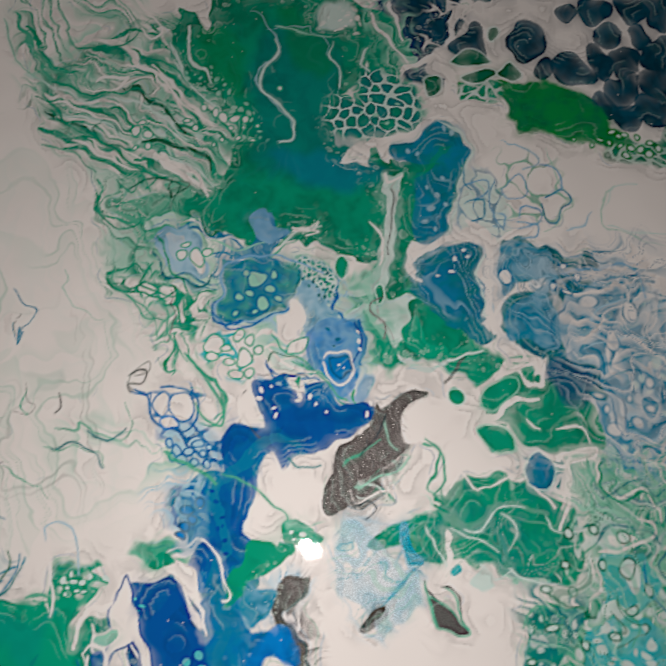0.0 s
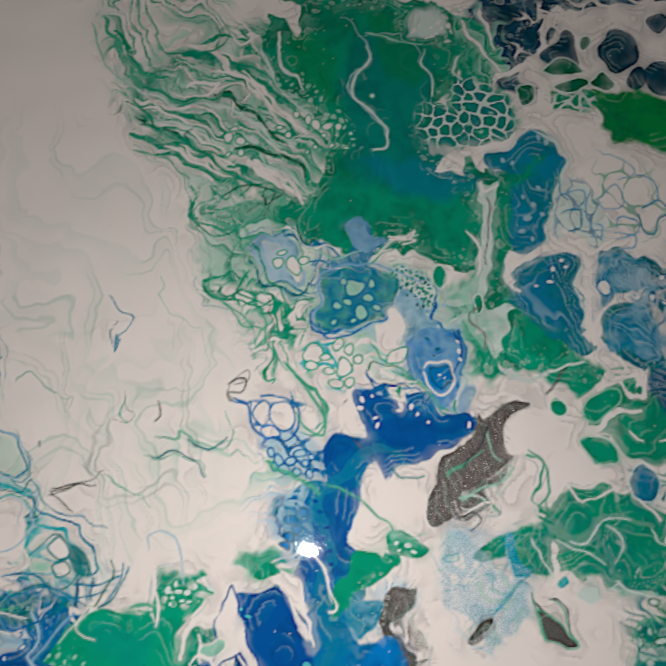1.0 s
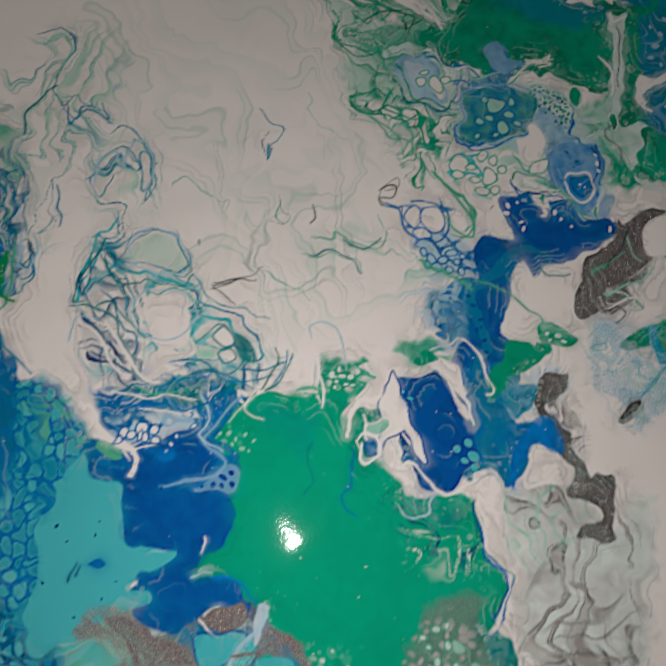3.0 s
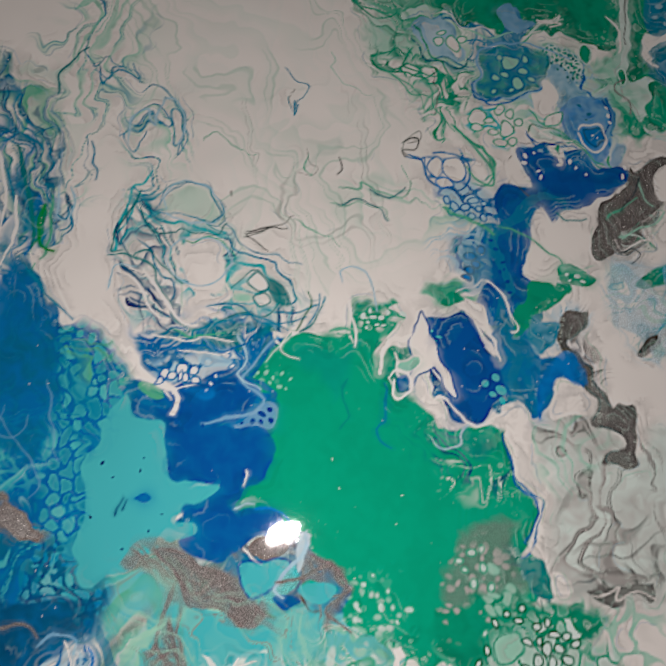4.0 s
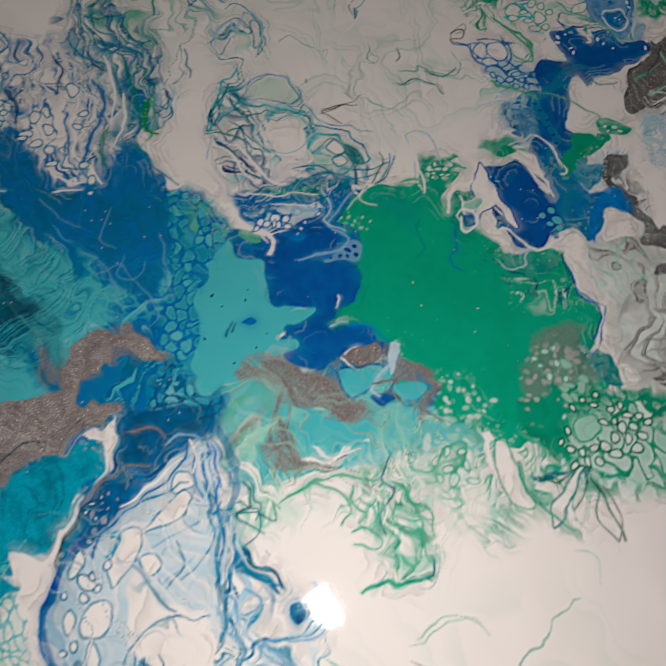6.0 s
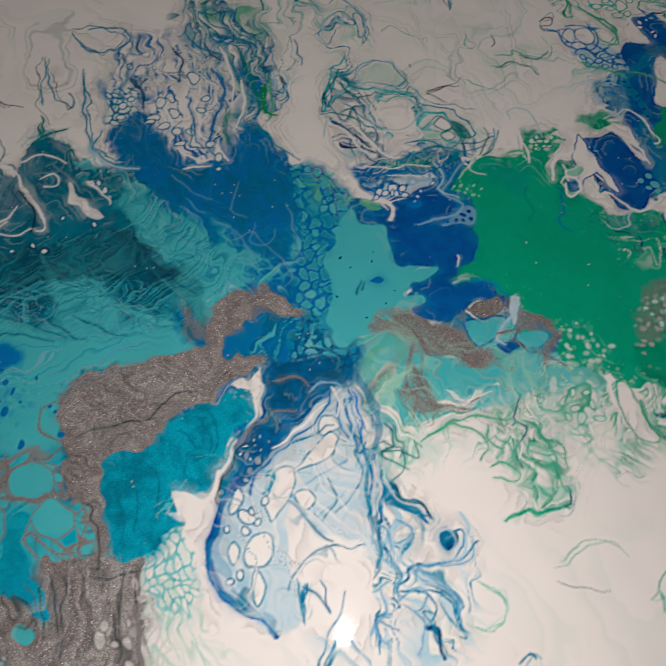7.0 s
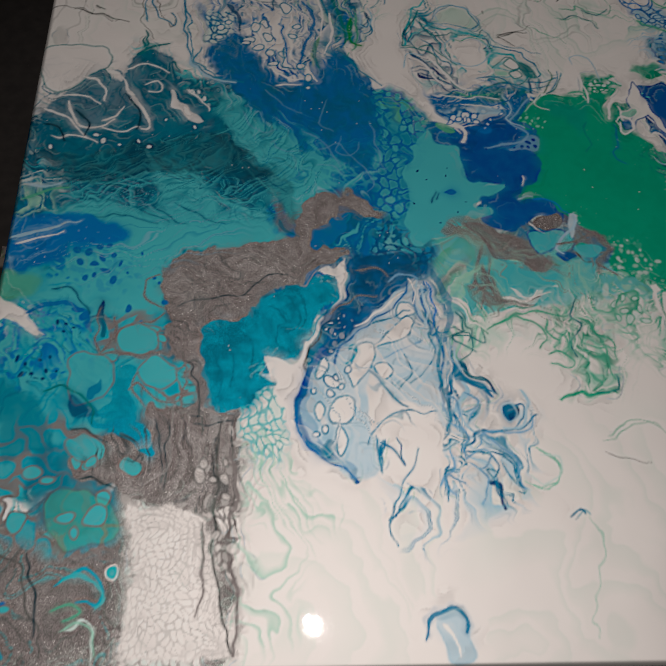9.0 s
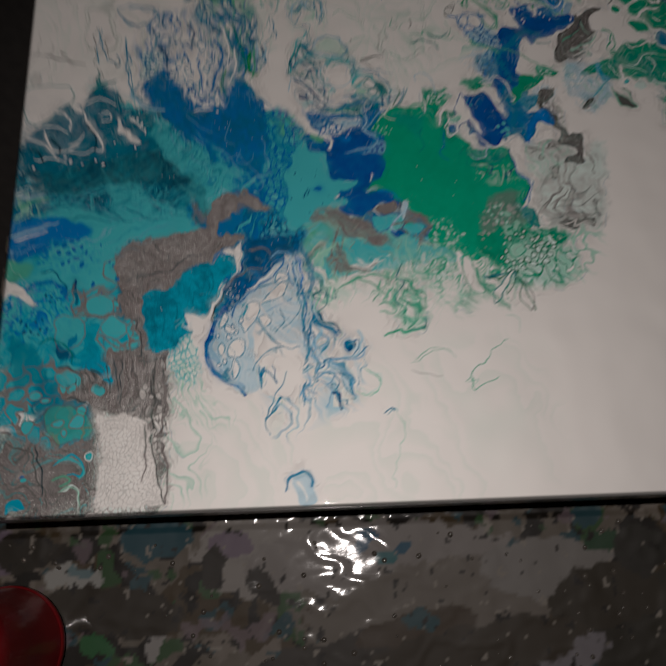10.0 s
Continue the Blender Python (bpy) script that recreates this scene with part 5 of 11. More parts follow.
# the comb of blue threads beside the fan
swirl(SLATE, [319, 266, 336, 259, 337, 215, 353, 186, 364, 172, 344, 158, 325, 159, 322, 202], along=36, across=10, angle=75, amount=0.45, alpha=0.91, feather=8, seed=201, line=STEEL, thread=0.8, width=0.03)
swirl(MIST, [325, 185, 356, 167, 387, 160, 386, 120, 366, 93, 337, 99, 324, 124, 320, 154], along=36, across=12, angle=60, amount=0.5, alpha=1, feather=10, seed=202, line=STEEL, thread=0.9, width=0.03)
swirl(MIST, [286, 131, 325, 134, 344, 113, 334, 77, 290, 75], along=40, across=12, angle=75, amount=0.35, alpha=0.78, feather=10, seed=203, line=SLATE, thread=0.6)
blob(LAGOON, [367, 163, 371, 171, 376, 169, 376, 161, 372, 159], soft=1.5)
stroke(SLATE, [366, 166, 378, 171, 381, 163, 375, 152], wide=2, end=1)
stroke(STEEL, [341, 203, 348, 192, 358, 185, 362, 178], wide=5, end=1)
stroke(STEEL, [355, 144, 370, 134, 375, 119, 375, 108], wide=2, end=0.8)
stroke(NAVY, [352, 120, 359, 112, 359, 98], wide=3, end=0.8)
stroke(MINT, [389, 137, 403, 129, 402, 117, 389, 111, 380, 114], wide=1.5, end=0.8)
stroke(STEEL, [406, 91, 411, 94, 415, 90], wide=2, end=1)
stroke(SMOKE, [356, 201, 358, 197], wide=1, end=0.6, alpha=0.7)
# below the green: sage folds
swirl(TEAL, [336, 265, 366, 291, 413, 292, 427, 269, 418, 248, 388, 238, 351, 237, 338, 250], along=34, across=14, angle=-20, amount=0.65, alpha=1, feather=8, seed=211, line=MINT, thread=0.6)
swirl(SILVER, [324, 323, 361, 324, 393, 313, 410, 289, 411, 276, 372, 251, 359, 257, 366, 291, 347, 309], along=34, across=9, angle=-30, amount=0.48, alpha=1, feather=8, seed=212, glitter=0.9)
swirl(BRONZE, [404, 325, 435, 330, 442, 317, 463, 302, 452, 293, 427, 304, 407, 309], along=30, across=8, angle=10, amount=0.5, alpha=1, feather=6, seed=213, glitter=0.8)
blob(SAGE, [408, 305, 420, 314, 432, 310, 423, 298, 411, 295], second=MINT, mix=0.8, soft=3)
blob(MINT, [339, 262, 352, 273, 354, 267, 341, 252], soft=3, alpha=0.9)
stroke(WHITE, [341, 249, 349, 246, 359, 234, 366, 227], wide=5, end=1.5)
stroke(WHITE, [382, 256, 396, 254, 407, 261], wide=6, end=2)
swirl(MINT, [333, 229, 362, 236, 405, 243, 425, 257, 445, 241, 455, 205, 453, 181, 435, 176, 416, 207, 391, 226, 363, 225, 338, 203], along=34, across=11, angle=75, amount=0.55, alpha=1, feather=8, seed=214, line=SAGE, thread=0.8, width=0.03)
swirl(SAGE, [410, 237, 434, 241, 452, 217, 453, 181, 431, 182, 418, 202], along=30, across=9, angle=75, amount=0.4, alpha=1, feather=7, seed=215, line=FIR, thread=0.5)
stroke(SAGE, [454, 179, 433, 179, 417, 177, 409, 172], wide=3.5, end=1)
cells(WHITE, [459, 252, 488, 253, 501, 208, 483, 204, 464, 222], lace=MINT, size=9, web=0.2, seed=216, edge=0.8, feather=8, second=PALE)
swirl(SAGE, [429, 278, 459, 283, 502, 262, 503, 197, 483, 204, 461, 234, 432, 247], along=30, across=10, angle=60, amount=0.5, alpha=1, feather=10, seed=217, line=WHITE, thread=0.8)
stroke(SAGE, [435, 145, 452, 152, 472, 156, 478, 153], wide=1.2, end=0.5, alpha=0.6)
stroke(SMOKE, [436, 137, 445, 132, 465, 126], wide=1, end=0.5, alpha=0.6)
swirl(SAGE, [519, 259, 546, 255, 558, 234, 540, 202, 522, 220], along=34, across=9, angle=70, amount=0.45, alpha=1, feather=8, seed=221, line=GREEN, thread=0.7)
stroke(SAGE, [491, 123, 500, 134, 512, 140, 531, 161, 540, 163], wide=2, end=0.6, alpha=0.7)
stroke(SAGE, [437, 149, 463, 158, 483, 149], wide=1.4, end=0.6, alpha=0.6)
stroke(MINT, [491, 123, 502, 120, 496, 113], wide=1.4, end=0.6, alpha=0.6)
stroke(MINT, [538, 192, 553, 186, 551, 170], wide=1.4, end=0.6, alpha=0.6)
# bottom left: turquoise and grey
blob(TEAL, [-28, 269, 35, 276, 86, 267, 117, 235, 116, 204, 147, 203, 152, 174, 129, 160, 101, 168, 90, 147, 100, 113, 68, 107, 36, 107, 0, 95], second=TURQ, mix=0.7, soft=5, ragged=8)
swirl(TURQ, [-21, 222, 35, 221, 93, 190, 130, 146, 124, 132, 77, 147, 54, 114, -4, 115], along=34, across=12, angle=40, amount=0.45, alpha=1, feather=8, seed=231, line=LAGOON, thread=0.4)
swirl(COBALT, [-17, 245, 38, 248, 75, 235, 57, 205, 24, 195, -18, 207], along=24, across=9, angle=10, amount=0.45, alpha=1, feather=8, seed=232)
dots(COBALT, [-16, 237, 67, 243, 75, 194, 19, 184, -16, 192], size=7, radius=0.36, some=0.5, seed=233, alpha=0.8)
dots(COBALT, [32, 297, 94, 300, 101, 263, 65, 259, 36, 268], size=7, radius=0.42, some=0.75, seed=234, alpha=0.8)
blob(ROYAL, [-2, 285, 2, 310, 38, 309, 89, 313, 90, 300, 61, 296, 38, 284, 3, 276], second=COBALT, mix=0.6, soft=4, ragged=5)
swirl(MIST, [-3, 314, 29, 322, 49, 313, 33, 292, 1, 289], along=30, across=5, angle=-20, amount=0.5, alpha=1, feather=5, seed=235)
swirl(MINT, [0, 349, 32, 362, 38, 340, 7, 327], along=22, across=7, angle=-20, amount=0.45, alpha=1, feather=6, seed=236, line=WHITE, thread=0.7)
swirl(PALE, [0, 376, 34, 380, 40, 362, 4, 349], along=30, across=8, angle=-10, amount=0.45, alpha=1, feather=6, seed=237)
stroke(TURQ, [35, 264, 54, 263, 67, 247, 64, 239], wide=2, end=1, alpha=0.8)
blob(WHITE, [-8, 252, 9, 254, 25, 242, 24, 236, 37, 226, 23, 230, 8, 237, -5, 231], soft=1.5)
blob(SILVER, [118, 167, 142, 167, 155, 174, 175, 170, 183, 148, 181, 114, 185, 81, 178, 6, 176, 0, 121, 2, 20, 4, 9, 76, 38, 94, 58, 107, 80, 120, 100, 106, 102, 119, 90, 150, 107, 146, 124, 132], second=GREY, mix=0.4, soft=3, ragged=8, glitter=1, warp=1.5)
swirl(TEAL, [36, 107, 80, 113, 104, 103, 103, 80, 85, 71, 59, 75, 39, 85], along=24, across=12, angle=30, amount=0.5, alpha=1, feather=6, seed=241, line=SMOKE, thread=0.8)
blob(TEAL, [59, 100, 71, 110, 93, 109, 100, 96, 84, 77, 67, 84], second=SAGE, mix=0.4, soft=3)
swirl(BRONZE, [122, 167, 169, 166, 181, 98, 181, 12, 162, 36, 152, 105, 132, 115], along=40, across=10, angle=80, amount=0.4, alpha=0.91, feather=6, seed=242, glitter=0.9, line=SMOKE, thread=0.7, width=0.03)
cells(WHITE, [110, 102, 126, 109, 146, 102, 154, 73, 165, 38, 164, 1, 115, 2, 117, 52, 112, 83], lace=GREY, size=4.6, web=0.13, seed=243, edge=0.9, feather=7, stretch=1.3, angle=80, second=PALE, warp=1.5)
swirl(SILVER, [139, 105, 178, 104, 183, 35, 193, 38, 178, 17, 157, 66], along=40, across=8, angle=75, amount=0.35, alpha=1, feather=5, seed=244, glitter=0.8)
cells(GREY, [154, 132, 183, 131, 186, 50, 170, 66, 159, 98], lace=SILVER, size=5, web=0.2, seed=245, edge=0.8, feather=5, second=WHITE, some=0.6, angle=80, stretch=1.4)
blob(WHITE, [182, 72, 188, 81, 198, 75, 198, 65, 186, 66], soft=2)
swirl(SMOKE, [9, 76, 52, 84, 101, 68, 109, 8, 20, 4], along=24, across=12, angle=30, amount=0.35, alpha=0.78, feather=8, seed=246, line=TEAL, thread=0.6, glitter=0.7)
blob(TEAL, [101, 58, 106, 62, 111, 58, 107, 54], soft=1.5, warp=0.4)
blob(WHITE, [104, 58, 106, 59, 109, 57, 106, 56], soft=0.8, warp=0.4)
stroke(TURQ, [71, 53, 89, 59, 99, 49, 98, 40, 85, 41], wide=4, end=2)
stroke(PALE, [79, 23, 86, 30, 95, 27, 101, 11], wide=3, end=1.5)
blob(TURQ, [27, 16, 36, 18, 43, 9, 28, 7], soft=2)
blob(COBALT, [40, 39, 43, 42, 44, 36], soft=1.5, alpha=0.8)
stroke(SMOKE, [19, 73, 41, 69, 56, 47, 64, 9], wide=2, end=1)
swirl(MINT, [183, 131, 223, 123, 230, 77, 212, 11, 187, 11], along=40, across=10, angle=80, amount=0.3, alpha=0.65, feather=12, seed=247)
# the arch
stroke(TURQ, [302, 20, 306, 32, 314, 36, 323, 33, 330, 22, 333, 3], wide=2.5, end=1)
stroke(LAGOON, [307, 32, 315, 32, 318, 23, 316, 14, 321, 4], wide=5, end=3)
stroke(MINT, [318, 32, 325, 19, 329, 3], wide=4, end=2, alpha=0.7)
stroke(TURQ, [409, 89, 414, 92, 419, 90], wide=1.5, end=0.8, alpha=0.6)
stroke(MINT, [418, 89, 426, 69, 421, 57, 411, 35, 412, 17], wide=2, end=1, alpha=0.5)
stroke(SAGE, [495, 128, 497, 121, 502, 110, 521, 124], wide=2, end=0.8, alpha=0.8)
# second pass over the fan
blob(MIST, [234, 185, 251, 208, 274, 230, 304, 255, 318, 254, 326, 218, 328, 180, 323, 164, 302, 165, 283, 159, 274, 141, 265, 120, 245, 133, 230, 151], second=WHITE, mix=0.6, soft=5, ragged=6, alpha=0.8)
cells(WHITE, [234, 185, 256, 214, 298, 249, 318, 251, 328, 207, 326, 164, 302, 165, 280, 154, 265, 122, 245, 133, 230, 154], lace=STEEL, size=18, web=0.09, seed=421, edge=0.75, feather=8, angle=-55, stretch=1.9, second=MIST, warp=1.8)
stroke(ROYAL, [309, 263, 280, 244, 257, 228, 241, 209, 234, 193, 223, 175], wide=2.4, end=1.2)
stroke(WHITE, [311, 259, 286, 238, 262, 219, 250, 200], wide=5, end=2)
stroke(STEEL, [311, 251, 297, 234, 276, 221, 262, 205, 258, 189], wide=2, end=1)
stroke(WHITE, [308, 235, 296, 231, 285, 221], wide=7, end=4)
stroke(STEEL, [316, 257, 312, 236, 301, 220, 289, 209], wide=2, end=1)
stroke(LILAC, [322, 251, 323, 227, 313, 202, 304, 186], wide=5, end=2)
stroke(WHITE, [320, 255, 324, 230, 330, 207], wide=4, end=2)
stroke(SLATE, [325, 236, 327, 204, 321, 180, 326, 167], wide=2.5, end=1)
stroke(ROYAL, [305, 270, 311, 254, 317, 260, 312, 236], wide=3, end=1.2)
blob(STEEL, [222, 172, 228, 188, 237, 201, 241, 198, 234, 180, 229, 162, 235, 146, 245, 136, 265, 118, 248, 129, 233, 138, 224, 154], second=ROYAL, mix=0.8, soft=2, alpha=0.9)
blob(WHITE, [237, 169, 240, 171, 242, 166, 240, 161, 237, 163], soft=1, warp=0.6)
blob(WHITE, [247, 165, 253, 175, 261, 175, 261, 165, 254, 156, 249, 157], soft=1, warp=0.6)
blob(WHITE, [249, 140, 254, 151, 257, 149, 254, 136], soft=1, warp=0.6)
blob(WHITE, [236, 185, 240, 198, 243, 201, 242, 190], soft=1, warp=0.6)
blob(WHITE, [246, 192, 251, 203, 254, 197, 250, 187], soft=1, warp=0.6)
blob(LAGOON, [261, 208, 268, 222, 271, 219, 266, 206], soft=1.2, warp=0.6, alpha=0.9)
blob(WHITE, [270, 191, 282, 180, 303, 172, 317, 176, 323, 165, 310, 166, 291, 161, 278, 154, 272, 167], soft=1.2)
blob(WHITE, [284, 156, 302, 164, 318, 162, 323, 149, 318, 137, 300, 140, 293, 150, 285, 146], soft=1.2)
stroke(STEEL, [278, 127, 281, 146, 288, 158, 307, 165, 325, 159], wide=2, end=1)
stroke(STEEL, [269, 194, 274, 191, 282, 180, 295, 172, 308, 173, 319, 177], wide=1.6, end=1)
stroke(NAVY, [289, 151, 295, 138, 298, 127], wide=3, end=1)
stroke(SLATE, [274, 145, 279, 134, 281, 120], wide=3, end=1)
stroke(SLATE, [334, 215, 334, 187, 329, 169, 338, 150, 339, 137], wide=5, end=2)
stroke(SLATE, [339, 137, 345, 147, 356, 151, 377, 151, 390, 160], wide=3, end=1.5)
stroke(MIST, [337, 212, 342, 184, 334, 166, 346, 150], wide=5, end=2)
stroke(STEEL, [354, 142, 367, 134, 374, 121, 376, 107, 369, 109], wide=2, end=1)
stroke(SLATE, [341, 138, 352, 137, 361, 127, 353, 122], wide=2, end=1)
stroke(STEEL, [320, 105, 329, 124, 326, 114, 322, 100], wide=1.6, end=1)
stroke(SLATE, [324, 124, 326, 114, 322, 105], wide=2.5, end=1)
stroke(NAVY, [352, 121, 359, 115, 359, 103, 360, 97], wide=3, end=1)
stroke(STEEL, [305, 125, 299, 113, 289, 102, 285, 89], wide=2, end=0.6)
stroke(MINT, [387, 138, 401, 132, 403, 119, 394, 110, 384, 111], wide=1.6, end=1)
stroke(LAGOON, [341, 203, 348, 192, 357, 186, 364, 178], wide=6, end=1.5)
# second pass over the silver
swirl(GREY, [127, 280, 166, 296, 213, 300, 251, 295, 224, 271, 190, 252, 157, 239, 131, 247], along=44, across=9, angle=-12, amount=0.45, alpha=0.8, feather=5, seed=431, glitter=0.9, line=SMOKE, thread=0.7)
swirl(SMOKE, [129, 247, 160, 242, 154, 217, 157, 179, 146, 177, 142, 206, 128, 218], along=40, across=8, angle=70, amount=0.35, alpha=0.7, feather=5, seed=432, glitter=0.8, line=GREY, thread=0.6)
swirl(GREY, [118, 163, 175, 165, 181, 132, 182, 90, 123, 93], along=50, across=8, angle=80, amount=0.45, alpha=0.85, feather=6, seed=433, glitter=0.9, line=SMOKE, thread=0.8)
cells(WHITE, [156, 134, 181, 162, 185, 90, 148, 92], lace=GREY, size=5, web=0.2, seed=434, edge=0.5, feather=6, some=0.55, angle=80, stretch=1.6)
swirl(SMOKE, [74, 232, 94, 231, 128, 210, 150, 203, 152, 169, 117, 171, 104, 206], along=30, across=8, angle=20, amount=0.3, alpha=0.8, feather=5, seed=435, glitter=0.7)
swirl(BRONZE, [226, 342, 262, 349, 289, 329, 261, 330, 237, 315, 228, 296, 219, 309], along=40, across=9, angle=10, amount=0.45, alpha=0.8, feather=5, seed=436, glitter=0.9, line=GREY, thread=0.6)
# folds of teal, silver and white under the pool
swirl(SAGE, [330, 310, 367, 319, 408, 309, 443, 287, 452, 261, 437, 232, 408, 233, 356, 234, 333, 261], along=40, across=12, angle=60, amount=0.5, alpha=0.8, feather=8, seed=441, line=WHITE, thread=0.7)
stroke(SILVER, [330, 316, 353, 310, 368, 298, 383, 285, 379, 269, 359, 263, 365, 251], wide=16, end=8, glitter=1, soft=3, alpha=0.8)
stroke(SILVER, [367, 319, 385, 309, 403, 297, 413, 287, 428, 284], wide=12, end=4, glitter=1, soft=3, alpha=0.8)
stroke(SILVER, [390, 292, 401, 278, 418, 282, 428, 275], wide=9, end=3, glitter=1)
stroke(SILVER, [408, 319, 420, 326, 433, 321], wide=14, end=8, glitter=1, soft=3, alpha=0.8)
stroke(SILVER, [446, 313, 461, 310, 465, 293, 457, 274], wide=8, end=4, glitter=1, soft=3, alpha=0.8)
blob(TEAL, [408, 304, 420, 311, 428, 301, 418, 294, 408, 297], second=MINT, mix=0.8, soft=3)
blob(TEAL, [438, 299, 456, 301, 460, 291, 448, 289], second=MINT, mix=0.8, soft=3)
blob(TEAL, [388, 288, 398, 276, 418, 271, 437, 270, 423, 261, 398, 255, 384, 264], second=MINT, mix=0.6, soft=3)
stroke(WHITE, [379, 251, 396, 250, 408, 259, 415, 266], wide=8, end=2)
stroke(WHITE, [338, 253, 338, 261, 349, 270, 361, 275], wide=7, end=2)
stroke(WHITE, [338, 251, 348, 247, 355, 236, 363, 231], wide=5, end=2)
blob(WHITE, [368, 231, 374, 242, 394, 246, 408, 243, 413, 230], soft=3)
swirl(WHITE, [418, 261, 433, 266, 452, 258, 461, 229, 418, 230], along=34, across=9, angle=75, amount=0.5, alpha=1, feather=6, seed=442, line=SAGE, thread=0.8)
stroke(WHITE, [499, 267, 494, 260, 498, 246, 510, 232], wide=7, end=2)
stroke(WHITE, [504, 259, 508, 250, 510, 236, 509, 223], wide=9, end=4)
cells(TURQ, [4, 149, 49, 162, 93, 147, 100, 113, 106, 80, 69, 71, 33, 85, 12, 95], lace=SILVER, size=19, web=0.14, seed=461, edge=0.9, feather=7, second=TEAL, some=0.85, warp=1.9, alpha=0.9)
cells(TEAL, [75, 235, 113, 242, 119, 208, 147, 200, 148, 174, 118, 174, 88, 204], lace=SILVER, size=15, web=0.2, seed=462, edge=0.9, feather=6, second=TURQ, some=0.7, warp=1.9)
swirl(LAGOON, [156, 226, 194, 241, 230, 260, 251, 264, 223, 217, 199, 202, 175, 181, 158, 192], along=30, across=9, angle=50, amount=0.4, alpha=0.8, feather=6, seed=463, glitter=0.4, line=MIST, thread=0.5)
# closer work on the middle marbling
blob(SEA, [562, 631, 565, 660, 584, 668, 607, 666, 613, 654, 610, 643, 597, 630, 581, 627, 567, 627], second=STEEL, mix=0.5, soft=1.4, ragged=3, alpha=0.9)
blob(TEAL, [571, 660, 587, 667, 607, 663, 610, 648, 600, 637, 586, 632, 574, 638, 570, 648], second=STEEL, mix=0.7, soft=3, ragged=5)
dots(MINT, [572, 660, 590, 666, 609, 660, 608, 643, 591, 632, 575, 637], size=6, radius=0.34, some=0.55, alpha=0.8, seed=611)
blob(MIST, [585, 660, 592, 662, 596, 656, 592, 648, 585, 650], soft=2, alpha=0.7)
stroke(MIST, [562, 657, 562, 642, 560, 629, 575, 624, 592, 624, 602, 632, 613, 646, 617, 653], wide=3, end=1.5)
stroke(ROYAL, [562, 642, 558, 628, 570, 625, 581, 624], wide=2.4, end=1)
stroke(WHITE, [566, 669, 584, 668, 601, 671, 618, 665, 635, 660], wide=1.4, end=0.7)
stroke(WHITE, [587, 614, 597, 620, 611, 617, 617, 624, 624, 637, 619, 649], wide=2.5, end=1)
cells(SAGE, [607, 669, 629, 666, 641, 653, 638, 643, 626, 649, 613, 657], lace=PALE, size=4, web=0.28, seed=612, edge=0.9, feather=3, second=SEA)
blob(MIST, [613, 651, 621, 654, 630, 643, 641, 637, 638, 626, 625, 617, 618, 625], second=STEEL, mix=0.8, soft=2, ragged=4)
blob(WHITE, [601, 622, 605, 632, 612, 643, 615, 631, 619, 624, 611, 618, 604, 618], soft=1)
blob(STEEL, [624, 614, 630, 624, 644, 627, 654, 624, 655, 603, 651, 589, 642, 583, 631, 587, 621, 595], second=LILAC, mix=0.7, soft=2)
swirl(WHITE, [618, 603, 630, 617, 641, 617, 636, 600, 634, 589, 623, 592], along=22, across=6, angle=-40, amount=0.42, alpha=0.8, feather=5, seed=613, line=ROYAL, thread=0.5, width=0.03)
blob(ROYAL, [633, 596, 639, 603, 648, 601, 650, 594, 646, 587, 638, 587], second=SEA, mix=0.6, soft=1.4)
blob(MIST, [635, 595, 639, 598, 641, 592, 637, 591], soft=1.2)
stroke(WHITE, [632, 596, 639, 603, 648, 603, 651, 598], wide=1.6, end=0.8)
stroke(WHITE, [633, 588, 639, 583, 647, 584, 651, 589], wide=1.6, end=0.8)
stroke(ROYAL, [653, 627, 654, 617, 652, 606, 655, 598], wide=4, end=2)
blob(ROYAL, [636, 617, 640, 618, 641, 614, 637, 613], soft=0.8)
stroke(WHITE, [593, 600, 598, 610, 609, 614, 620, 609, 612, 606, 605, 601], wide=3, end=1.5)
stroke(ROYAL, [593, 599, 600, 593, 609, 589, 620, 589], wide=2, end=1)
stroke(SAGE, [612, 603, 625, 592, 639, 578, 650, 572, 654, 583], wide=3, end=1.5)
stroke(SAGE, [614, 604, 631, 588, 647, 576], wide=2, end=1)
blob(WHITE, [609, 588, 615, 589, 618, 585, 617, 574, 613, 575], soft=1)
blob(GREEN, [613, 589, 615, 590, 615, 581, 613, 582], soft=0.8)
blob(MIST, [517, 677, 526, 688, 538, 688, 550, 681, 553, 667, 547, 657, 534, 658, 524, 665], second=STEEL, mix=0.6, soft=2.5)
blob(WHITE, [524, 681, 532, 685, 538, 678, 536, 667, 529, 670], soft=1.4, alpha=0.9)
blob(WHITE, [543, 670, 549, 675, 551, 670, 548, 661, 543, 663], soft=1)
blob(WHITE, [537, 672, 541, 674, 542, 669, 539, 667], soft=1)
stroke(SEA, [516, 671, 523, 659, 534, 652, 549, 652, 554, 660], wide=3, end=1.2)
stroke(GREEN, [519, 684, 526, 665, 534, 655, 543, 645, 557, 651], wide=2.5, end=1)
stroke(STEEL, [538, 688, 552, 688, 564, 684, 580, 675, 567, 672, 559, 675], wide=3, end=1.4)
stroke(WHITE, [532, 693, 549, 690, 564, 682, 578, 681], wide=1.4, end=0.7)
blob(GREEN, [531, 645, 538, 642, 543, 645, 550, 636, 545, 622, 539, 622, 534, 633], soft=1.4, ragged=3)
blob(WHITE, [537, 635, 540, 640, 543, 632, 542, 626, 538, 628], soft=1)
blob(WHITE, [545, 638, 548, 641, 550, 633, 547, 631], soft=1)
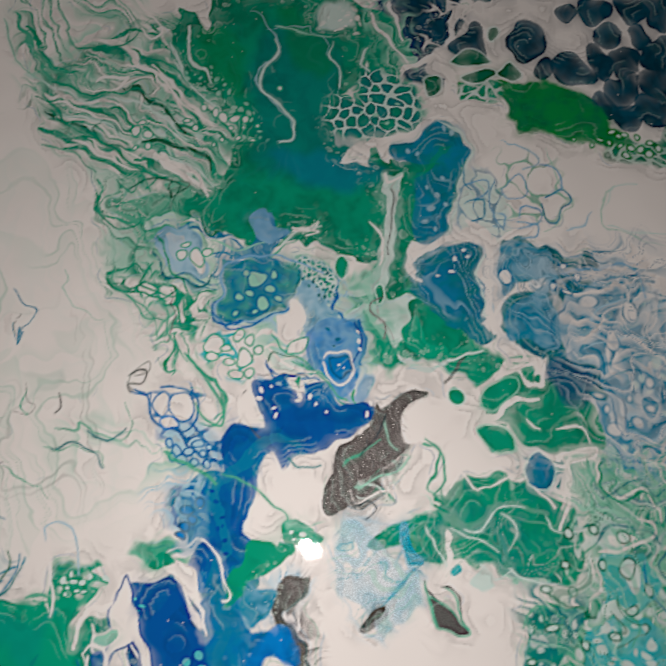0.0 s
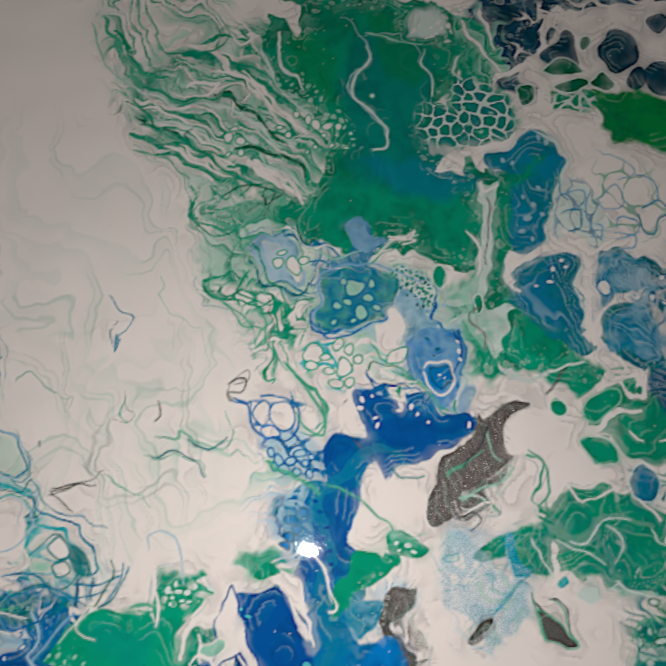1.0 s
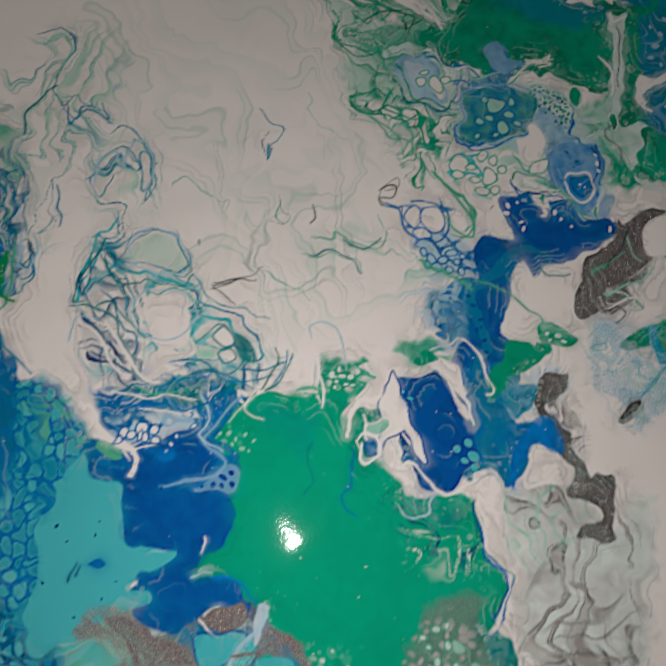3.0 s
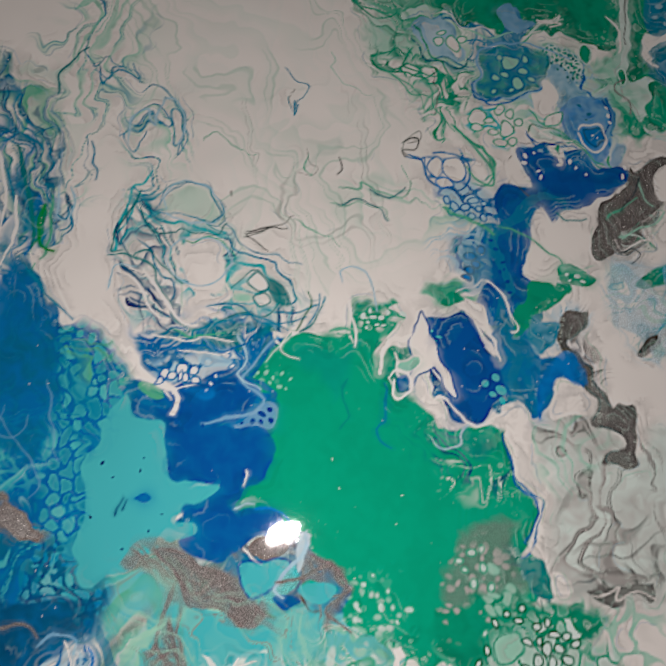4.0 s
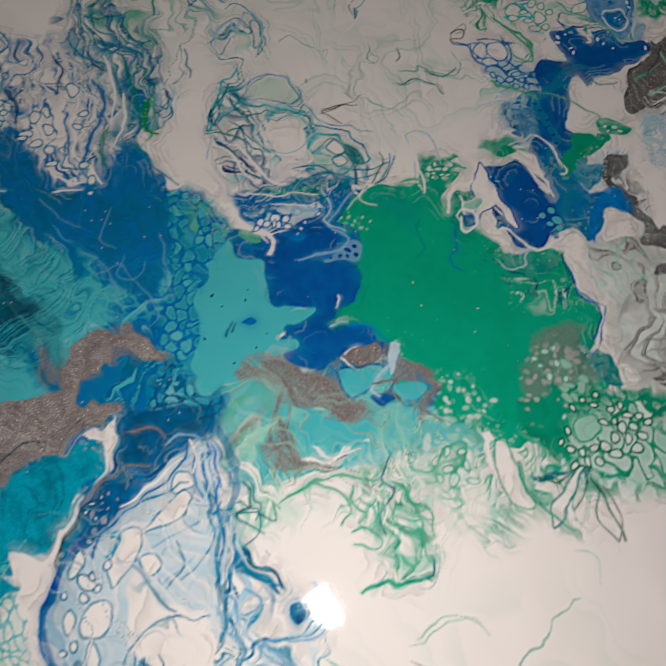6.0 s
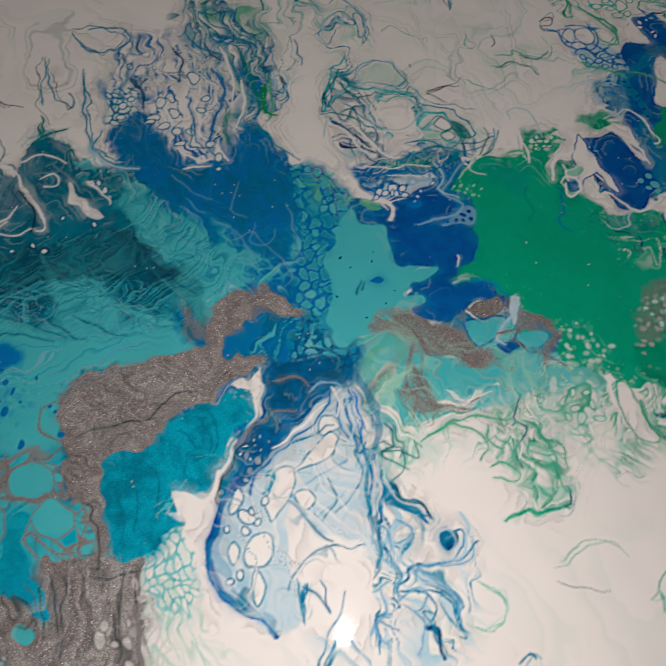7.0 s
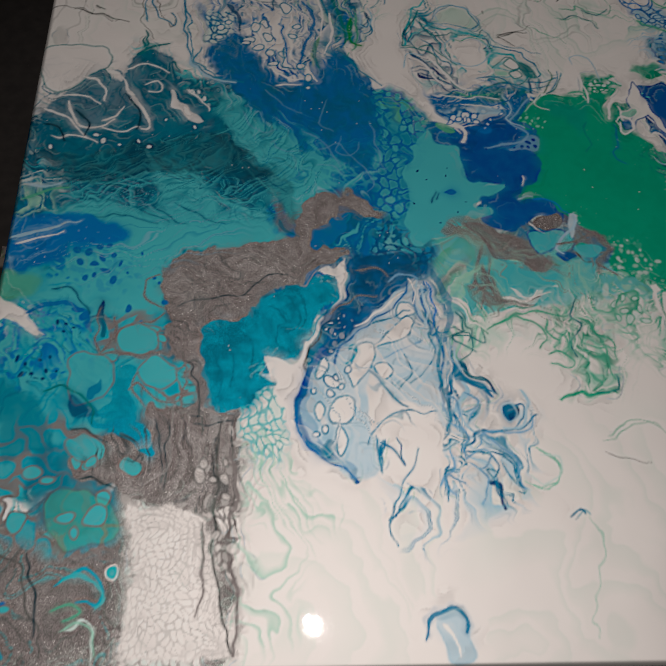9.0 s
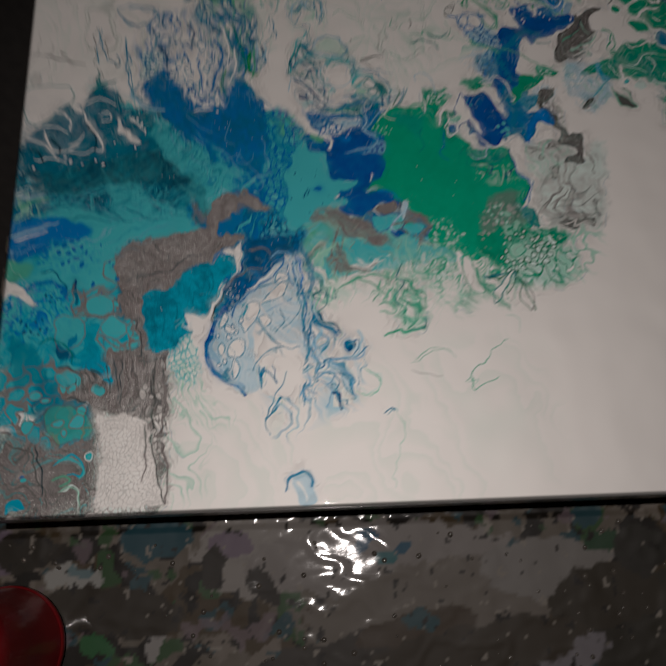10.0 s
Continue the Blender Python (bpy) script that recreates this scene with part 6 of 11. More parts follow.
cells(WHITE, [552, 613, 570, 621, 583, 611, 585, 594, 574, 587, 566, 591, 554, 602], lace=TEAL, size=14, web=0.14, seed=614, edge=0.95, feather=3, warp=1.4)
stroke(SMOKE, [528, 645, 532, 633, 534, 619, 532, 615], wide=1.2, end=0.6)
stroke(SAGE, [542, 605, 548, 597, 558, 588, 567, 578, 571, 568, 565, 563], wide=2.2, end=1)
# the sage marbling beside the white tree
swirl(PALE, [783, 536, 809, 541, 853, 524, 845, 449, 791, 444, 789, 486], along=26, across=10, angle=60, amount=0.45, alpha=0.95, feather=8, seed=621, line=SEA, thread=0.7, width=0.03)
blob(TEAL, [799, 484, 812, 486, 829, 479, 830, 465, 816, 453, 799, 455, 796, 469], second=SAGE, mix=0.6, soft=2, ragged=4)
blob(TEAL, [791, 446, 809, 451, 826, 447, 839, 431, 837, 413, 789, 412, 785, 430], second=SAGE, mix=0.6, soft=2, ragged=4)
blob(PALE, [811, 477, 819, 478, 823, 472, 817, 465, 812, 468], soft=1.4)
blob(WHITE, [805, 495, 815, 497, 820, 494, 813, 491, 806, 491], soft=1.4)
blob(PALE, [796, 456, 809, 458, 812, 453, 799, 451], soft=1.2)
stroke(WHITE, [798, 541, 800, 526, 809, 517, 823, 524, 829, 514, 837, 504], wide=3, end=1.4)
stroke(GREEN, [799, 538, 802, 523, 810, 515, 824, 521, 832, 511], wide=2.2, end=1)
stroke(WHITE, [799, 486, 815, 489, 830, 494, 832, 501, 821, 505], wide=3, end=1.4)
stroke(SEA, [837, 511, 843, 497, 834, 480, 839, 463], wide=2.4, end=1.2)
stroke(WHITE, [793, 484, 791, 472, 780, 462, 777, 453, 767, 443, 763, 425], wide=3.5, end=1.6)
stroke(WHITE, [796, 479, 794, 465, 787, 455, 789, 444], wide=2.6, end=1.2)
stroke(GREEN, [763, 455, 772, 452, 787, 453, 779, 443, 766, 432], wide=4, end=2)
blob(SEA, [752, 445, 767, 452, 787, 450, 781, 439, 768, 429, 765, 411, 751, 411], second=GREEN, mix=0.7, soft=3, ragged=6)
dots(PALE, [755, 448, 787, 450, 832, 463, 837, 417, 753, 411], size=7, radius=0.36, some=0.6, alpha=0.9, seed=622)
dots(PALE, [778, 510, 796, 511, 804, 486, 788, 467, 774, 476], size=8, radius=0.34, some=0.4, alpha=0.85, seed=623)
# more of the tree: forks and thin white threads on the green
stroke(WHITE, [694, 509, 709, 504, 722, 501, 733, 510, 743, 515, 753, 512, 766, 508], wide=6, end=3)
stroke(WHITE, [722, 501, 735, 495, 745, 504, 760, 503, 773, 500], wide=3, end=1.2)
stroke(WHITE, [712, 497, 708, 482, 714, 474, 726, 473], wide=4, end=2)
stroke(WHITE, [697, 502, 694, 489, 701, 477], wide=2.6, end=1.2)
stroke(MIST, [684, 501, 682, 489, 687, 479, 690, 467], wide=5, end=2, glitter=0.4)
blob(MIST, [738, 492, 742, 497, 744, 488, 741, 480, 739, 483], second=PALE, soft=1.6, glitter=0.4)
blob(PALE, [721, 468, 726, 474, 731, 471, 737, 468, 731, 465, 723, 465], soft=1.4)
blob(TEAL, [709, 474, 713, 476, 715, 472, 711, 470], soft=1.2)
dots(MINT, [744, 490, 770, 493, 776, 471, 756, 462, 741, 471], size=6, radius=0.3, some=0.5, alpha=0.8, seed=624)
# mottled silver with mint folds
swirl(PALE, [643, 531, 669, 547, 682, 542, 681, 524, 663, 511, 640, 513], along=24, across=7, angle=-45, amount=0.32, alpha=0.9, feather=5, seed=625, line=GREEN, thread=0.4, width=0.03)
swirl(SMOKE, [658, 571, 695, 581, 682, 560, 682, 534, 663, 519, 638, 511, 637, 531], along=18, across=5, angle=-50, amount=0.4, alpha=0.75, feather=3, seed=626, glitter=1)
stroke(WHITE, [632, 513, 643, 506, 656, 508, 666, 516, 674, 526], wide=1.2, end=0.6)
stroke(PALE, [648, 523, 658, 526, 666, 522, 661, 517, 652, 517], wide=2, end=1)
# the fan once more: haze, white cells, dark rim
blob(HAZE, [225, 189, 234, 204, 255, 221, 279, 244, 301, 263, 312, 268, 317, 248, 325, 225, 327, 204, 324, 171, 300, 164, 282, 153, 277, 137, 274, 123, 262, 122, 250, 129, 234, 137, 226, 159], second=WHITE, mix=0.8, soft=3, ragged=3)
swirl(HAZE, [229, 199, 260, 226, 307, 263, 317, 248, 325, 214, 323, 173, 284, 163, 269, 137, 244, 136, 228, 166], along=46, across=9, angle=-55, amount=0.5, alpha=0.8, feather=8, seed=701, line=STEEL, thread=0.6, width=0.02)
swirl(STEEL, [247, 230, 268, 251, 296, 269, 315, 277, 312, 257, 290, 241, 263, 226, 247, 211, 232, 201], along=60, across=8, angle=-42, amount=0.5, alpha=0.9, feather=6, seed=702, line=WHITE, thread=0.6, width=0.03)
blob(WHITE, [282, 217, 290, 230, 304, 237, 310, 238, 310, 230, 301, 223, 287, 217, 276, 209], soft=1.4)
blob(WHITE, [275, 236, 290, 248, 308, 253, 312, 248, 298, 243, 285, 236, 275, 231], soft=1.4)
blob(WHITE, [284, 196, 290, 199, 300, 200, 301, 195, 295, 191, 287, 192], soft=1.4)
blob(WHITE, [274, 194, 282, 192, 290, 183, 302, 172, 320, 171, 323, 167, 305, 168, 289, 165, 277, 161, 274, 178], soft=1.4)
blob(WHITE, [295, 177, 300, 184, 313, 189, 323, 181, 323, 172, 310, 173, 300, 173], soft=1.4)
blob(WHITE, [282, 146, 289, 160, 305, 164, 323, 163, 324, 139, 321, 114, 299, 115, 282, 116, 281, 134], soft=1.6)
stroke(STEEL, [312, 248, 309, 234, 301, 224, 284, 219, 274, 207, 269, 194], wide=1.6, end=0.8)
stroke(STEEL, [274, 195, 280, 192, 286, 184, 295, 173, 307, 169], wide=2.2, end=1)
stroke(STEEL, [284, 193, 292, 189, 295, 183, 303, 189, 311, 199], wide=1.4, end=0.8)
stroke(STEEL, [278, 142, 282, 153, 292, 164, 305, 166, 310, 163], wide=2, end=1)
stroke(SLATE, [279, 149, 284, 151, 291, 146, 294, 136, 297, 128], wide=2.2, end=1)
stroke(SLATE, [277, 144, 279, 132, 280, 122], wide=2.4, end=1)
stroke(ROYAL, [325, 225, 327, 209, 324, 193, 326, 178, 323, 166], wide=2, end=1)
stroke(ROYAL, [317, 271, 319, 248, 322, 225, 328, 231], wide=3, end=1.4)
stroke(MIST, [312, 268, 312, 248, 318, 231, 322, 212, 319, 194, 310, 181], wide=4, end=2)
blob(ROYAL, [223, 176, 226, 189, 236, 201, 237, 193, 232, 176, 232, 161, 237, 146, 247, 139, 260, 129, 262, 124, 263, 113, 258, 124, 250, 127, 236, 136, 226, 152], second=STEEL, mix=0.7, soft=1.6)
blob(HAZE, [233, 176, 242, 198, 255, 213, 266, 220, 258, 202, 253, 185, 248, 170, 259, 172, 261, 159, 259, 138, 249, 134, 239, 144, 235, 158], second=STEEL, mix=0.45, soft=2)
blob(WHITE, [236, 166, 239, 171, 241, 167, 240, 160, 237, 162], soft=1)
blob(WHITE, [247, 163, 250, 171, 257, 175, 261, 169, 258, 159, 251, 155], soft=1)
blob(WHITE, [243, 178, 249, 182, 253, 178, 247, 175], soft=1)
blob(WHITE, [245, 188, 250, 191, 251, 185, 247, 182], soft=1)
blob(HAZE, [236, 188, 239, 197, 242, 198, 240, 185, 238, 180], soft=1)
blob(WHITE, [251, 141, 255, 151, 260, 152, 258, 143, 253, 136], soft=1)
blob(WHITE, [235, 151, 238, 155, 240, 152, 238, 146], soft=1)
blob(LAGOON, [254, 197, 259, 210, 265, 211, 262, 202, 257, 197], second=TEAL, mix=0.6, soft=1)
blob(ROYAL, [242, 138, 246, 142, 249, 137, 247, 133], soft=1.2)
blob(NAVY, [226, 179, 228, 185, 230, 181, 228, 173], soft=1)
dots(WHITE, [233, 228, 247, 238, 252, 229, 242, 216, 234, 206], size=7, radius=0.36, some=0.6, seed=703)
blob(STEEL, [229, 199, 232, 220, 240, 230, 247, 235, 252, 227, 242, 216, 237, 204, 232, 195], second=LAGOON, mix=0.6, soft=1.6)
stroke(SMOKE, [237, 230, 233, 214, 228, 196, 235, 197, 245, 206], wide=1.6, end=0.8)
blob(SLATE, [336, 197, 342, 194, 352, 185, 361, 177, 357, 177, 347, 184, 338, 190], soft=2)
blob(INK, [369, 168, 373, 170, 376, 165, 374, 159, 370, 159], second=ROYAL, soft=1.6)
stroke(STEEL, [366, 166, 371, 170, 376, 169], wide=2.5, end=1)
swirl(HAZE, [327, 220, 343, 203, 347, 177, 351, 159, 340, 148, 328, 156, 326, 183], along=30, across=9, angle=70, amount=0.6, alpha=0.8, feather=8, seed=704, line=STEEL, thread=0.4, width=0.02)
swirl(HAZE, [345, 152, 366, 156, 381, 150, 374, 136, 357, 132, 347, 138], along=40, across=10, angle=10, amount=0.6, alpha=0.8, feather=8, seed=705, line=STEEL, thread=0.4, width=0.02)
stroke(STEEL, [352, 135, 364, 134, 372, 122, 374, 106], wide=2, end=0.8)
stroke(STEEL, [335, 153, 337, 138, 338, 127], wide=1.4, end=0.8)
# folds of silver and mint beside the pool
blob(TEAL, [328, 308, 353, 307, 378, 295, 403, 285, 428, 287, 448, 289, 447, 265, 427, 252, 408, 248, 374, 251, 350, 249, 338, 254, 349, 272, 358, 288, 343, 298], second=MINT, mix=0.4, soft=3, ragged=4, alpha=0.5)
swirl(SILVER, [323, 318, 352, 322, 377, 322, 403, 304, 418, 289, 408, 278, 388, 278, 373, 295, 353, 305], along=60, across=13, angle=40, amount=0.62, alpha=0.95, feather=5, seed=711, glitter=0.8, line=TEAL, thread=0.5)
swirl(SILVER, [354, 267, 366, 283, 373, 288, 374, 267, 379, 253, 398, 250, 379, 248, 362, 251], along=40, across=10, angle=60, amount=0.65, alpha=0.95, feather=4, seed=712, glitter=0.9, line=MINT, thread=0.5)
blob(SILVER, [388, 307, 403, 299, 408, 290, 418, 287, 413, 278, 398, 276, 391, 278, 398, 287, 395, 297], second=BRONZE, soft=3, ragged=6, glitter=1, alpha=0.9)
blob(MINT, [388, 290, 392, 299, 395, 295, 397, 283, 393, 280], second=TEAL, mix=0.5, soft=2)
blob(TEAL, [374, 290, 383, 285, 396, 273, 403, 269, 403, 259, 393, 253, 381, 255, 374, 265], second=MINT, mix=0.5, soft=2.5, ragged=4)
stroke(PALE, [378, 256, 389, 251, 403, 255, 410, 261, 418, 264], wide=5, end=2)
blob(MINT, [337, 256, 342, 265, 352, 272, 359, 279, 357, 270, 350, 263, 348, 254, 341, 250], second=TEAL, mix=0.6, soft=1.8)
stroke(PALE, [336, 254, 340, 263, 351, 271], wide=3, end=1.4)
stroke(WHITE, [337, 251, 350, 248, 353, 240, 363, 232], wide=4, end=2)
swirl(SILVER, [332, 272, 349, 284, 358, 291, 354, 279, 342, 270, 330, 263], along=40, across=8, angle=-35, amount=0.65, alpha=0.9, feather=4, seed=713, glitter=0.5)
blob(WHITE, [367, 240, 384, 244, 403, 243, 408, 234, 399, 221, 361, 222], second=PALE, soft=3, ragged=3)
blob(PALE, [409, 325, 418, 328, 428, 330, 432, 321, 434, 316, 423, 316, 413, 319], second=BRONZE, mix=0.5, soft=1.6, ragged=4, glitter=0.9)
stroke(WHITE, [408, 321, 410, 315, 418, 313], wide=2, end=1)
blob(TEAL, [405, 309, 418, 312, 433, 311, 438, 306, 433, 296, 420, 294, 407, 295], second=MINT, mix=0.5, soft=1.6, ragged=3, glitter=0.6)
blob(POOL, [440, 300, 453, 302, 461, 298, 458, 293, 445, 294], second=TEAL, mix=0.6, soft=1.6)
stroke(SILVER, [446, 314, 461, 312, 463, 303, 466, 296, 460, 291, 453, 289, 455, 282, 451, 272], wide=3, end=1.4, glitter=1)
stroke(SMOKE, [440, 294, 445, 287, 453, 284], wide=2, end=1)
blob(MIST, [441, 328, 445, 328, 444, 313, 441, 308, 437, 306, 439, 316], second=WHITE, soft=1)
# cells along the lower edge of the green
blob(GREEN, [523, 287, 562, 296, 582, 289, 620, 281, 603, 267, 571, 258, 545, 245, 528, 250, 519, 268], second=FIR, mix=0.4, soft=5, ragged=8)
cells(PALE, [544, 259, 563, 277, 584, 286, 610, 283, 618, 269, 602, 262, 570, 244, 548, 245], lace=GREEN, size=7, web=0.22, seed=721, edge=0.95, feather=6, some=0.8, second=SAGE, angle=60, stretch=1.6, warp=1.4)
cells(PALE, [555, 268, 570, 270, 597, 265, 623, 266, 627, 243, 613, 230, 583, 228, 552, 236, 548, 254], lace=GREEN, size=11, web=0.13, seed=722, edge=0.95, feather=5, some=0.9, second=MINT, angle=60, stretch=1.4, warp=1.4)
blob(MINT, [552, 256, 557, 267, 564, 271, 567, 263, 561, 255], second=SAGE, soft=1.2)
dots(GREY, [525, 317, 551, 319, 554, 294, 547, 268, 527, 271, 521, 292], size=6, radius=0.34, some=0.5, alpha=0.9, seed=723)
dots(MINT, [548, 316, 565, 304, 571, 284, 547, 273], size=8, radius=0.36, some=0.5, alpha=0.8, seed=724)
dots(PALE, [471, 310, 491, 307, 495, 281, 477, 269, 468, 284], size=7, radius=0.36, some=0.6, alpha=0.8, seed=725)
stroke(WHITE, [497, 267, 494, 257, 498, 241, 495, 230], wide=5, end=2)
blob(WHITE, [501, 255, 508, 259, 510, 250, 515, 234, 500, 230], soft=1.6)
blob(PALE, [524, 245, 527, 246, 527, 236, 524, 235], soft=1.4)
stroke(SEA, [520, 236, 534, 235, 547, 241, 555, 242, 559, 231], wide=5, end=2)
# dark curl in the pale grey
blob(SMOKE, [605, 292, 619, 298, 635, 299, 648, 302, 647, 292, 634, 293, 625, 286, 615, 288], second=GREY, mix=0.5, soft=2, ragged=3)
stroke(WHITE, [608, 291, 621, 294, 629, 298, 626, 290, 637, 294, 650, 295], wide=1.6, end=0.8)
swirl(SMOKE, [602, 351, 624, 356, 653, 335, 648, 300, 616, 298, 604, 320], along=60, across=12, angle=-30, amount=0.3, alpha=0.6, feather=8, seed=726, line=GREY, thread=0.8, width=0.02)
stroke(ROYAL, [566, 368, 581, 354, 587, 349, 584, 333, 575, 318, 570, 316], wide=2.4, end=1.2)
stroke(WHITE, [569, 369, 583, 355, 588, 348, 585, 331, 577, 320], wide=4, end=2)
blob(SEA, [569, 314, 580, 316, 588, 309, 589, 298, 585, 294, 575, 301], second=SAGE, soft=2)
# feathered strands in the blue and teal
swirl(DEEP, [0, 430, 49, 460, 103, 417, 154, 377, 181, 342, 136, 350, 85, 362, 19, 382], along=60, across=6, angle=30, amount=0.45, alpha=0.7, feather=10, seed=801, line=TEAL, thread=0.5)
swirl(LAGOON, [13, 382, 85, 366, 155, 350, 193, 328, 163, 314, 100, 329, 25, 344], along=60, across=6, angle=35, amount=0.5, alpha=0.6, feather=10, seed=802, line=MIST, thread=0.4)
swirl(TEAL, [157, 459, 205, 437, 245, 404, 263, 356, 231, 342, 199, 365, 166, 413], along=60, across=6, angle=55, amount=0.5, alpha=0.75, feather=10, seed=803, line=MIST, thread=0.5)
swirl(ROYAL, [150, 486, 205, 499, 246, 454, 279, 416, 283, 364, 251, 380, 212, 429], along=50, across=6, angle=60, amount=0.45, alpha=0.75, feather=10, seed=804, line=MIST, thread=0.4)
swirl(WHITE, [1, 464, 36, 486, 88, 473, 125, 429, 106, 421, 65, 434, 19, 430], along=40, across=6, angle=40, amount=0.5, alpha=0.9, feather=8, seed=805, line=DEEP, thread=0.8)
swirl(WHITE, [142, 577, 205, 587, 248, 537, 247, 476, 205, 463, 171, 477, 152, 523], along=50, across=6, angle=70, amount=0.42, alpha=0.9, feather=8, seed=806, line=ROYAL, thread=0.8)
swirl(SMOKE, [125, 286, 163, 296, 206, 306, 249, 291, 206, 272, 171, 253, 136, 247], along=40, across=6, angle=-20, amount=0.4, alpha=0.6, feather=6, seed=807, glitter=0.9, line=GREY, thread=0.5)
swirl(TURQ, [21, 242, 78, 248, 121, 216, 122, 169, 87, 159, 33, 166], along=40, across=8, angle=50, amount=0.5, alpha=0.7, feather=8, seed=808, line=LAGOON, thread=0.6)
blob(LAGOON, [43, 133, 68, 143, 96, 121, 102, 96, 83, 82, 55, 88], second=TURQ, mix=0.7, soft=4, ragged=8, alpha=0.7)
cells(TEAL, [160, 168, 201, 221, 230, 245, 241, 226, 206, 196, 185, 162], lace=LAGOON, size=7, web=0.16, seed=809, edge=0.6, feather=8, some=0.7, second=TURQ)
swirl(SMOKE, [114, 164, 174, 168, 180, 135, 170, 114, 125, 126], along=40, across=7, angle=70, amount=0.4, alpha=0.6, feather=6, seed=810, glitter=0.9, line=GREY, thread=0.6)
# last strands of the fan
swirl(WHITE, [243, 185, 258, 218, 285, 244, 312, 263, 320, 237, 324, 204, 306, 200, 279, 206, 266, 181, 259, 172], along=60, across=7, angle=-60, amount=0.5, alpha=0.7, feather=6, seed=901, line=STEEL, thread=0.7, width=0.02)
swirl(STEEL, [312, 268, 323, 248, 330, 220, 326, 178, 318, 186, 317, 220], along=60, across=5, angle=-75, amount=0.35, alpha=0.6, feather=5, seed=902, line=WHITE, thread=0.6, width=0.02)
swirl(GREY, [132, 293, 188, 302, 245, 296, 240, 275, 191, 261, 137, 255], along=44, across=6, angle=-20, amount=0.4, alpha=0.6, feather=6, seed=903, glitter=0.8)


def rim_threads():
    """Fine threads that run along the borders of the pigments, light in the dark paint and dark in the light."""
    grey = COLOUR[..., :3] @ np.array([0.3, 0.5, 0.2], np.float32)
    wide = grey.copy()
    for reach in (1, 2, 3, 3):
        for ax in (0, 1):
            wide = (np.roll(wide, reach, ax) + np.roll(wide, -reach, ax) + wide) / 3
    gy, gx = np.gradient(wide)
    steep = np.hypot(gx, gy) + 1e-4
    base = COLOUR[..., :3].copy()
    for level, tone, seed in ((0.10, WHITE, 5), (0.2, PALE, 6), (0.36, SEA, 7), (0.5, MIST, 8), (0.66, SAGE, 9), (0.74, SLATE, 10)):
        shift = level + 0.10 * (value_noise(U / 14, V / 14, seed + 300) - 0.5)
        away = np.abs(wide - shift) / steep
        some = step(0.5, 0.62, value_noise(U / 22, V / 22, seed + 320))
        cover = 0.35 * some * step(1.1, 0.4, away) * step(0.004, 0.014, steep)
        c = COLOUR[..., :3]
        c += cover[..., None] * (0.7 * tone + 0.3 * base - c)


def sampled(field, x, y):
    """A field of the grid at places in millimetres."""
    x, y = np.clip(x / STEP, 0, COUNT - 1.001), np.clip(y / STEP, 0, COUNT - 1.001)
    i, j = x.astype(np.int32), y.astype(np.int32)
    fx, fy = (x - i), (y - j)
    if field.ndim == 3:
        fx, fy = fx[..., None], fy[..., None]
    return (field[j, i] * (1 - fx) + field[j, i + 1] * fx) * (1 - fy) + (field[j + 1, i] * (1 - fx) + field[j + 1, i + 1] * fx) * fy


def drag():
    """Lets the whole sheet of paint flow by some millimetres in eddies, as it did on the tilted canvas."""
    global COLOUR
    stream = 110 * value_noise(U / 44, V / 44, 403) + 22 * value_noise(U / 19, V / 19, 404)
    stream += 7 * step(0.5, 0.66, value_noise(U / 38, V / 38, 405)) * value_noise(U / 9, V / 9, 406)
    gy, gx = np.gradient(stream.astype(np.float32), STEP)
    x, y = U.copy(), V.copy()
    for _ in range(8):
        x, y = x + 0.125 * sampled(gy, x, y), y - 0.125 * sampled(gx, x, y)
    COLOUR = sampled(COLOUR, x, y).astype(np.float32)


drag()
rim_threads()


def blurred(field, times=3):
    """A field softened over about a centimetre."""
    small = field[::4, ::4].copy()
    for reach in (1, 1, 2, 2)[: times + 1]:
        for ax in (0, 1):
            small = (np.roll(small, reach, ax) + np.roll(small, -reach, ax) + small) / 3
    k = np.minimum(np.arange(COUNT) / 4, len(small) - 1.001)
    i = k.astype(int)
    f = (k - i).astype(np.float32)
    f = f * f * (3 - 2 * f)
    rest = (1,) * (field.ndim - 1)
    rows = small[i] * (1 - f).reshape(-1, *rest) + small[i + 1] * f.reshape(-1, *rest)
    g = f.reshape(1, -1, *rest[1:])
    return rows[:, i] * (1 - g) + rows[:, i + 1] * g


def isolines(scale, fold, count, seed, wide):
    """Cover of thin lines of even width along the levels of a folded noise."""
    a, b = U / scale, V / scale
    a, b = a + fold * (value_noise(a, b, seed) - 0.5), b + fold * (value_noise(a + 7, b, seed + 1) - 0.5)
    a, b = a + 0.5 * fold * (value_noise(a * 2, b * 2, seed + 2) - 0.5), b + 0.5 * fold * (value_noise(a * 2 + 5, b * 2, seed + 3) - 0.5)
    f = count * value_noise(a, b, seed + 4)
    gy, gx = np.gradient(f, STEP)
    off = np.abs(f - np.round(f)) / (np.hypot(gx, gy) + 0.02)
    return step(wide, 0.35 * wide, off)


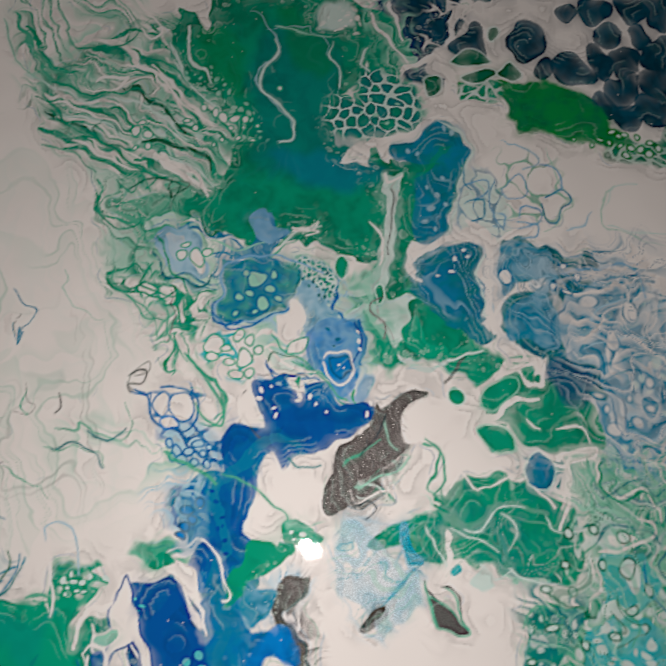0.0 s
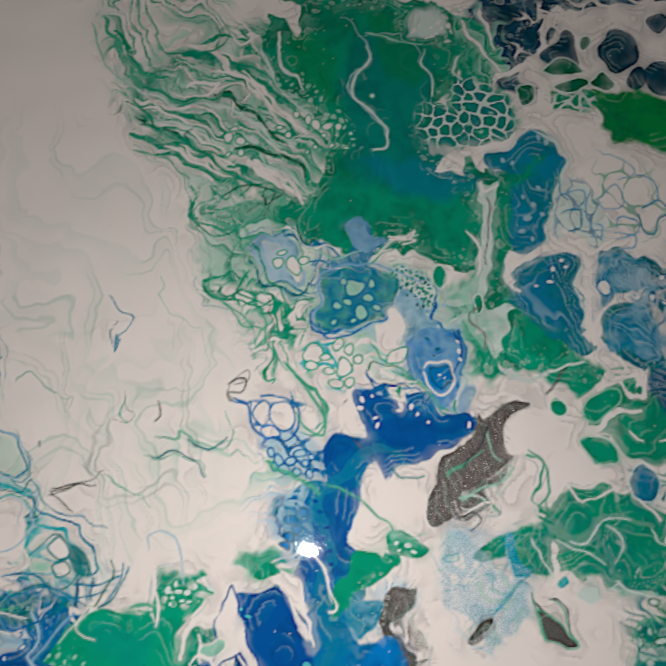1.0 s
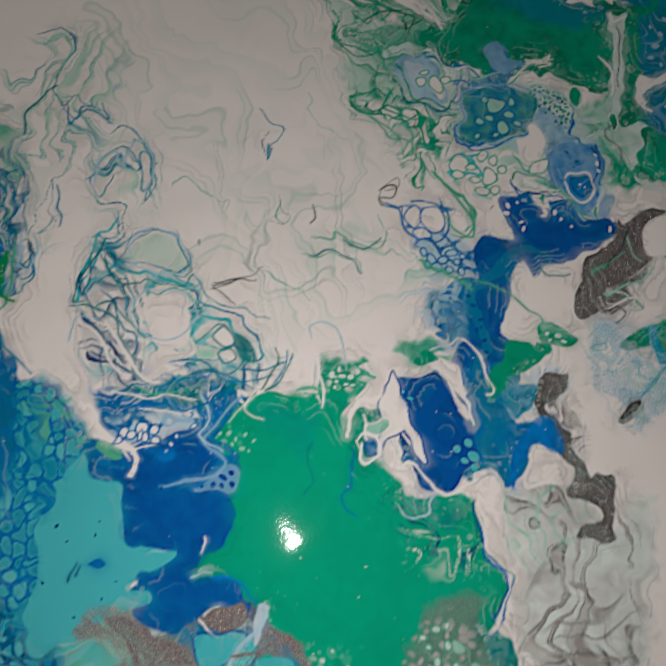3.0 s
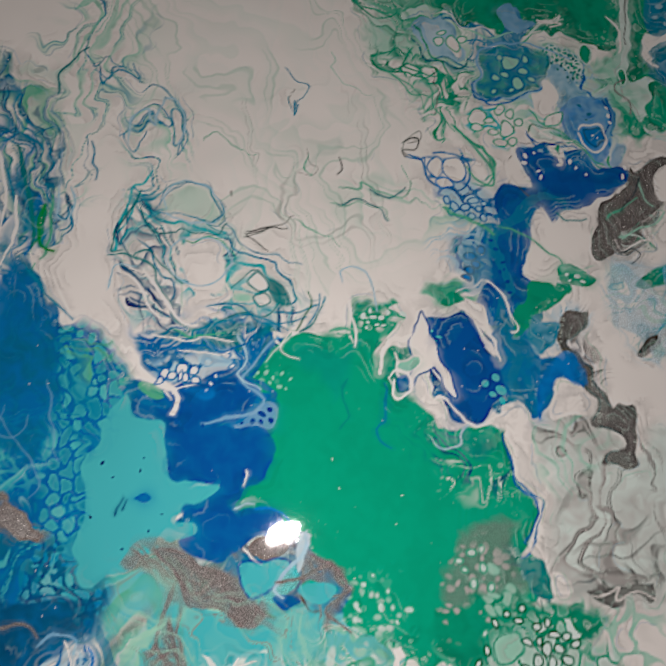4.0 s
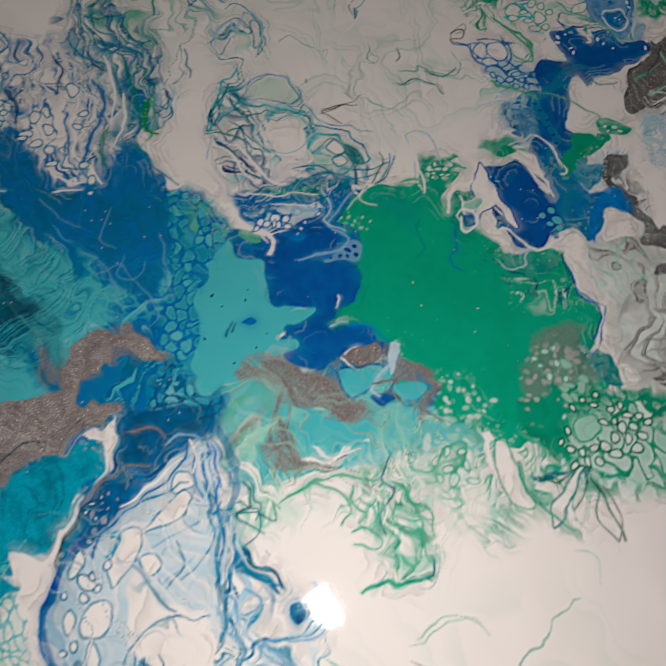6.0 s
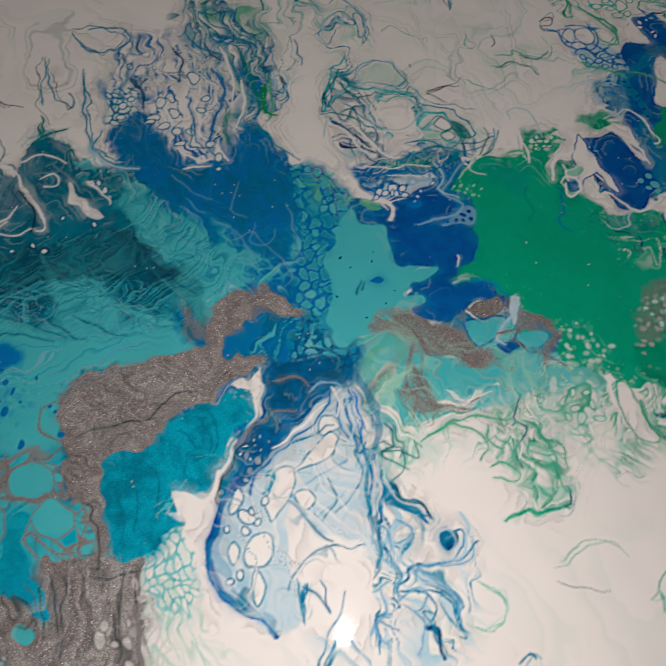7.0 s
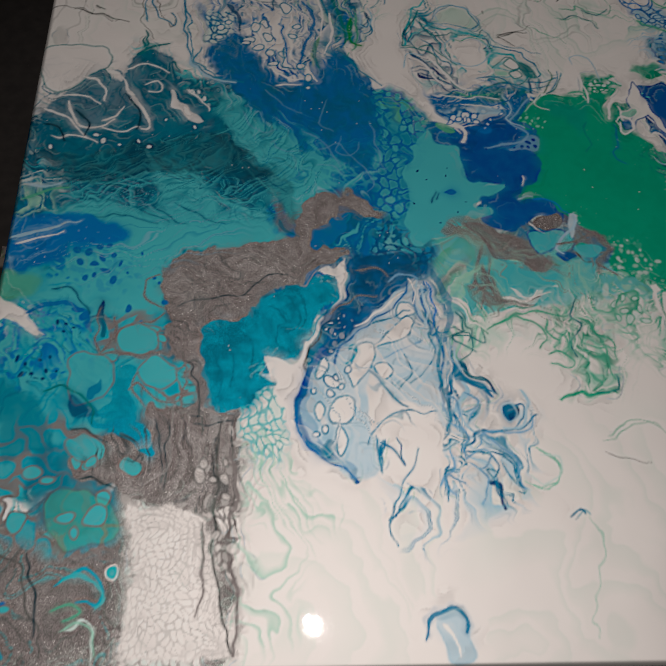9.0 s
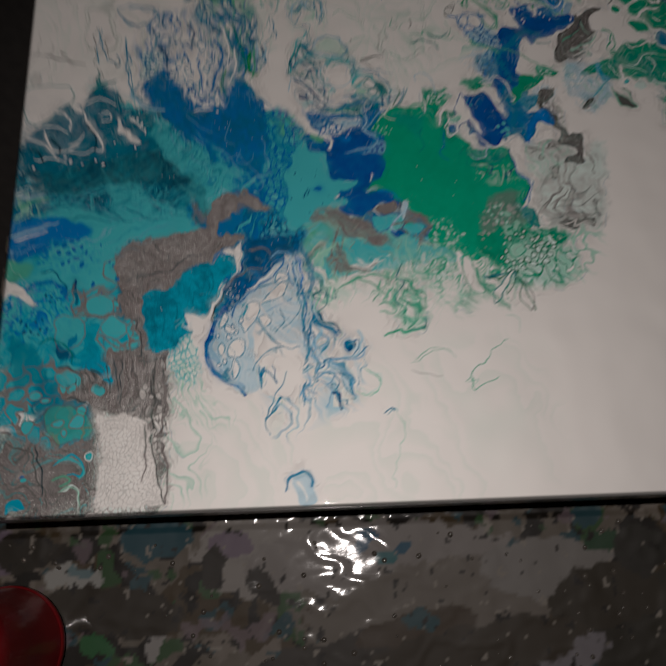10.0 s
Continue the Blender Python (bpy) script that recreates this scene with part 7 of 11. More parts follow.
def lacework():
    """What happens where two pigments meet: tinted veils, fine threads and strings of bubbles."""
    full = (slice(None), slice(None))
    mean = blurred(COLOUR[..., :3])
    grey = COLOUR[..., :3] @ np.array([0.3, 0.5, 0.2], np.float32)
    level = mean @ np.array([0.3, 0.5, 0.2], np.float32)
    uneven = np.sqrt(np.clip(blurred((grey - level) ** 2), 0, 1))
    border = step(0.035, 0.13, uneven)
    lighter, darker = step(0.02, 0.14, grey - level), step(0.0, 0.10, level - grey)
    hue = mean * np.clip(0.26 / (level + 0.05), 0.3, 1.0)[..., None]
    veil = value_noise(U / 16 + 2.2 * BROAD, V / 16 + 2.2 * FINE, 601)
    lay(full, 0.38 * border * lighter * step(0.42, 0.68, veil), 0.45 * hue + 0.55 * WHITE, COLOUR[..., 3])
    lay(full, 0.05 * border * lighter * isolines(34, 1.3, 4, 611, 0.8) * step(0.40, 0.55, value_noise(U / 18, V / 18, 612)), hue, COLOUR[..., 3])
    lay(full, 0.04 * border * lighter * isolines(18, 1.2, 4, 621, 0.55) * step(0.48, 0.6, value_noise(U / 14, V / 14, 622)), 0.7 * hue, COLOUR[..., 3])
    pale = 0.25 * COLOUR[..., :3] + 0.75 * (0.6 * WHITE + 0.4 * MINT)
    lay(full, 0.16 * border * darker * step(0.5, 0.72, veil), pale, COLOUR[..., 3])
    lay(full, 0.06 * border * darker * isolines(34, 1.3, 4, 631, 0.8) * step(0.45, 0.58, value_noise(U / 17, V / 17, 632)), pale, COLOUR[..., 3])
    for size, some, seed in ((9.0, 0.36, 641), (5.0, 0.34, 651), (3.2, 0.3, 661)):
        x, y = U / size + 0.12 * WARP_U / size, V / size + 0.12 * WARP_V / size
        f1, _, tag = voronoi(x, y, seed)
        r = 0.14 + 0.28 * (tag * 9.1 % 1.0)
        here = border * darker * step(0.53, 0.60, value_noise(U / 26, V / 26, seed + 3)) * (tag < some)
        lay(full, 0.6 * here * step(r + 0.08, r - 0.06, f1) * (0.55 + 0.45 * step(0.5 * r, r, f1)), pale, COLOUR[..., 3])
    # slow clouds inside the flat pools
    cloud = isolines(48, 2.2, 4, 671, 2.6) * step(0.45, 0.65, value_noise(U / 30, V / 30, 672)) * (1 - border)
    lay(full, 0.09 * cloud * step(0.5, 0.3, grey), 0.7 * COLOUR[..., :3] + 0.3 * MIST, COLOUR[..., 3])


lacework()


def lobe(tone, points, second=None, mix=0.5, soft=0.6, warp=0.22, alpha=1.0, glitter=0.0, ragged=1.2, rim=None, grow=0.0):
    """A clean-edged pool of pigment, clouded with a second, with a thin rim of another."""
    w, d = inside(points, warp, 7 + soft)
    d = d + ragged * (FINE[w] - 0.5) + grow
    half = max(0.4, 0.6 * soft)
    patch = step(0.36, 0.62, value_noise(U[w] / 17, V[w] / 17, 810))
    # the pigment bleeds out on one side and thins towards its rim on the other
    lay(w, 0.42 * alpha * patch * np.exp(np.minimum(d, 0) / 2.6) * (d < half), tone, glitter * (d > 0))
    if rim is not None:
        lay(w, 0.6 * alpha * step(1.5, 0.4, np.abs(d + 0.5)), rim)
    if second is not None:
        cloud = step(0.36, 0.70, 0.55 * BROAD[w] + 0.45 * FINE[w]) * mix
        tone = tone + cloud[..., None] * (second - tone)
    under = COLOUR[w].copy()
    lay(w, alpha * step(-half, half, d), tone, glitter)
    thin = 0.40 * (1 - patch) * np.exp(-np.maximum(d, 0) / 3.0) * (d > 0)
    if glitter == 0.0:
        COLOUR[w] += thin[..., None] * (under - COLOUR[w])


def strand(tone, points, wide, end, alpha=1.0, glitter=0.0):
    """A thin clean thread that trails a faint veil."""
    stroke(tone, points, 3.2 * wide, 1.6 * wide, soft=2.2, warp=0.5, alpha=0.24 * alpha, glitter=glitter)
    if tone is not WHITE:
        alpha = 0.78 * alpha
    stroke(tone, points, 1.15 * wide, 1.15 * end, soft=0.55, warp=0.2, alpha=alpha, glitter=glitter)


def pearls(tone, rounds, rim=None, soft=0.0, alpha=0.95):
    """Single bubbles: middle and radius of each, slightly out of round."""
    for k in range(0, len(rounds), 3):
        cx, cy, r = rounds[k:k + 3]
        w = window(np.array([[cx - r, cy - r], [cx + r, cy + r]], np.float32), 4)
        lean = 0.75 + 0.5 * ((cx * 0.37 + cy * 0.61) % 1.0)
        x, y = U[w] + 0.25 * WARP_U[w] - cx, V[w] + 0.25 * WARP_V[w] - cy
        d = r - np.hypot(x * lean, y / lean) + 0.8 * (FINE[w] - 0.5)
        if rim is not None:
            lay(w, 0.75 * alpha * step(1.4, 0.4, np.abs(d + 0.4)), rim)
        half = 0.45 + soft
        lay(w, alpha * step(-half, half, d), tone)


# the pools, poured last and lying clean on the rest
lobe(POOL, [418, 439, 435, 449, 458, 452, 489, 438, 493, 420, 514, 406, 521, 387, 519, 365, 534, 351, 532, 334, 519, 314, 520, 298, 504, 291, 476, 300, 468, 313, 450, 318, 448, 332, 436, 334, 428, 342, 413, 345, 401, 344, 406, 352, 421, 360, 425, 374, 421, 394, 427, 411, 418, 426], second=GREEN, mix=0.5, soft=4, alpha=0.8)
lobe(ULTRA, [336, 408, 357, 404, 362, 419, 379, 424, 395, 429, 404, 426, 412, 411, 403, 400, 389, 392, 414, 394, 423, 385, 420, 368, 413, 358, 402, 347, 415, 345, 427, 341, 433, 331, 437, 329, 432, 322, 425, 319, 415, 328, 401, 318, 391, 313, 378, 317, 368, 325, 377, 336, 368, 343, 384, 351, 389, 358, 373, 359, 361, 362, 358, 373, 356, 387, 353, 396, 338, 399], soft=1.2, second=ROYAL, mix=0.4)
lobe(TEAL, [332, 412, 335, 399, 354, 397, 356, 387, 358, 371, 365, 359, 384, 360, 389, 357, 384, 351, 368, 342, 366, 337, 376, 335, 377, 330, 363, 325, 357, 328, 344, 326, 337, 318, 332, 311, 319, 300, 312, 306, 307, 322, 313, 340, 310, 353, 309, 370, 317, 386, 320, 400], soft=1.0, alpha=0.95)
strand(GREEN, [428, 374, 421, 360, 405, 352, 401, 345, 413, 347, 428, 342], 4.3, 1.8, alpha=0.7)
lobe(ROYAL, [341, 351, 347, 353, 351, 350, 347, 347])
strand(NAVY, [330, 340, 332, 346, 335, 352], 1.5, 0.5)
strand(NAVY, [334, 344, 337, 351], 1.0, 0.4)
pearls(NAVY, [343, 367, 0.8, 321, 372, 0.9, 344, 374, 0.5, 316, 340, 1, 325, 362, 0.6, 350, 331, 0.8, 357, 341, 0.5, 335, 322, 0.9])
pearls(WHITE, [463, 355, 0.3, 497, 336, 0.3, 488, 397, 0.3, 457, 373, 0.3, 471, 303, 0.3, 501, 352, 0.3])
strand(SEA, [468, 424, 464, 412, 469, 401, 463, 392], 2.0, 0.8, alpha=0.5)
strand(ROYAL, [490, 420, 493, 403, 485, 391, 495, 380], 3.0, 0.9, alpha=0.6)
strand(WHITE, [406, 366, 408, 362, 405, 356], 1.2, 0.4)
strand(AZURE, [413, 345, 426, 342, 432, 337, 441, 330], 1.8, 0.6)
strand(MIST, [399, 343, 405, 347, 413, 347], 1.5, 0.5)
# silver, mint and white folds under the pool
lobe(BRONZE, [409, 322, 417, 328, 431, 330, 433, 323, 425, 316, 412, 317], glitter=1.0)
lobe(BRONZE, [355, 321, 373, 319, 383, 311, 398, 306, 411, 292, 413, 281, 398, 278, 388, 288, 378, 286, 368, 302], glitter=1.0, alpha=0.8)
lobe(TEAL, [375, 288, 393, 284, 411, 275, 423, 274, 413, 263, 398, 259, 385, 260, 376, 272], soft=1.5, alpha=0.9)
lobe(TEAL, [404, 310, 414, 313, 427, 316, 433, 312, 424, 304, 419, 296, 409, 294], rim=ULTRA)
lobe(ULTRA, [423, 294, 429, 297, 439, 292, 431, 288])
strand(MIST, [444, 331, 442, 318, 432, 310, 424, 301, 429, 295], 3.3, 1.5)
strand(BRONZE, [424, 304, 440, 304, 456, 312, 466, 303, 463, 294, 454, 286, 469, 275], 2.5, 1.5, glitter=1.0)
lobe(TEAL, [437, 298, 453, 303, 461, 298, 450, 290])
lobe(TEAL, [426, 284, 447, 286, 454, 273, 443, 261, 430, 264], second=MINT, soft=2, alpha=0.8)
strand(BRONZE, [358, 268, 368, 256, 387, 251, 405, 255], 3.1, 1.3, glitter=1.0)
strand(BRONZE, [368, 309, 363, 289, 358, 272, 363, 258, 360, 246], 3.0, 1.5, glitter=1.0, alpha=0.8)
strand(MINT, [337, 255, 343, 268, 355, 276, 363, 280], 6.0, 1.5)
strand(WHITE, [338, 254, 347, 249, 354, 237, 364, 229, 377, 234], 2.0, 1.0)
strand(WHITE, [385, 262, 397, 255, 413, 258], 3.1, 1.0, alpha=0.7)
strand(SAGE, [368, 232, 387, 240, 407, 244, 417, 239, 427, 241], 2.5, 1.0)
strand(SAGE, [409, 239, 407, 228, 416, 220, 411, 214], 1.7, 0.7)
strand(SAGE, [432, 238, 444, 228, 453, 219, 457, 205], 2.0, 0.8)
strand(SAGE, [436, 224, 433, 215, 443, 208], 1.5, 0.8)
strand(WHITE, [427, 238, 422, 232, 429, 222, 426, 213], 2.2, 1.0)
strand(SEA, [334, 222, 348, 224, 360, 218, 358, 232], 1.2, 0.5)
strand(SEA, [343, 242, 351, 230, 348, 219], 1.0, 0.5)
# fingers and cells along the lower edge of the green
lobe(WHITE, [499, 256, 504, 260, 508, 254, 514, 235, 520, 219, 508, 221, 502, 235], rim=SAGE)
strand(WHITE, [499, 266, 494, 257, 497, 242], 3.0, 1.2)
lobe(WHITE, [539, 228, 549, 238, 553, 240, 549, 233, 541, 221, 537, 210, 529, 206], rim=SEA)
lobe(WHITE, [476, 227, 487, 236, 493, 219, 487, 208, 477, 211], alpha=0.7, soft=2)
strand(GREEN, [513, 246, 518, 227, 532, 210, 541, 203], 4.5, 1.0, alpha=0.8)
strand(FIR, [525, 237, 534, 231, 542, 236, 554, 241, 556, 232, 545, 216], 1.5, 0.5)
strand(FIR, [558, 237, 563, 223, 567, 209, 572, 195], 1.5, 0.8)
strand(FIR, [561, 226, 557, 209, 567, 196], 1.0, 0.5)
strand(SMOKE, [564, 230, 571, 211, 568, 195], 0.8, 0.5)
lobe(MINT, [555, 271, 565, 273, 568, 265, 560, 257, 554, 259], rim=GREEN)
pearls(PALE, [576, 277, 1.8, 583, 279, 1.5, 587, 272, 2, 594, 273, 1.8, 579, 270, 1.5, 572, 268, 1.7, 583, 265, 2.7, 591, 264, 2, 599, 267, 2.1, 576, 260, 2.5, 585, 258, 2.3, 594, 257, 2.5, 570, 253, 3, 577, 249, 2.8, 588, 249, 3, 548, 252, 2, 554, 249, 1.7, 562, 251, 2, 548, 242, 2, 557, 244, 1.8, 566, 244, 2.2, 547, 264, 1.5, 543, 257, 1.5, 552, 278, 1.5, 560, 284, 1.3, 566, 280, 1.5, 569, 287, 1.5], rim=FIR)
pearls(PALE, [540, 246, 1.7, 546, 272, 1.2, 487, 288, 2, 476, 300, 1.5, 482, 305, 1, 491, 297, 1.2, 485, 294, 1.2, 502, 286, 1.8, 495, 280, 1.2, 468, 255, 1.8, 462, 249, 2, 470, 243, 2.5, 478, 253, 1.8, 484, 236, 2.3, 472, 236, 3, 482, 245, 2, 462, 239, 1.8, 533, 313, 1.5, 541, 318, 1.8, 536, 308, 1.3, 548, 310, 1.8, 547, 320, 1.3, 541, 301, 1.8, 552, 299, 1.8], rim=SAGE, alpha=0.75)
# the blue column and the white bay beside it
lobe(ULTRA, [586, 583, 593, 587, 613, 581, 632, 573, 649, 574, 659, 574, 663, 568, 653, 556, 642, 549, 628, 544, 614, 539, 607, 532, 603, 535, 596, 542, 589, 532, 590, 518, 585, 504, 585, 493, 589, 485, 585, 480, 574, 471, 561, 471, 553, 473, 556, 484, 564, 490, 564, 503, 570, 523, 571, 534, 569, 548, 576, 560, 587, 557, 596, 558, 590, 572], soft=0.8, second=ROYAL, mix=0.35)
strand(SLATE, [617, 545, 603, 551, 592, 546, 583, 534, 572, 526, 567, 517, 569, 503, 576, 487, 569, 477, 571, 461, 577, 455], 8.5, 5.5)
pearls(ULTRA, [567, 512, 1.5, 571, 503, 1.3, 569, 497, 1.5, 574, 490, 1.5, 573, 482, 1.3, 565, 518, 1.2, 572, 498, 0.9])
lobe(WHITE, [600, 543, 605, 536, 609, 531, 617, 539, 636, 546, 654, 553, 644, 542, 635, 533, 632, 524, 634, 508, 629, 502, 618, 502, 609, 494, 605, 487, 593, 489, 585, 494, 587, 501, 591, 515, 593, 532], soft=1.2)
strand(SAGE, [570, 528, 583, 525, 597, 515, 610, 502, 620, 491], 1.5, 0.7)
strand(SEA, [610, 538, 619, 532, 631, 536], 1.2, 0.5)
lobe(GREEN, [608, 496, 615, 503, 626, 498, 633, 491, 625, 486, 614, 487], second=MINT, mix=0.8)
pearls(PALE, [615, 495, 1.2, 621, 493, 1.8, 617, 490, 1.2, 625, 490, 1.5])
lobe(GREEN, [590, 490, 605, 487, 610, 486, 601, 477, 590, 472, 586, 459, 577, 453, 577, 466, 585, 480], soft=0.8)
lobe(SANDY, [665, 573, 669, 568, 677, 577, 686, 582, 697, 581, 684, 572, 681, 560, 685, 548, 677, 540, 668, 534, 656, 528, 648, 519, 648, 508, 639, 504, 633, 511, 632, 522, 638, 530, 642, 544, 656, 556, 664, 565], glitter=1.0, soft=0.8, ragged=2)
strand(SAGE, [644, 533, 655, 543, 667, 551], 1.8, 0.8)
strand(MINT, [670, 563, 672, 551, 678, 545], 1.5, 0.6)
strand(INK, [671, 567, 667, 557, 655, 542], 1.2, 0.5)
strand(MINT, [651, 522, 663, 528, 677, 531, 685, 540], 2.4, 0.9)
strand(WHITE, [654, 514, 668, 520, 681, 520], 2.0, 0.8)
strand(INK, [652, 511, 659, 515, 665, 509, 658, 504], 1.3, 0.5)
lobe(ULTRA, [525, 462, 537, 467, 548, 463, 553, 455, 558, 442, 563, 437, 568, 420, 558, 407, 550, 396, 535, 398, 530, 417, 532, 429, 522, 444, 520, 457], soft=1.0)
strand(SLATE, [571, 456, 577, 438, 573, 420, 582, 405], 7.5, 5.0)
lobe(AZURE, [589, 419, 599, 436, 610, 441, 618, 434, 623, 421, 612, 421, 604, 426, 593, 411, 588, 399], second=ULTRA, mix=0.7, soft=1.5)
pearls(TEAL, [556, 421, 2.4, 563, 425, 2.5, 565, 417, 3.3, 559, 414, 2, 564, 410, 2.2, 524, 455, 1, 527, 451, 1.3, 524, 448, 0.7])
strand(WHITE, [544, 475, 553, 473, 559, 460, 563, 448, 566, 436], 6.0, 1.0)
strand(WHITE, [527, 469, 542, 474, 556, 471], 4.5, 2.0)
strand(WHITE, [540, 480, 557, 490, 568, 482, 574, 469, 578, 458, 574, 454], 1.7, 1.0)
lobe(GREEN, [527, 474, 534, 480, 542, 479, 545, 475, 534, 473])
lobe(WHITE, [509, 453, 516, 465, 522, 454, 525, 439, 532, 432, 535, 414, 530, 419, 524, 432, 515, 427, 506, 416, 511, 431, 509, 444], rim=ULTRA)
strand(WHITE, [508, 454, 501, 448, 491, 441, 489, 427], 4.8, 1.8)
lobe(MINT, [500, 430, 505, 436, 513, 439, 509, 429], rim=WHITE)
lobe(ULTRA, [500, 423, 505, 427, 509, 424, 505, 417, 501, 417], second=MIST)
strand(WHITE, [495, 423, 499, 428, 507, 428, 509, 419, 502, 412, 496, 415, 498, 422], 2.0, 1.5)
strand(WHITE, [521, 410, 525, 412, 530, 409, 542, 397, 550, 395, 559, 398], 1.8, 1.0)
# cells of the blue, sage threads
lobe(WHITE, [524, 570, 530, 578, 535, 569, 530, 564], rim=ROYAL)
lobe(WHITE, [535, 576, 545, 578, 550, 568, 542, 562, 536, 566], rim=ROYAL)
strand(ROYAL, [511, 579, 520, 576, 523, 562, 534, 556, 546, 556, 553, 566, 551, 576, 540, 582, 528, 582], 1.8, 1.2)
lobe(WHITE, [529, 561, 536, 562, 540, 558, 533, 556], rim=AZURE)
pearls(MIST, [537, 546, 1.8, 542, 543, 2.7, 549, 543, 2.4, 555, 547, 2.3, 545, 538, 2.4, 552, 536, 1.7, 558, 541, 1.5, 540, 539, 1.5, 560, 534, 1.8, 562, 545, 1.2], rim=ROYAL)
pearls(WHITE, [593, 581, 1.8, 591, 576, 1.8, 600, 569, 1.2, 602, 564, 1.5, 599, 584, 1, 615, 579, 1.2, 622, 577, 1.5, 626, 572, 1.2, 634, 567, 0.9, 658, 568, 1.5, 661, 574, 1.5])
strand(SAGE, [534, 541, 545, 536, 559, 528, 567, 522], 3.6, 1.5)
strand(SAGE, [544, 603, 554, 592, 563, 579, 569, 570, 568, 559, 558, 562, 551, 572], 3.0, 1.2)
strand(SMOKE, [582, 581, 578, 572, 587, 557, 592, 551], 1.2, 0.6)
strand(SMOKE, [507, 590, 512, 593, 520, 592, 517, 586, 508, 584, 510, 579], 1.2, 0.6)
lobe(WHITE, [577, 576, 584, 579, 589, 566, 595, 558, 581, 560], soft=0.8)
strand(WHITE, [613, 586, 615, 576, 612, 573], 3.0, 1.5)
pearls(AZURE, [550, 506, 2.7, 553, 500, 2, 548, 496, 2, 557, 511, 2.1, 545, 491, 1.8], rim=NAVY)
lobe(SLATE, [544, 511, 552, 517, 561, 511, 562, 492, 553, 481, 542, 484, 548, 497], second=MIST, soft=3, alpha=0.5)
# the white lip and the marbled fringe over the blue pool
strand(WHITE, [326, 444, 335, 432, 344, 423, 357, 418, 364, 416, 362, 406, 360, 401], 4.2, 3.0)
strand(WHITE, [362, 414, 366, 418, 374, 420], 2.0, 1.0)
pearls(WHITE, [352, 427, 2.5, 363, 428, 3.3, 372, 429, 2.2, 367, 424, 2, 374, 423, 2, 357, 425, 2, 350, 422, 1.8, 363, 424, 1.5, 381, 433, 2, 390, 439, 1.8, 387, 424, 1, 394, 431, 1, 382, 420, 1, 379, 416, 0.8], rim=ROYAL)
lobe(MIST, [374, 436, 385, 440, 393, 434, 387, 430, 377, 432], alpha=0.8, soft=1.5)
lobe(AZURE, [368, 416, 380, 418, 385, 412, 378, 410], alpha=0.7, soft=3)
lobe(LILAC, [410, 401, 418, 410, 424, 405, 422, 395, 409, 392, 397, 394], alpha=0.7)
strand(LILAC, [378, 395, 389, 396, 399, 400, 410, 401, 416, 411, 403, 421, 409, 434, 424, 450], 2.2, 1.5)
pearls(ULTRA, [414, 400, 2.2, 419, 404, 1.8, 420, 398, 1.8, 413, 395, 1.5, 408, 395, 1.5, 379, 394, 1, 402, 396, 1])
strand(MIST, [398, 452, 404, 439, 400, 426, 413, 417], 2.4, 1.2)
pearls(MINT, [417, 427, 1.5, 422, 424, 1.2, 427, 427, 1.2, 433, 422, 1.2, 426, 419, 1.5, 420, 421, 1, 412, 427, 1, 430, 417, 1], alpha=0.8)
pearls(PALE, [479, 465, 2.1, 482, 461, 1.2, 485, 465, 1.8, 490, 464, 1.8, 494, 467, 1.8, 483, 469, 1.5, 487, 459, 1.2, 503, 466, 2, 481, 457, 1, 498, 463, 1.2, 491, 458, 1.2])
strand(MIST, [466, 486, 465, 494, 472, 499, 482, 494, 485, 480, 488, 469], 1.0, 0.8)
strand(WHITE, [466, 485, 470, 469, 474, 456, 473, 444], 2.8, 1.3)
strand(FIR, [436, 455, 440, 463, 445, 472, 443, 481], 1.2, 0.5)
strand(SEA, [438, 454, 446, 460, 452, 471], 1.8, 0.6)
strand(STEEL, [442, 458, 449, 468, 450, 479], 1.2, 0.5)
strand(PALE, [433, 452, 426, 445, 416, 434], 1.5, 0.5)
strand(WHITE, [432, 455, 426, 442, 437, 435], 1.0, 0.5)
strand(SAGE, [456, 454, 467, 457, 472, 453, 462, 453], 2.4, 1.2)
# threads drawn through the white above the blue
strand(SEA, [333, 551, 325, 535, 317, 522, 313, 510, 320, 508], 1.8, 0.9)
strand(SEA, [331, 541, 336, 528, 345, 520, 362, 522, 379, 519, 389, 527], 1.2, 0.6)
strand(MIST, [349, 537, 347, 547, 357, 556, 371, 556, 383, 547, 386, 535, 380, 528, 362, 528, 349, 534], 1.5, 1.2)
strand(STEEL, [380, 529, 386, 535, 385, 543], 1.2, 0.5)
strand(SEA, [313, 505, 325, 505, 342, 498, 345, 486, 354, 473, 357, 463, 365, 457], 1.8, 0.9)
strand(NAVY, [320, 499, 329, 492, 342, 478, 351, 470], 2.2, 0.5)
strand(NAVY, [329, 477, 340, 470, 353, 454, 357, 451], 2.0, 0.5)
strand(SEA, [328, 505, 339, 508, 351, 495, 362, 485], 1.5, 0.5)
strand(MIST, [351, 504, 356, 513, 371, 516, 388, 513, 393, 500, 385, 488, 371, 484, 356, 491, 351, 503], 1.2, 1.0)
strand(SEA, [394, 483, 408, 494, 420, 487, 425, 474, 416, 464, 402, 466, 390, 462, 379, 457, 362, 454], 1.2, 0.8)
strand(STEEL, [379, 470, 396, 472, 413, 460, 430, 460, 442, 464], 1.5, 0.6)
strand(STEEL, [368, 453, 388, 460, 407, 465, 430, 455], 2.0, 0.8)
lobe(SEA, [420, 490, 428, 483, 432, 471, 422, 473, 418, 482], soft=1.5)
lobe(WHITE, [405, 487, 412, 492, 417, 485, 411, 481], rim=SEA)
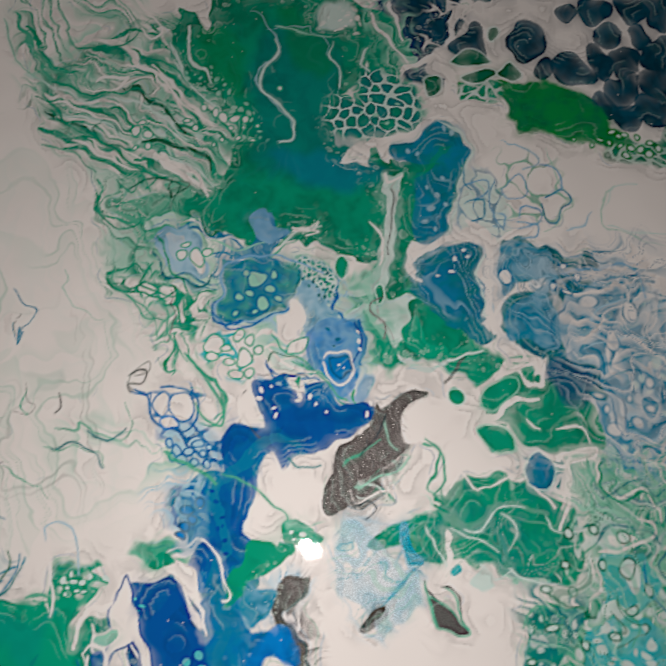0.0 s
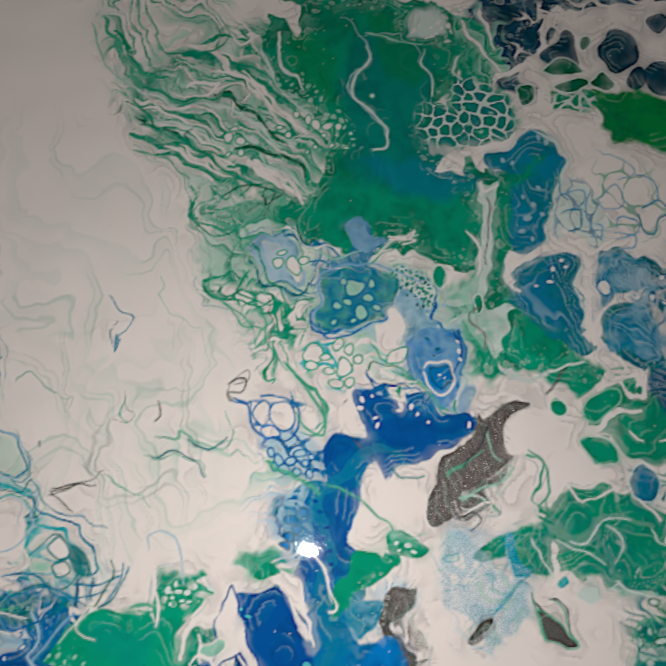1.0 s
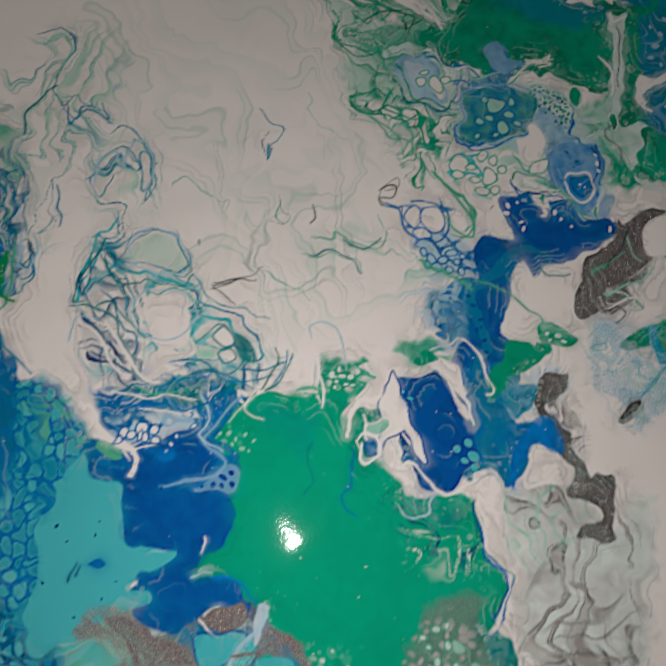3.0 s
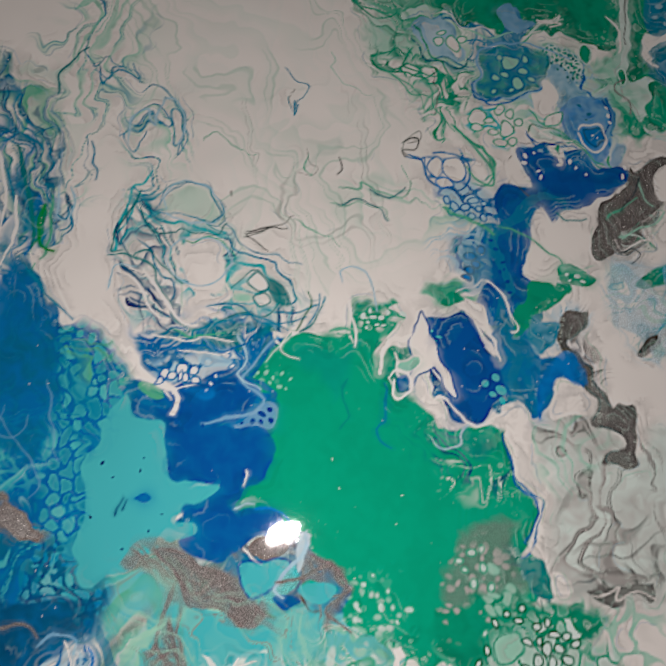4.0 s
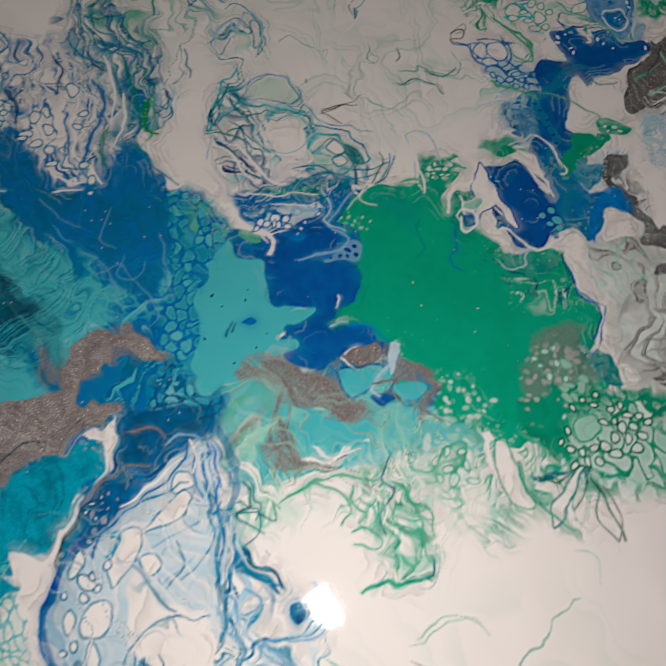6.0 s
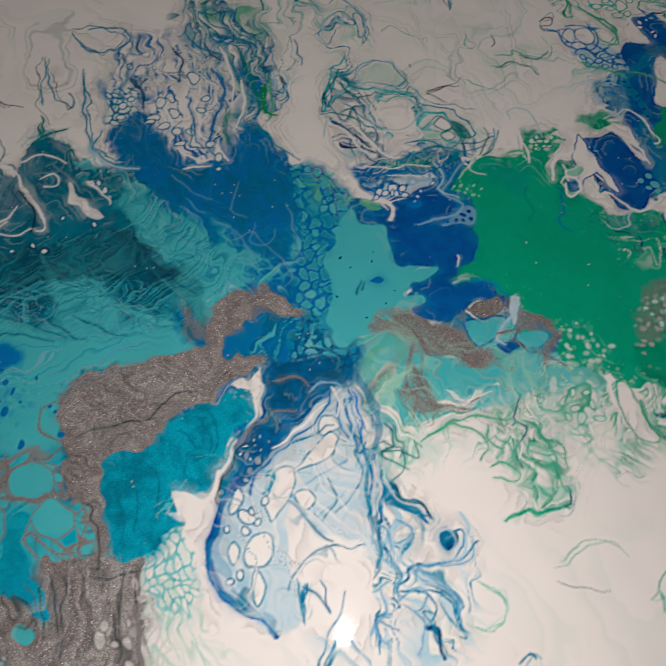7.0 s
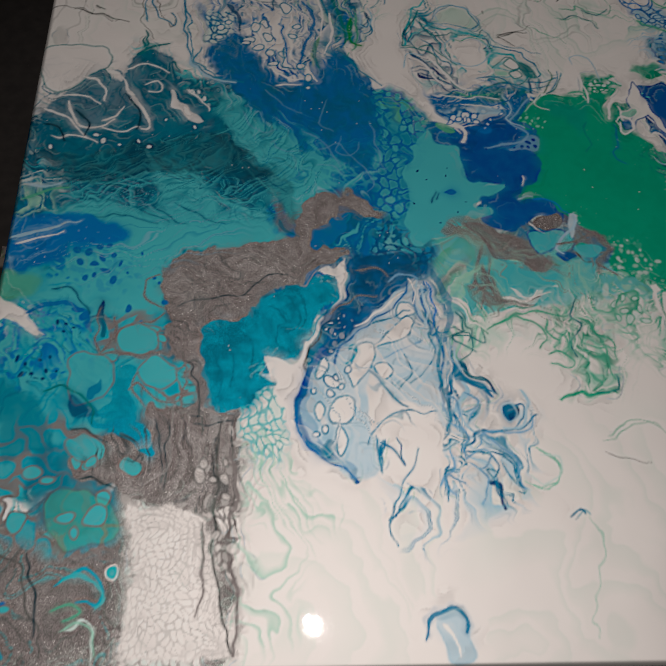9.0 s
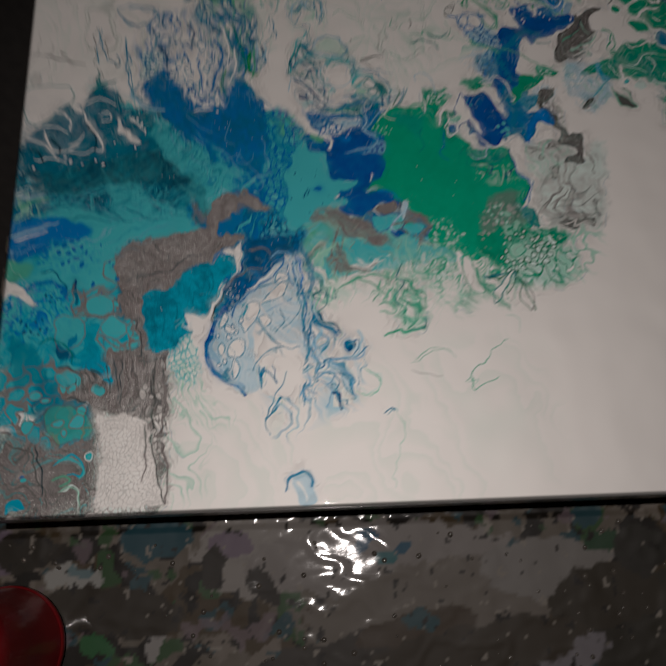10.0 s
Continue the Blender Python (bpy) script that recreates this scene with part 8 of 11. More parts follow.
lobe(WHITE, [408, 476, 415, 479, 418, 474, 412, 471], rim=SEA)
strand(WHITE, [319, 493, 334, 486, 342, 467, 354, 462], 2.7, 1.2)
strand(WHITE, [336, 495, 348, 479, 362, 460, 373, 458], 3.0, 1.2)
strand(MIST, [314, 482, 319, 496, 331, 499], 1.5, 0.9)
strand(ROYAL, [337, 449, 354, 442, 373, 445, 390, 441, 407, 447], 3.0, 1.2)
strand(WHITE, [345, 451, 362, 448, 379, 450, 396, 447], 1.5, 0.6)
strand(SAGE, [357, 454, 373, 451, 390, 453], 2.0, 0.8)
strand(WHITE, [362, 442, 379, 439, 393, 441], 1.2, 0.6)
strand(SEA, [269, 622, 270, 637, 278, 652, 288, 659], 2.1, 1.2)
strand(STEEL, [297, 644, 300, 631, 309, 643, 323, 636, 321, 647], 1.5, 0.9)
strand(MIST, [320, 585, 322, 604, 332, 611, 338, 599, 341, 618, 350, 620, 358, 603, 353, 585], 2.1, 1.2)
strand(STEEL, [296, 586, 300, 565, 301, 558], 1.5, 0.6)
strand(STEEL, [245, 594, 257, 586, 263, 579, 258, 590, 269, 597], 1.8, 0.6)
strand(NAVY, [219, 588, 226, 574, 236, 568, 232, 574], 1.8, 0.6)
strand(STEEL, [232, 576, 241, 569, 249, 542], 1.8, 0.6)
strand(STEEL, [284, 539, 288, 525, 283, 516], 1.8, 0.6)
strand(SAGE, [274, 546, 274, 513, 267, 494], 2.4, 0.9)
strand(SMOKE, [417, 509, 403, 521, 427, 525], 0.9, 0.6)
strand(SMOKE, [403, 523, 410, 525, 418, 524], 1.5, 0.6)
strand(STEEL, [434, 620, 432, 609, 436, 617], 1.4, 0.7)
strand(SMOKE, [463, 578, 466, 569, 463, 565], 0.9, 0.6)
strand(SEA, [482, 555, 496, 548, 508, 556], 1.5, 0.6)
strand(SEA, [460, 542, 481, 545, 498, 531], 1.2, 0.6)
# the field of blue and teal
lobe(ROYAL, [142, 493, 150, 509, 167, 518, 177, 509, 187, 491, 201, 474, 214, 461, 241, 476, 255, 500, 268, 487, 280, 461, 290, 422, 282, 376, 263, 375, 239, 406, 223, 414, 208, 430, 195, 423, 175, 448, 162, 462, 148, 477], second=LAGOON, mix=0.6, soft=4, ragged=8, alpha=0.85)
lobe(LAGOON, [84, 489, 93, 496, 115, 470, 139, 461, 159, 444, 163, 421, 170, 394, 195, 367, 186, 364, 164, 381, 142, 382, 114, 383, 92, 385, 72, 372, 41, 376, 38, 402, 69, 400, 97, 413, 108, 427, 97, 451], second=SEA, mix=0.6, soft=4, ragged=8, alpha=0.6)
lobe(TEAL, [153, 436, 172, 443, 188, 423, 214, 406, 226, 391, 245, 383, 262, 375, 238, 362, 226, 348, 213, 342, 201, 350, 201, 371, 186, 386, 173, 401, 163, 417], soft=4, ragged=9, alpha=0.6)
lobe(TEAL, [103, 366, 122, 361, 147, 353, 156, 335, 174, 334, 195, 323, 213, 309, 207, 303, 178, 298, 146, 303, 131, 301, 121, 283, 117, 259, 123, 246, 90, 243, 56, 248, 48, 318, 64, 337, 84, 336, 106, 328, 120, 334], soft=4, ragged=9, alpha=0.65)
strand(TEAL, [98, 390, 110, 369, 124, 341, 139, 319], 4.9, 1.4, alpha=0.8)
strand(TEAL, [111, 384, 134, 368, 150, 350, 160, 326], 3.6, 1.2, alpha=0.8)
strand(TEAL, [169, 413, 176, 380, 201, 350], 2.8, 1.4, alpha=0.8)
strand(TEAL, [214, 407, 223, 377, 213, 350], 3.0, 1.2, alpha=0.8)
strand(TEAL, [47, 356, 70, 358, 98, 353], 2.4, 1.2, alpha=0.8)
strand(TEAL, [48, 373, 79, 368, 104, 356], 1.8, 1.2, alpha=0.8)
strand(LAGOON, [143, 353, 174, 348, 195, 340, 203, 323], 3.1, 0.7, alpha=0.85)
strand(LAGOON, [44, 352, 69, 343, 93, 335, 124, 319], 4.3, 0.6, alpha=0.85)
strand(LAGOON, [134, 368, 155, 363, 180, 355, 195, 351], 1.5, 0.6, alpha=0.85)
strand(LAGOON, [126, 338, 148, 326, 166, 319], 1.8, 0.6, alpha=0.85)
strand(LAGOON, [59, 325, 85, 327, 113, 319], 1.8, 0.6, alpha=0.85)
strand(LAGOON, [163, 409, 176, 386, 195, 364, 213, 349], 4.8, 0.6, alpha=0.85)
strand(LAGOON, [108, 339, 121, 325, 136, 319], 2.4, 0.6, alpha=0.85)
strand(LAGOON, [207, 323, 213, 313, 228, 307], 4.2, 0.6, alpha=0.85)
strand(LILAC, [227, 410, 245, 398, 257, 375], 1.5, 0.6, alpha=0.4)
strand(LILAC, [239, 391, 255, 397, 270, 382], 1.5, 0.6, alpha=0.4)
strand(LILAC, [258, 405, 255, 390, 267, 386, 274, 400], 1.4, 0.7, alpha=0.4)
strand(LILAC, [270, 382, 284, 360, 278, 350], 1.5, 0.6, alpha=0.4)
strand(LILAC, [282, 422, 289, 388, 294, 373], 1.8, 0.6, alpha=0.4)
strand(LILAC, [201, 400, 214, 389, 226, 392], 1.2, 0.6, alpha=0.4)
strand(LILAC, [175, 432, 185, 412, 204, 411], 1.8, 0.7, alpha=0.4)
strand(LILAC, [247, 444, 240, 421, 252, 409], 1.5, 0.6, alpha=0.4)
strand(LILAC, [194, 455, 208, 438, 227, 429], 1.8, 0.7, alpha=0.4)
strand(LILAC, [260, 365, 251, 376, 239, 376], 1.5, 0.6, alpha=0.4)
lobe(COBALT, [47, 328, 65, 324, 86, 316, 82, 304, 62, 295, 51, 296], soft=5, alpha=0.85)
pearls(WHITE, [54, 314, 0.9, 61, 315, 0.6, 69, 311, 0.9, 76, 306, 0.5, 58, 305, 0.6])
pearls(ROYAL, [55, 305, 2.7, 64, 303, 2.4, 72, 298, 2.7, 79, 300, 2.1, 55, 294, 3, 64, 293, 3, 74, 289, 2.7, 83, 290, 2.4, 89, 282, 1.8, 58, 284, 2.8, 68, 282, 2.7, 77, 278, 3, 85, 271, 3, 63, 271, 2.4, 70, 272, 2.1, 96, 274, 1, 114, 271, 1.5, 124, 250, 2.4, 98, 245, 2.7, 109, 232, 1.5, 61, 245, 3.1, 68, 240, 3.6, 103, 294, 1.2, 118, 267, 1.3], soft=0.2)
lobe(NAVY, [76, 241, 79, 251, 84, 226, 80, 227], second=SEA)
lobe(STEEL, [75, 177, 82, 186, 84, 180, 78, 173])
lobe(LAGOON, [64, 181, 76, 168, 74, 163, 66, 166])
# white fingers along the upper edge of the field
lobe(WHITE, [115, 442, 122, 439, 129, 431, 141, 426, 138, 417, 131, 423, 121, 430], rim=LAGOON)
lobe(WHITE, [36, 421, 52, 421, 64, 425, 56, 416, 50, 410, 37, 413])
lobe(WHITE, [50, 403, 58, 405, 58, 397, 53, 396])
lobe(WHITE, [37, 408, 48, 407, 46, 402, 38, 401])
strand(WHITE, [68, 466, 80, 453, 92, 433, 100, 417, 94, 409], 5.7, 2.1)
strand(WHITE, [56, 408, 68, 419, 83, 418], 2.4, 1.2)
strand(WHITE, [86, 464, 96, 464, 102, 456, 97, 450, 90, 454], 2.5, 1.4)
strand(WHITE, [129, 454, 140, 441], 3.1, 1.4)
pearls(WHITE, [132, 452, 2.4, 141, 444, 2.1, 144, 438, 1.8, 138, 438, 1.2, 94, 446, 1.5, 96, 458, 1.4, 132, 408, 0.9, 138, 404, 0.9])
strand(WHITE, [100, 472, 113, 459, 125, 443], 2.8, 1.4, alpha=0.8)
strand(WHITE, [69, 470, 49, 475, 30, 470], 4.2, 2.1)
strand(WHITE, [64, 458, 59, 439, 41, 432], 2.4, 0.9)
strand(LAGOON, [73, 465, 73, 446, 89, 429, 92, 414], 1.5, 0.6)
strand(LAGOON, [81, 465, 92, 444, 103, 428, 101, 410], 2.1, 0.7)
strand(LAGOON, [34, 436, 50, 431, 58, 446, 52, 475], 2.1, 0.9)
strand(SEA, [87, 514, 90, 493, 105, 476, 114, 483, 121, 475], 3.1, 1.4)
strand(SEA, [28, 488, 45, 483, 59, 470, 58, 450], 1.5, 0.9)
strand(WHITE, [201, 543, 204, 507, 215, 484], 9.8, 4.9)
strand(WHITE, [215, 542, 214, 507, 221, 486], 3.5, 1.8)
strand(WHITE, [226, 482, 238, 465], 5.2, 1.8)
strand(WHITE, [198, 479, 214, 467, 225, 467], 2.7, 0.9)
strand(WHITE, [204, 460, 225, 461], 2.5, 0.7)
strand(WHITE, [184, 535, 191, 504], 4.8, 3.0)
pearls(WHITE, [184, 526, 4.2, 194, 515, 3.8, 177, 511, 3.1, 187, 502, 3.5, 198, 497, 3.2, 210, 551, 4.9, 224, 481, 2.8, 231, 468, 2.8, 208, 494, 2.7, 192, 530, 3.1, 201, 483, 2.5, 174, 506, 2.1, 220, 529, 2.5, 218, 516, 2.5, 231, 457, 1.5, 153, 526, 2.8, 151, 515, 2.4, 159, 532, 2.1, 157, 568, 2.1], rim=STEEL)
strand(ROYAL, [225, 560, 236, 537, 229, 510, 224, 484], 4.2, 1.8)
strand(NAVY, [194, 585, 201, 566, 197, 548], 2.8, 1.0)
strand(SEA, [247, 582, 260, 540, 263, 508], 3.8, 1.8)
strand(STEEL, [201, 604, 215, 584, 236, 573, 246, 554], 3.2, 1.4)
strand(STEEL, [209, 503, 211, 482, 228, 477], 2.1, 0.7)
strand(ROYAL, [209, 529, 209, 508, 218, 478], 1.8, 0.7)
strand(WHITE, [233, 583, 243, 550, 242, 519], 3.2, 1.1)
strand(WHITE, [250, 545, 252, 518, 245, 497], 2.8, 1.0)
strand(LEAF, [269, 539, 266, 517, 277, 507], 3.8, 1.4)
strand(SEA, [238, 512, 236, 493, 241, 481], 4.9, 2.1, alpha=0.7)
strand(NAVY, [157, 555, 168, 541, 170, 523], 4.9, 2.1)
strand(STEEL, [158, 573, 152, 546, 146, 524], 3.5, 1.4, alpha=0.7)
strand(WHITE, [264, 505, 272, 496, 282, 485, 294, 461], 3.5, 1.4)
strand(STEEL, [262, 496, 275, 479, 294, 461], 2.1, 1.0)
strand(SMOKE, [21, 546, 42, 541, 71, 530], 1.4, 0.7)
strand(STEEL, [84, 582, 92, 549, 105, 530, 112, 529, 109, 542], 1.4, 0.7)
strand(STEEL, [118, 568, 121, 525, 128, 491, 141, 474], 2.4, 1.0)
strand(STEEL, [107, 609, 119, 589, 137, 585, 154, 596, 147, 611, 121, 613], 2.1, 1.4)
strand(STEEL, [89, 532, 83, 545, 89, 581], 1.4, 0.7)
strand(SEA, [86, 521, 91, 506, 82, 493], 2.4, 0.9)
strand(STEEL, [137, 503, 131, 487, 148, 469, 175, 462], 2.1, 0.9)
strand(MIST, [127, 491, 142, 470, 168, 462], 3.1, 1.4)
strand(SMOKE, [41, 552, 47, 545], 1.4, 0.7)
strand(MIST, [278, 553, 279, 530, 288, 534, 287, 552], 2.1, 1.1)
strand(STEEL, [279, 532, 284, 529, 287, 538], 1.8, 0.7)
# the silver river and the pockets of turquoise
lobe(BRONZE, [262, 293, 254, 288, 239, 281, 224, 274, 213, 265, 196, 257, 190, 243, 177, 235, 163, 236, 155, 225, 154, 206, 160, 184, 155, 168, 152, 161, 144, 164, 153, 174, 148, 193, 142, 203, 131, 213, 131, 229, 125, 241, 127, 253, 120, 265, 127, 279, 146, 287, 166, 296, 187, 301, 210, 305, 223, 306, 223, 322, 229, 341, 241, 348, 256, 347, 274, 343, 284, 329, 270, 330, 256, 338, 252, 327, 238, 315, 231, 299, 242, 295], glitter=1.0, soft=1.2, ragged=5, second=GREY, mix=0.4)
strand(BRONZE, [131, 210, 112, 207, 93, 211, 80, 208], 4.3, 2.4, glitter=1.0)
strand(BRONZE, [80, 209, 87, 218, 94, 226, 108, 231, 123, 241], 2.5, 1.5, glitter=1.0)
strand(BRONZE, [81, 210, 77, 227, 78, 244], 2.5, 1.0, glitter=1.0)
strand(BRONZE, [91, 218, 90, 240], 3.6, 1.3, glitter=1.0)
strand(BRONZE, [125, 244, 111, 254, 108, 269, 118, 274], 1.5, 1.0, glitter=1.0)
lobe(BRONZE, [181, 159, 179, 132, 181, 113, 178, 99, 155, 96, 123, 102, 105, 111, 97, 116, 77, 118, 71, 122, 70, 131, 85, 132, 91, 147, 104, 143, 123, 130, 130, 138, 123, 153, 116, 165, 120, 170, 142, 164, 154, 168], glitter=1.0, soft=1.5, ragged=6, second=GREY, mix=0.6)
strand(BRONZE, [67, 153, 91, 148, 104, 143], 4.2, 3.0, glitter=1.0)
strand(INK, [132, 247, 148, 253, 168, 255, 182, 258, 196, 270, 213, 276], 1.3, 0.8)
strand(INK, [133, 160, 135, 135, 134, 111], 1.0, 0.5)
strand(INK, [122, 160, 131, 142, 132, 116], 1.0, 0.5)
strand(INK, [67, 155, 83, 151, 94, 144], 1.2, 0.7)
strand(INK, [76, 120, 94, 117, 102, 111], 1.8, 0.8)
strand(INK, [142, 204, 151, 192, 154, 174, 152, 161], 1.2, 0.6)
strand(SMOKE, [178, 152, 180, 127, 180, 102], 1.5, 0.9)
strand(INK, [152, 156, 178, 157], 1.2, 0.6)
strand(SMOKE, [166, 133, 169, 109, 167, 96], 1.0, 0.5)
pearls(TEAL, [100, 221, 9, 111, 128, 6.5, 84, 128, 4, 95, 106, 4.5, 75, 129, 3.6, 115, 227, 5, 125, 221, 3], rim=BRONZE)
lobe(TEAL, [110, 197, 120, 205, 134, 201, 137, 190, 127, 183, 115, 188], rim=SILVER)
strand(SILVER, [140, 201, 145, 190, 141, 177, 142, 164], 1.8, 1.0, glitter=1.0)
strand(SILVER, [104, 182, 111, 187, 122, 176, 136, 172, 146, 182], 1.8, 1.0, glitter=1.0)
strand(SILVER, [110, 195, 106, 184, 118, 168], 1.8, 0.9, glitter=1.0)
lobe(TURQ, [153, 227, 158, 236, 177, 234, 193, 240, 199, 254, 213, 262, 236, 264, 248, 266, 250, 258, 238, 241, 229, 224, 221, 207, 207, 204, 199, 206, 193, 195, 207, 184, 196, 182, 189, 172, 175, 165, 165, 166, 162, 179, 159, 197, 154, 208], second=SHOAL, mix=0.9, soft=1.5, ragged=4, glitter=0.5)
strand(SHOAL, [202, 248, 213, 236, 207, 219, 218, 210], 2.3, 0.8, glitter=0.6, alpha=0.7)
strand(SHOAL, [213, 257, 224, 241, 218, 224], 2.7, 0.9, glitter=0.6, alpha=0.7)
strand(SHOAL, [169, 222, 177, 204, 175, 183], 2.3, 0.8, glitter=0.6, alpha=0.7)
strand(SHOAL, [182, 226, 191, 215, 188, 196], 2.7, 0.9, glitter=0.6, alpha=0.7)
strand(SHOAL, [163, 211, 169, 191, 167, 176], 2.7, 0.9, glitter=0.6, alpha=0.7)
strand(SHOAL, [224, 256, 230, 244, 224, 230], 2.7, 0.9, glitter=0.6, alpha=0.7)
lobe(TURQ, [77, 163, 93, 157, 105, 164, 114, 158, 123, 148, 127, 136, 120, 137, 107, 144, 96, 154, 83, 155], glitter=0.3, second=STEEL, mix=0.5)
lobe(TURQ, [90, 191, 102, 201, 109, 197, 104, 182, 110, 169, 100, 161, 82, 165, 93, 177], glitter=0.3, second=SHOAL, mix=0.6, alpha=0.8)
pearls(GREY, [179, 123, 3.1, 160, 126, 4, 184, 118, 2.5, 178, 152, 2.7, 182, 144, 2.4, 165, 103, 3.6, 175, 102, 3, 110, 106, 3.1, 115, 102, 2.5, 122, 105, 1.5, 147, 101, 2.2], soft=0.4)
# the white shard and the fan
lobe(WHITE, [199, 207, 212, 204, 223, 202, 235, 231, 249, 248, 255, 263, 250, 275, 260, 284, 257, 263, 250, 242, 235, 223, 227, 196, 223, 185, 220, 172, 224, 151, 233, 136, 245, 128, 262, 113, 263, 98, 247, 104, 222, 125, 218, 154, 209, 181, 201, 198], soft=0.8)
strand(TURQ, [253, 262, 250, 249, 238, 235, 230, 218], 2.1, 0.9)
strand(SMOKE, [252, 246, 238, 223, 227, 199, 233, 196], 1.2, 0.6)
lobe(HAZE, [305, 266, 312, 254, 309, 236, 322, 202, 324, 175, 327, 152, 312, 162, 300, 168, 283, 161, 272, 147, 281, 126, 265, 116, 248, 128, 233, 141, 223, 159, 224, 180, 234, 201, 251, 219, 274, 238], soft=2.5, alpha=0.7, second=MIST, mix=0.7)
lobe(ULTRA, [252, 234, 258, 245, 278, 249, 296, 260, 286, 249, 271, 235, 249, 211, 237, 200, 229, 182, 225, 165, 233, 144, 245, 132, 233, 139, 224, 152, 221, 169, 224, 183, 235, 207], second=STEEL, mix=0.7, soft=0.8)
strand(ROYAL, [223, 170, 224, 151, 233, 138, 246, 128, 256, 125, 264, 115], 1.8, 1.0)
lobe(STEEL, [238, 136, 244, 145, 248, 141, 245, 132], soft=2)
lobe(WHITE, [279, 215, 294, 231, 305, 236, 309, 231, 301, 223, 285, 217], rim=STEEL)
lobe(WHITE, [249, 172, 259, 177, 262, 168, 258, 157, 249, 156, 246, 163], rim=STEEL)
lobe(WHITE, [236, 167, 239, 172, 242, 166, 238, 160], rim=STEEL)
lobe(WHITE, [237, 190, 239, 203, 242, 206, 242, 192], rim=STEEL)
lobe(WHITE, [250, 145, 254, 152, 258, 145, 252, 135], rim=STEEL)
lobe(WHITE, [278, 199, 286, 201, 291, 195, 285, 190], rim=STEEL)
lobe(WHITE, [263, 211, 276, 218, 278, 207, 269, 191, 262, 186], rim=STEEL)
lobe(WHITE, [297, 243, 306, 251, 309, 242, 300, 237], rim=STEEL)
lobe(WHITE, [272, 182, 277, 193, 290, 176, 316, 167, 324, 153, 316, 141, 301, 147, 283, 146, 275, 149, 273, 164], soft=2)
pearls(WHITE, [247, 187, 4.2, 248, 178, 2.1, 254, 185, 1.5, 242, 153, 2, 234, 180, 1.5, 257, 224, 2.3, 249, 226, 2, 252, 217, 2.1, 247, 212, 1.5, 250, 192, 1.5, 260, 197, 2, 236, 149, 1.5], rim=SLATE)
pearls(WHITE, [252, 233, 0.8, 256, 238, 0.9, 262, 235, 0.8, 246, 229, 0.9])
strand(TURQ, [259, 211, 264, 216, 262, 205, 257, 201], 3.0, 1.5)
strand(STEEL, [273, 196, 281, 190, 290, 176, 300, 168], 2.4, 0.9)
strand(STEEL, [272, 141, 275, 151, 286, 161, 303, 166, 310, 163, 319, 164], 1.2, 0.7)
strand(SLATE, [280, 144, 288, 138, 296, 128], 1.8, 0.8)
strand(STEEL, [277, 149, 279, 131, 281, 121], 1.3, 0.5)
strand(STEEL, [284, 89, 289, 104, 301, 125, 308, 137], 1.0, 0.5)
strand(STEEL, [330, 226, 324, 202, 326, 182, 329, 163, 327, 149], 3.0, 1.5)
strand(SLATE, [335, 201, 345, 187, 361, 180], 2.7, 1.2)
strand(LILAC, [328, 158, 338, 153, 339, 132], 2.2, 1.0)
strand(LILAC, [351, 149, 365, 138, 374, 126, 377, 109], 1.8, 1.0)
strand(LILAC, [347, 139, 353, 149, 375, 150, 386, 152, 390, 160], 2.0, 0.8)
strand(SLATE, [357, 119, 360, 100], 1.8, 0.5)
strand(LILAC, [329, 139, 329, 124, 323, 112, 330, 105], 1.8, 0.8)
strand(LILAC, [340, 128, 352, 118, 347, 99], 1.8, 0.8)
strand(STEEL, [319, 230, 323, 213, 316, 197, 304, 186], 1.2, 0.5)
strand(STEEL, [314, 245, 324, 230, 335, 226], 2.1, 0.9)
strand(ROYAL, [310, 263, 310, 245, 315, 236], 1.8, 0.9)
strand(ROYAL, [305, 267, 298, 249, 280, 238, 268, 227], 1.8, 0.9)
strand(STEEL, [300, 209, 305, 194, 295, 182], 1.2, 0.6)
strand(ROYAL, [268, 227, 251, 211, 248, 200], 2.1, 1.2)
strand(STEEL, [274, 233, 291, 238, 306, 243], 1.5, 0.9)
strand(LILAC, [341, 179, 351, 173, 344, 160], 2.0, 0.8)
strand(LILAC, [338, 131, 349, 137, 357, 134, 356, 130, 345, 125], 1.5, 0.8)
strand(LILAC, [315, 219, 301, 214, 283, 204], 1.2, 0.5)
strand(LILAC, [327, 177, 335, 174, 337, 163, 331, 161], 2.1, 0.9)
strand(PALE, [390, 133, 403, 132, 402, 120, 390, 113, 383, 121], 1.5, 0.8)
strand(LILAC, [319, 112, 326, 119, 336, 114], 2.0, 0.8)
strand(STEEL, [358, 122, 350, 125, 359, 112, 362, 98], 1.2, 0.5)
lobe(SLATE, [368, 169, 373, 171, 377, 164, 372, 158, 368, 163], rim=MIST)
lobe(NAVY, [371, 163, 375, 165, 375, 160, 372, 159])
strand(MIST, [383, 179, 387, 171, 381, 155, 367, 153], 3.0, 1.5)
strand(SAGE, [338, 250, 349, 245, 358, 231, 363, 225], 1.8, 1.0)
strand(WHITE, [335, 253, 346, 246, 353, 236, 363, 228], 2.4, 1.2)
strand(SEA, [340, 241, 347, 229, 337, 221, 353, 211], 2.0, 0.8)
strand(SEA, [336, 229, 349, 226, 350, 211, 341, 203], 1.2, 0.5)
strand(BRONZE, [365, 282, 368, 266, 375, 254, 395, 249], 4.0, 1.5, glitter=1.0)
strand(WHITE, [378, 255, 395, 252, 405, 261], 2.7, 0.9)
strand(SAGE, [363, 228, 382, 238, 398, 234, 408, 222, 401, 214], 2.4, 0.9)
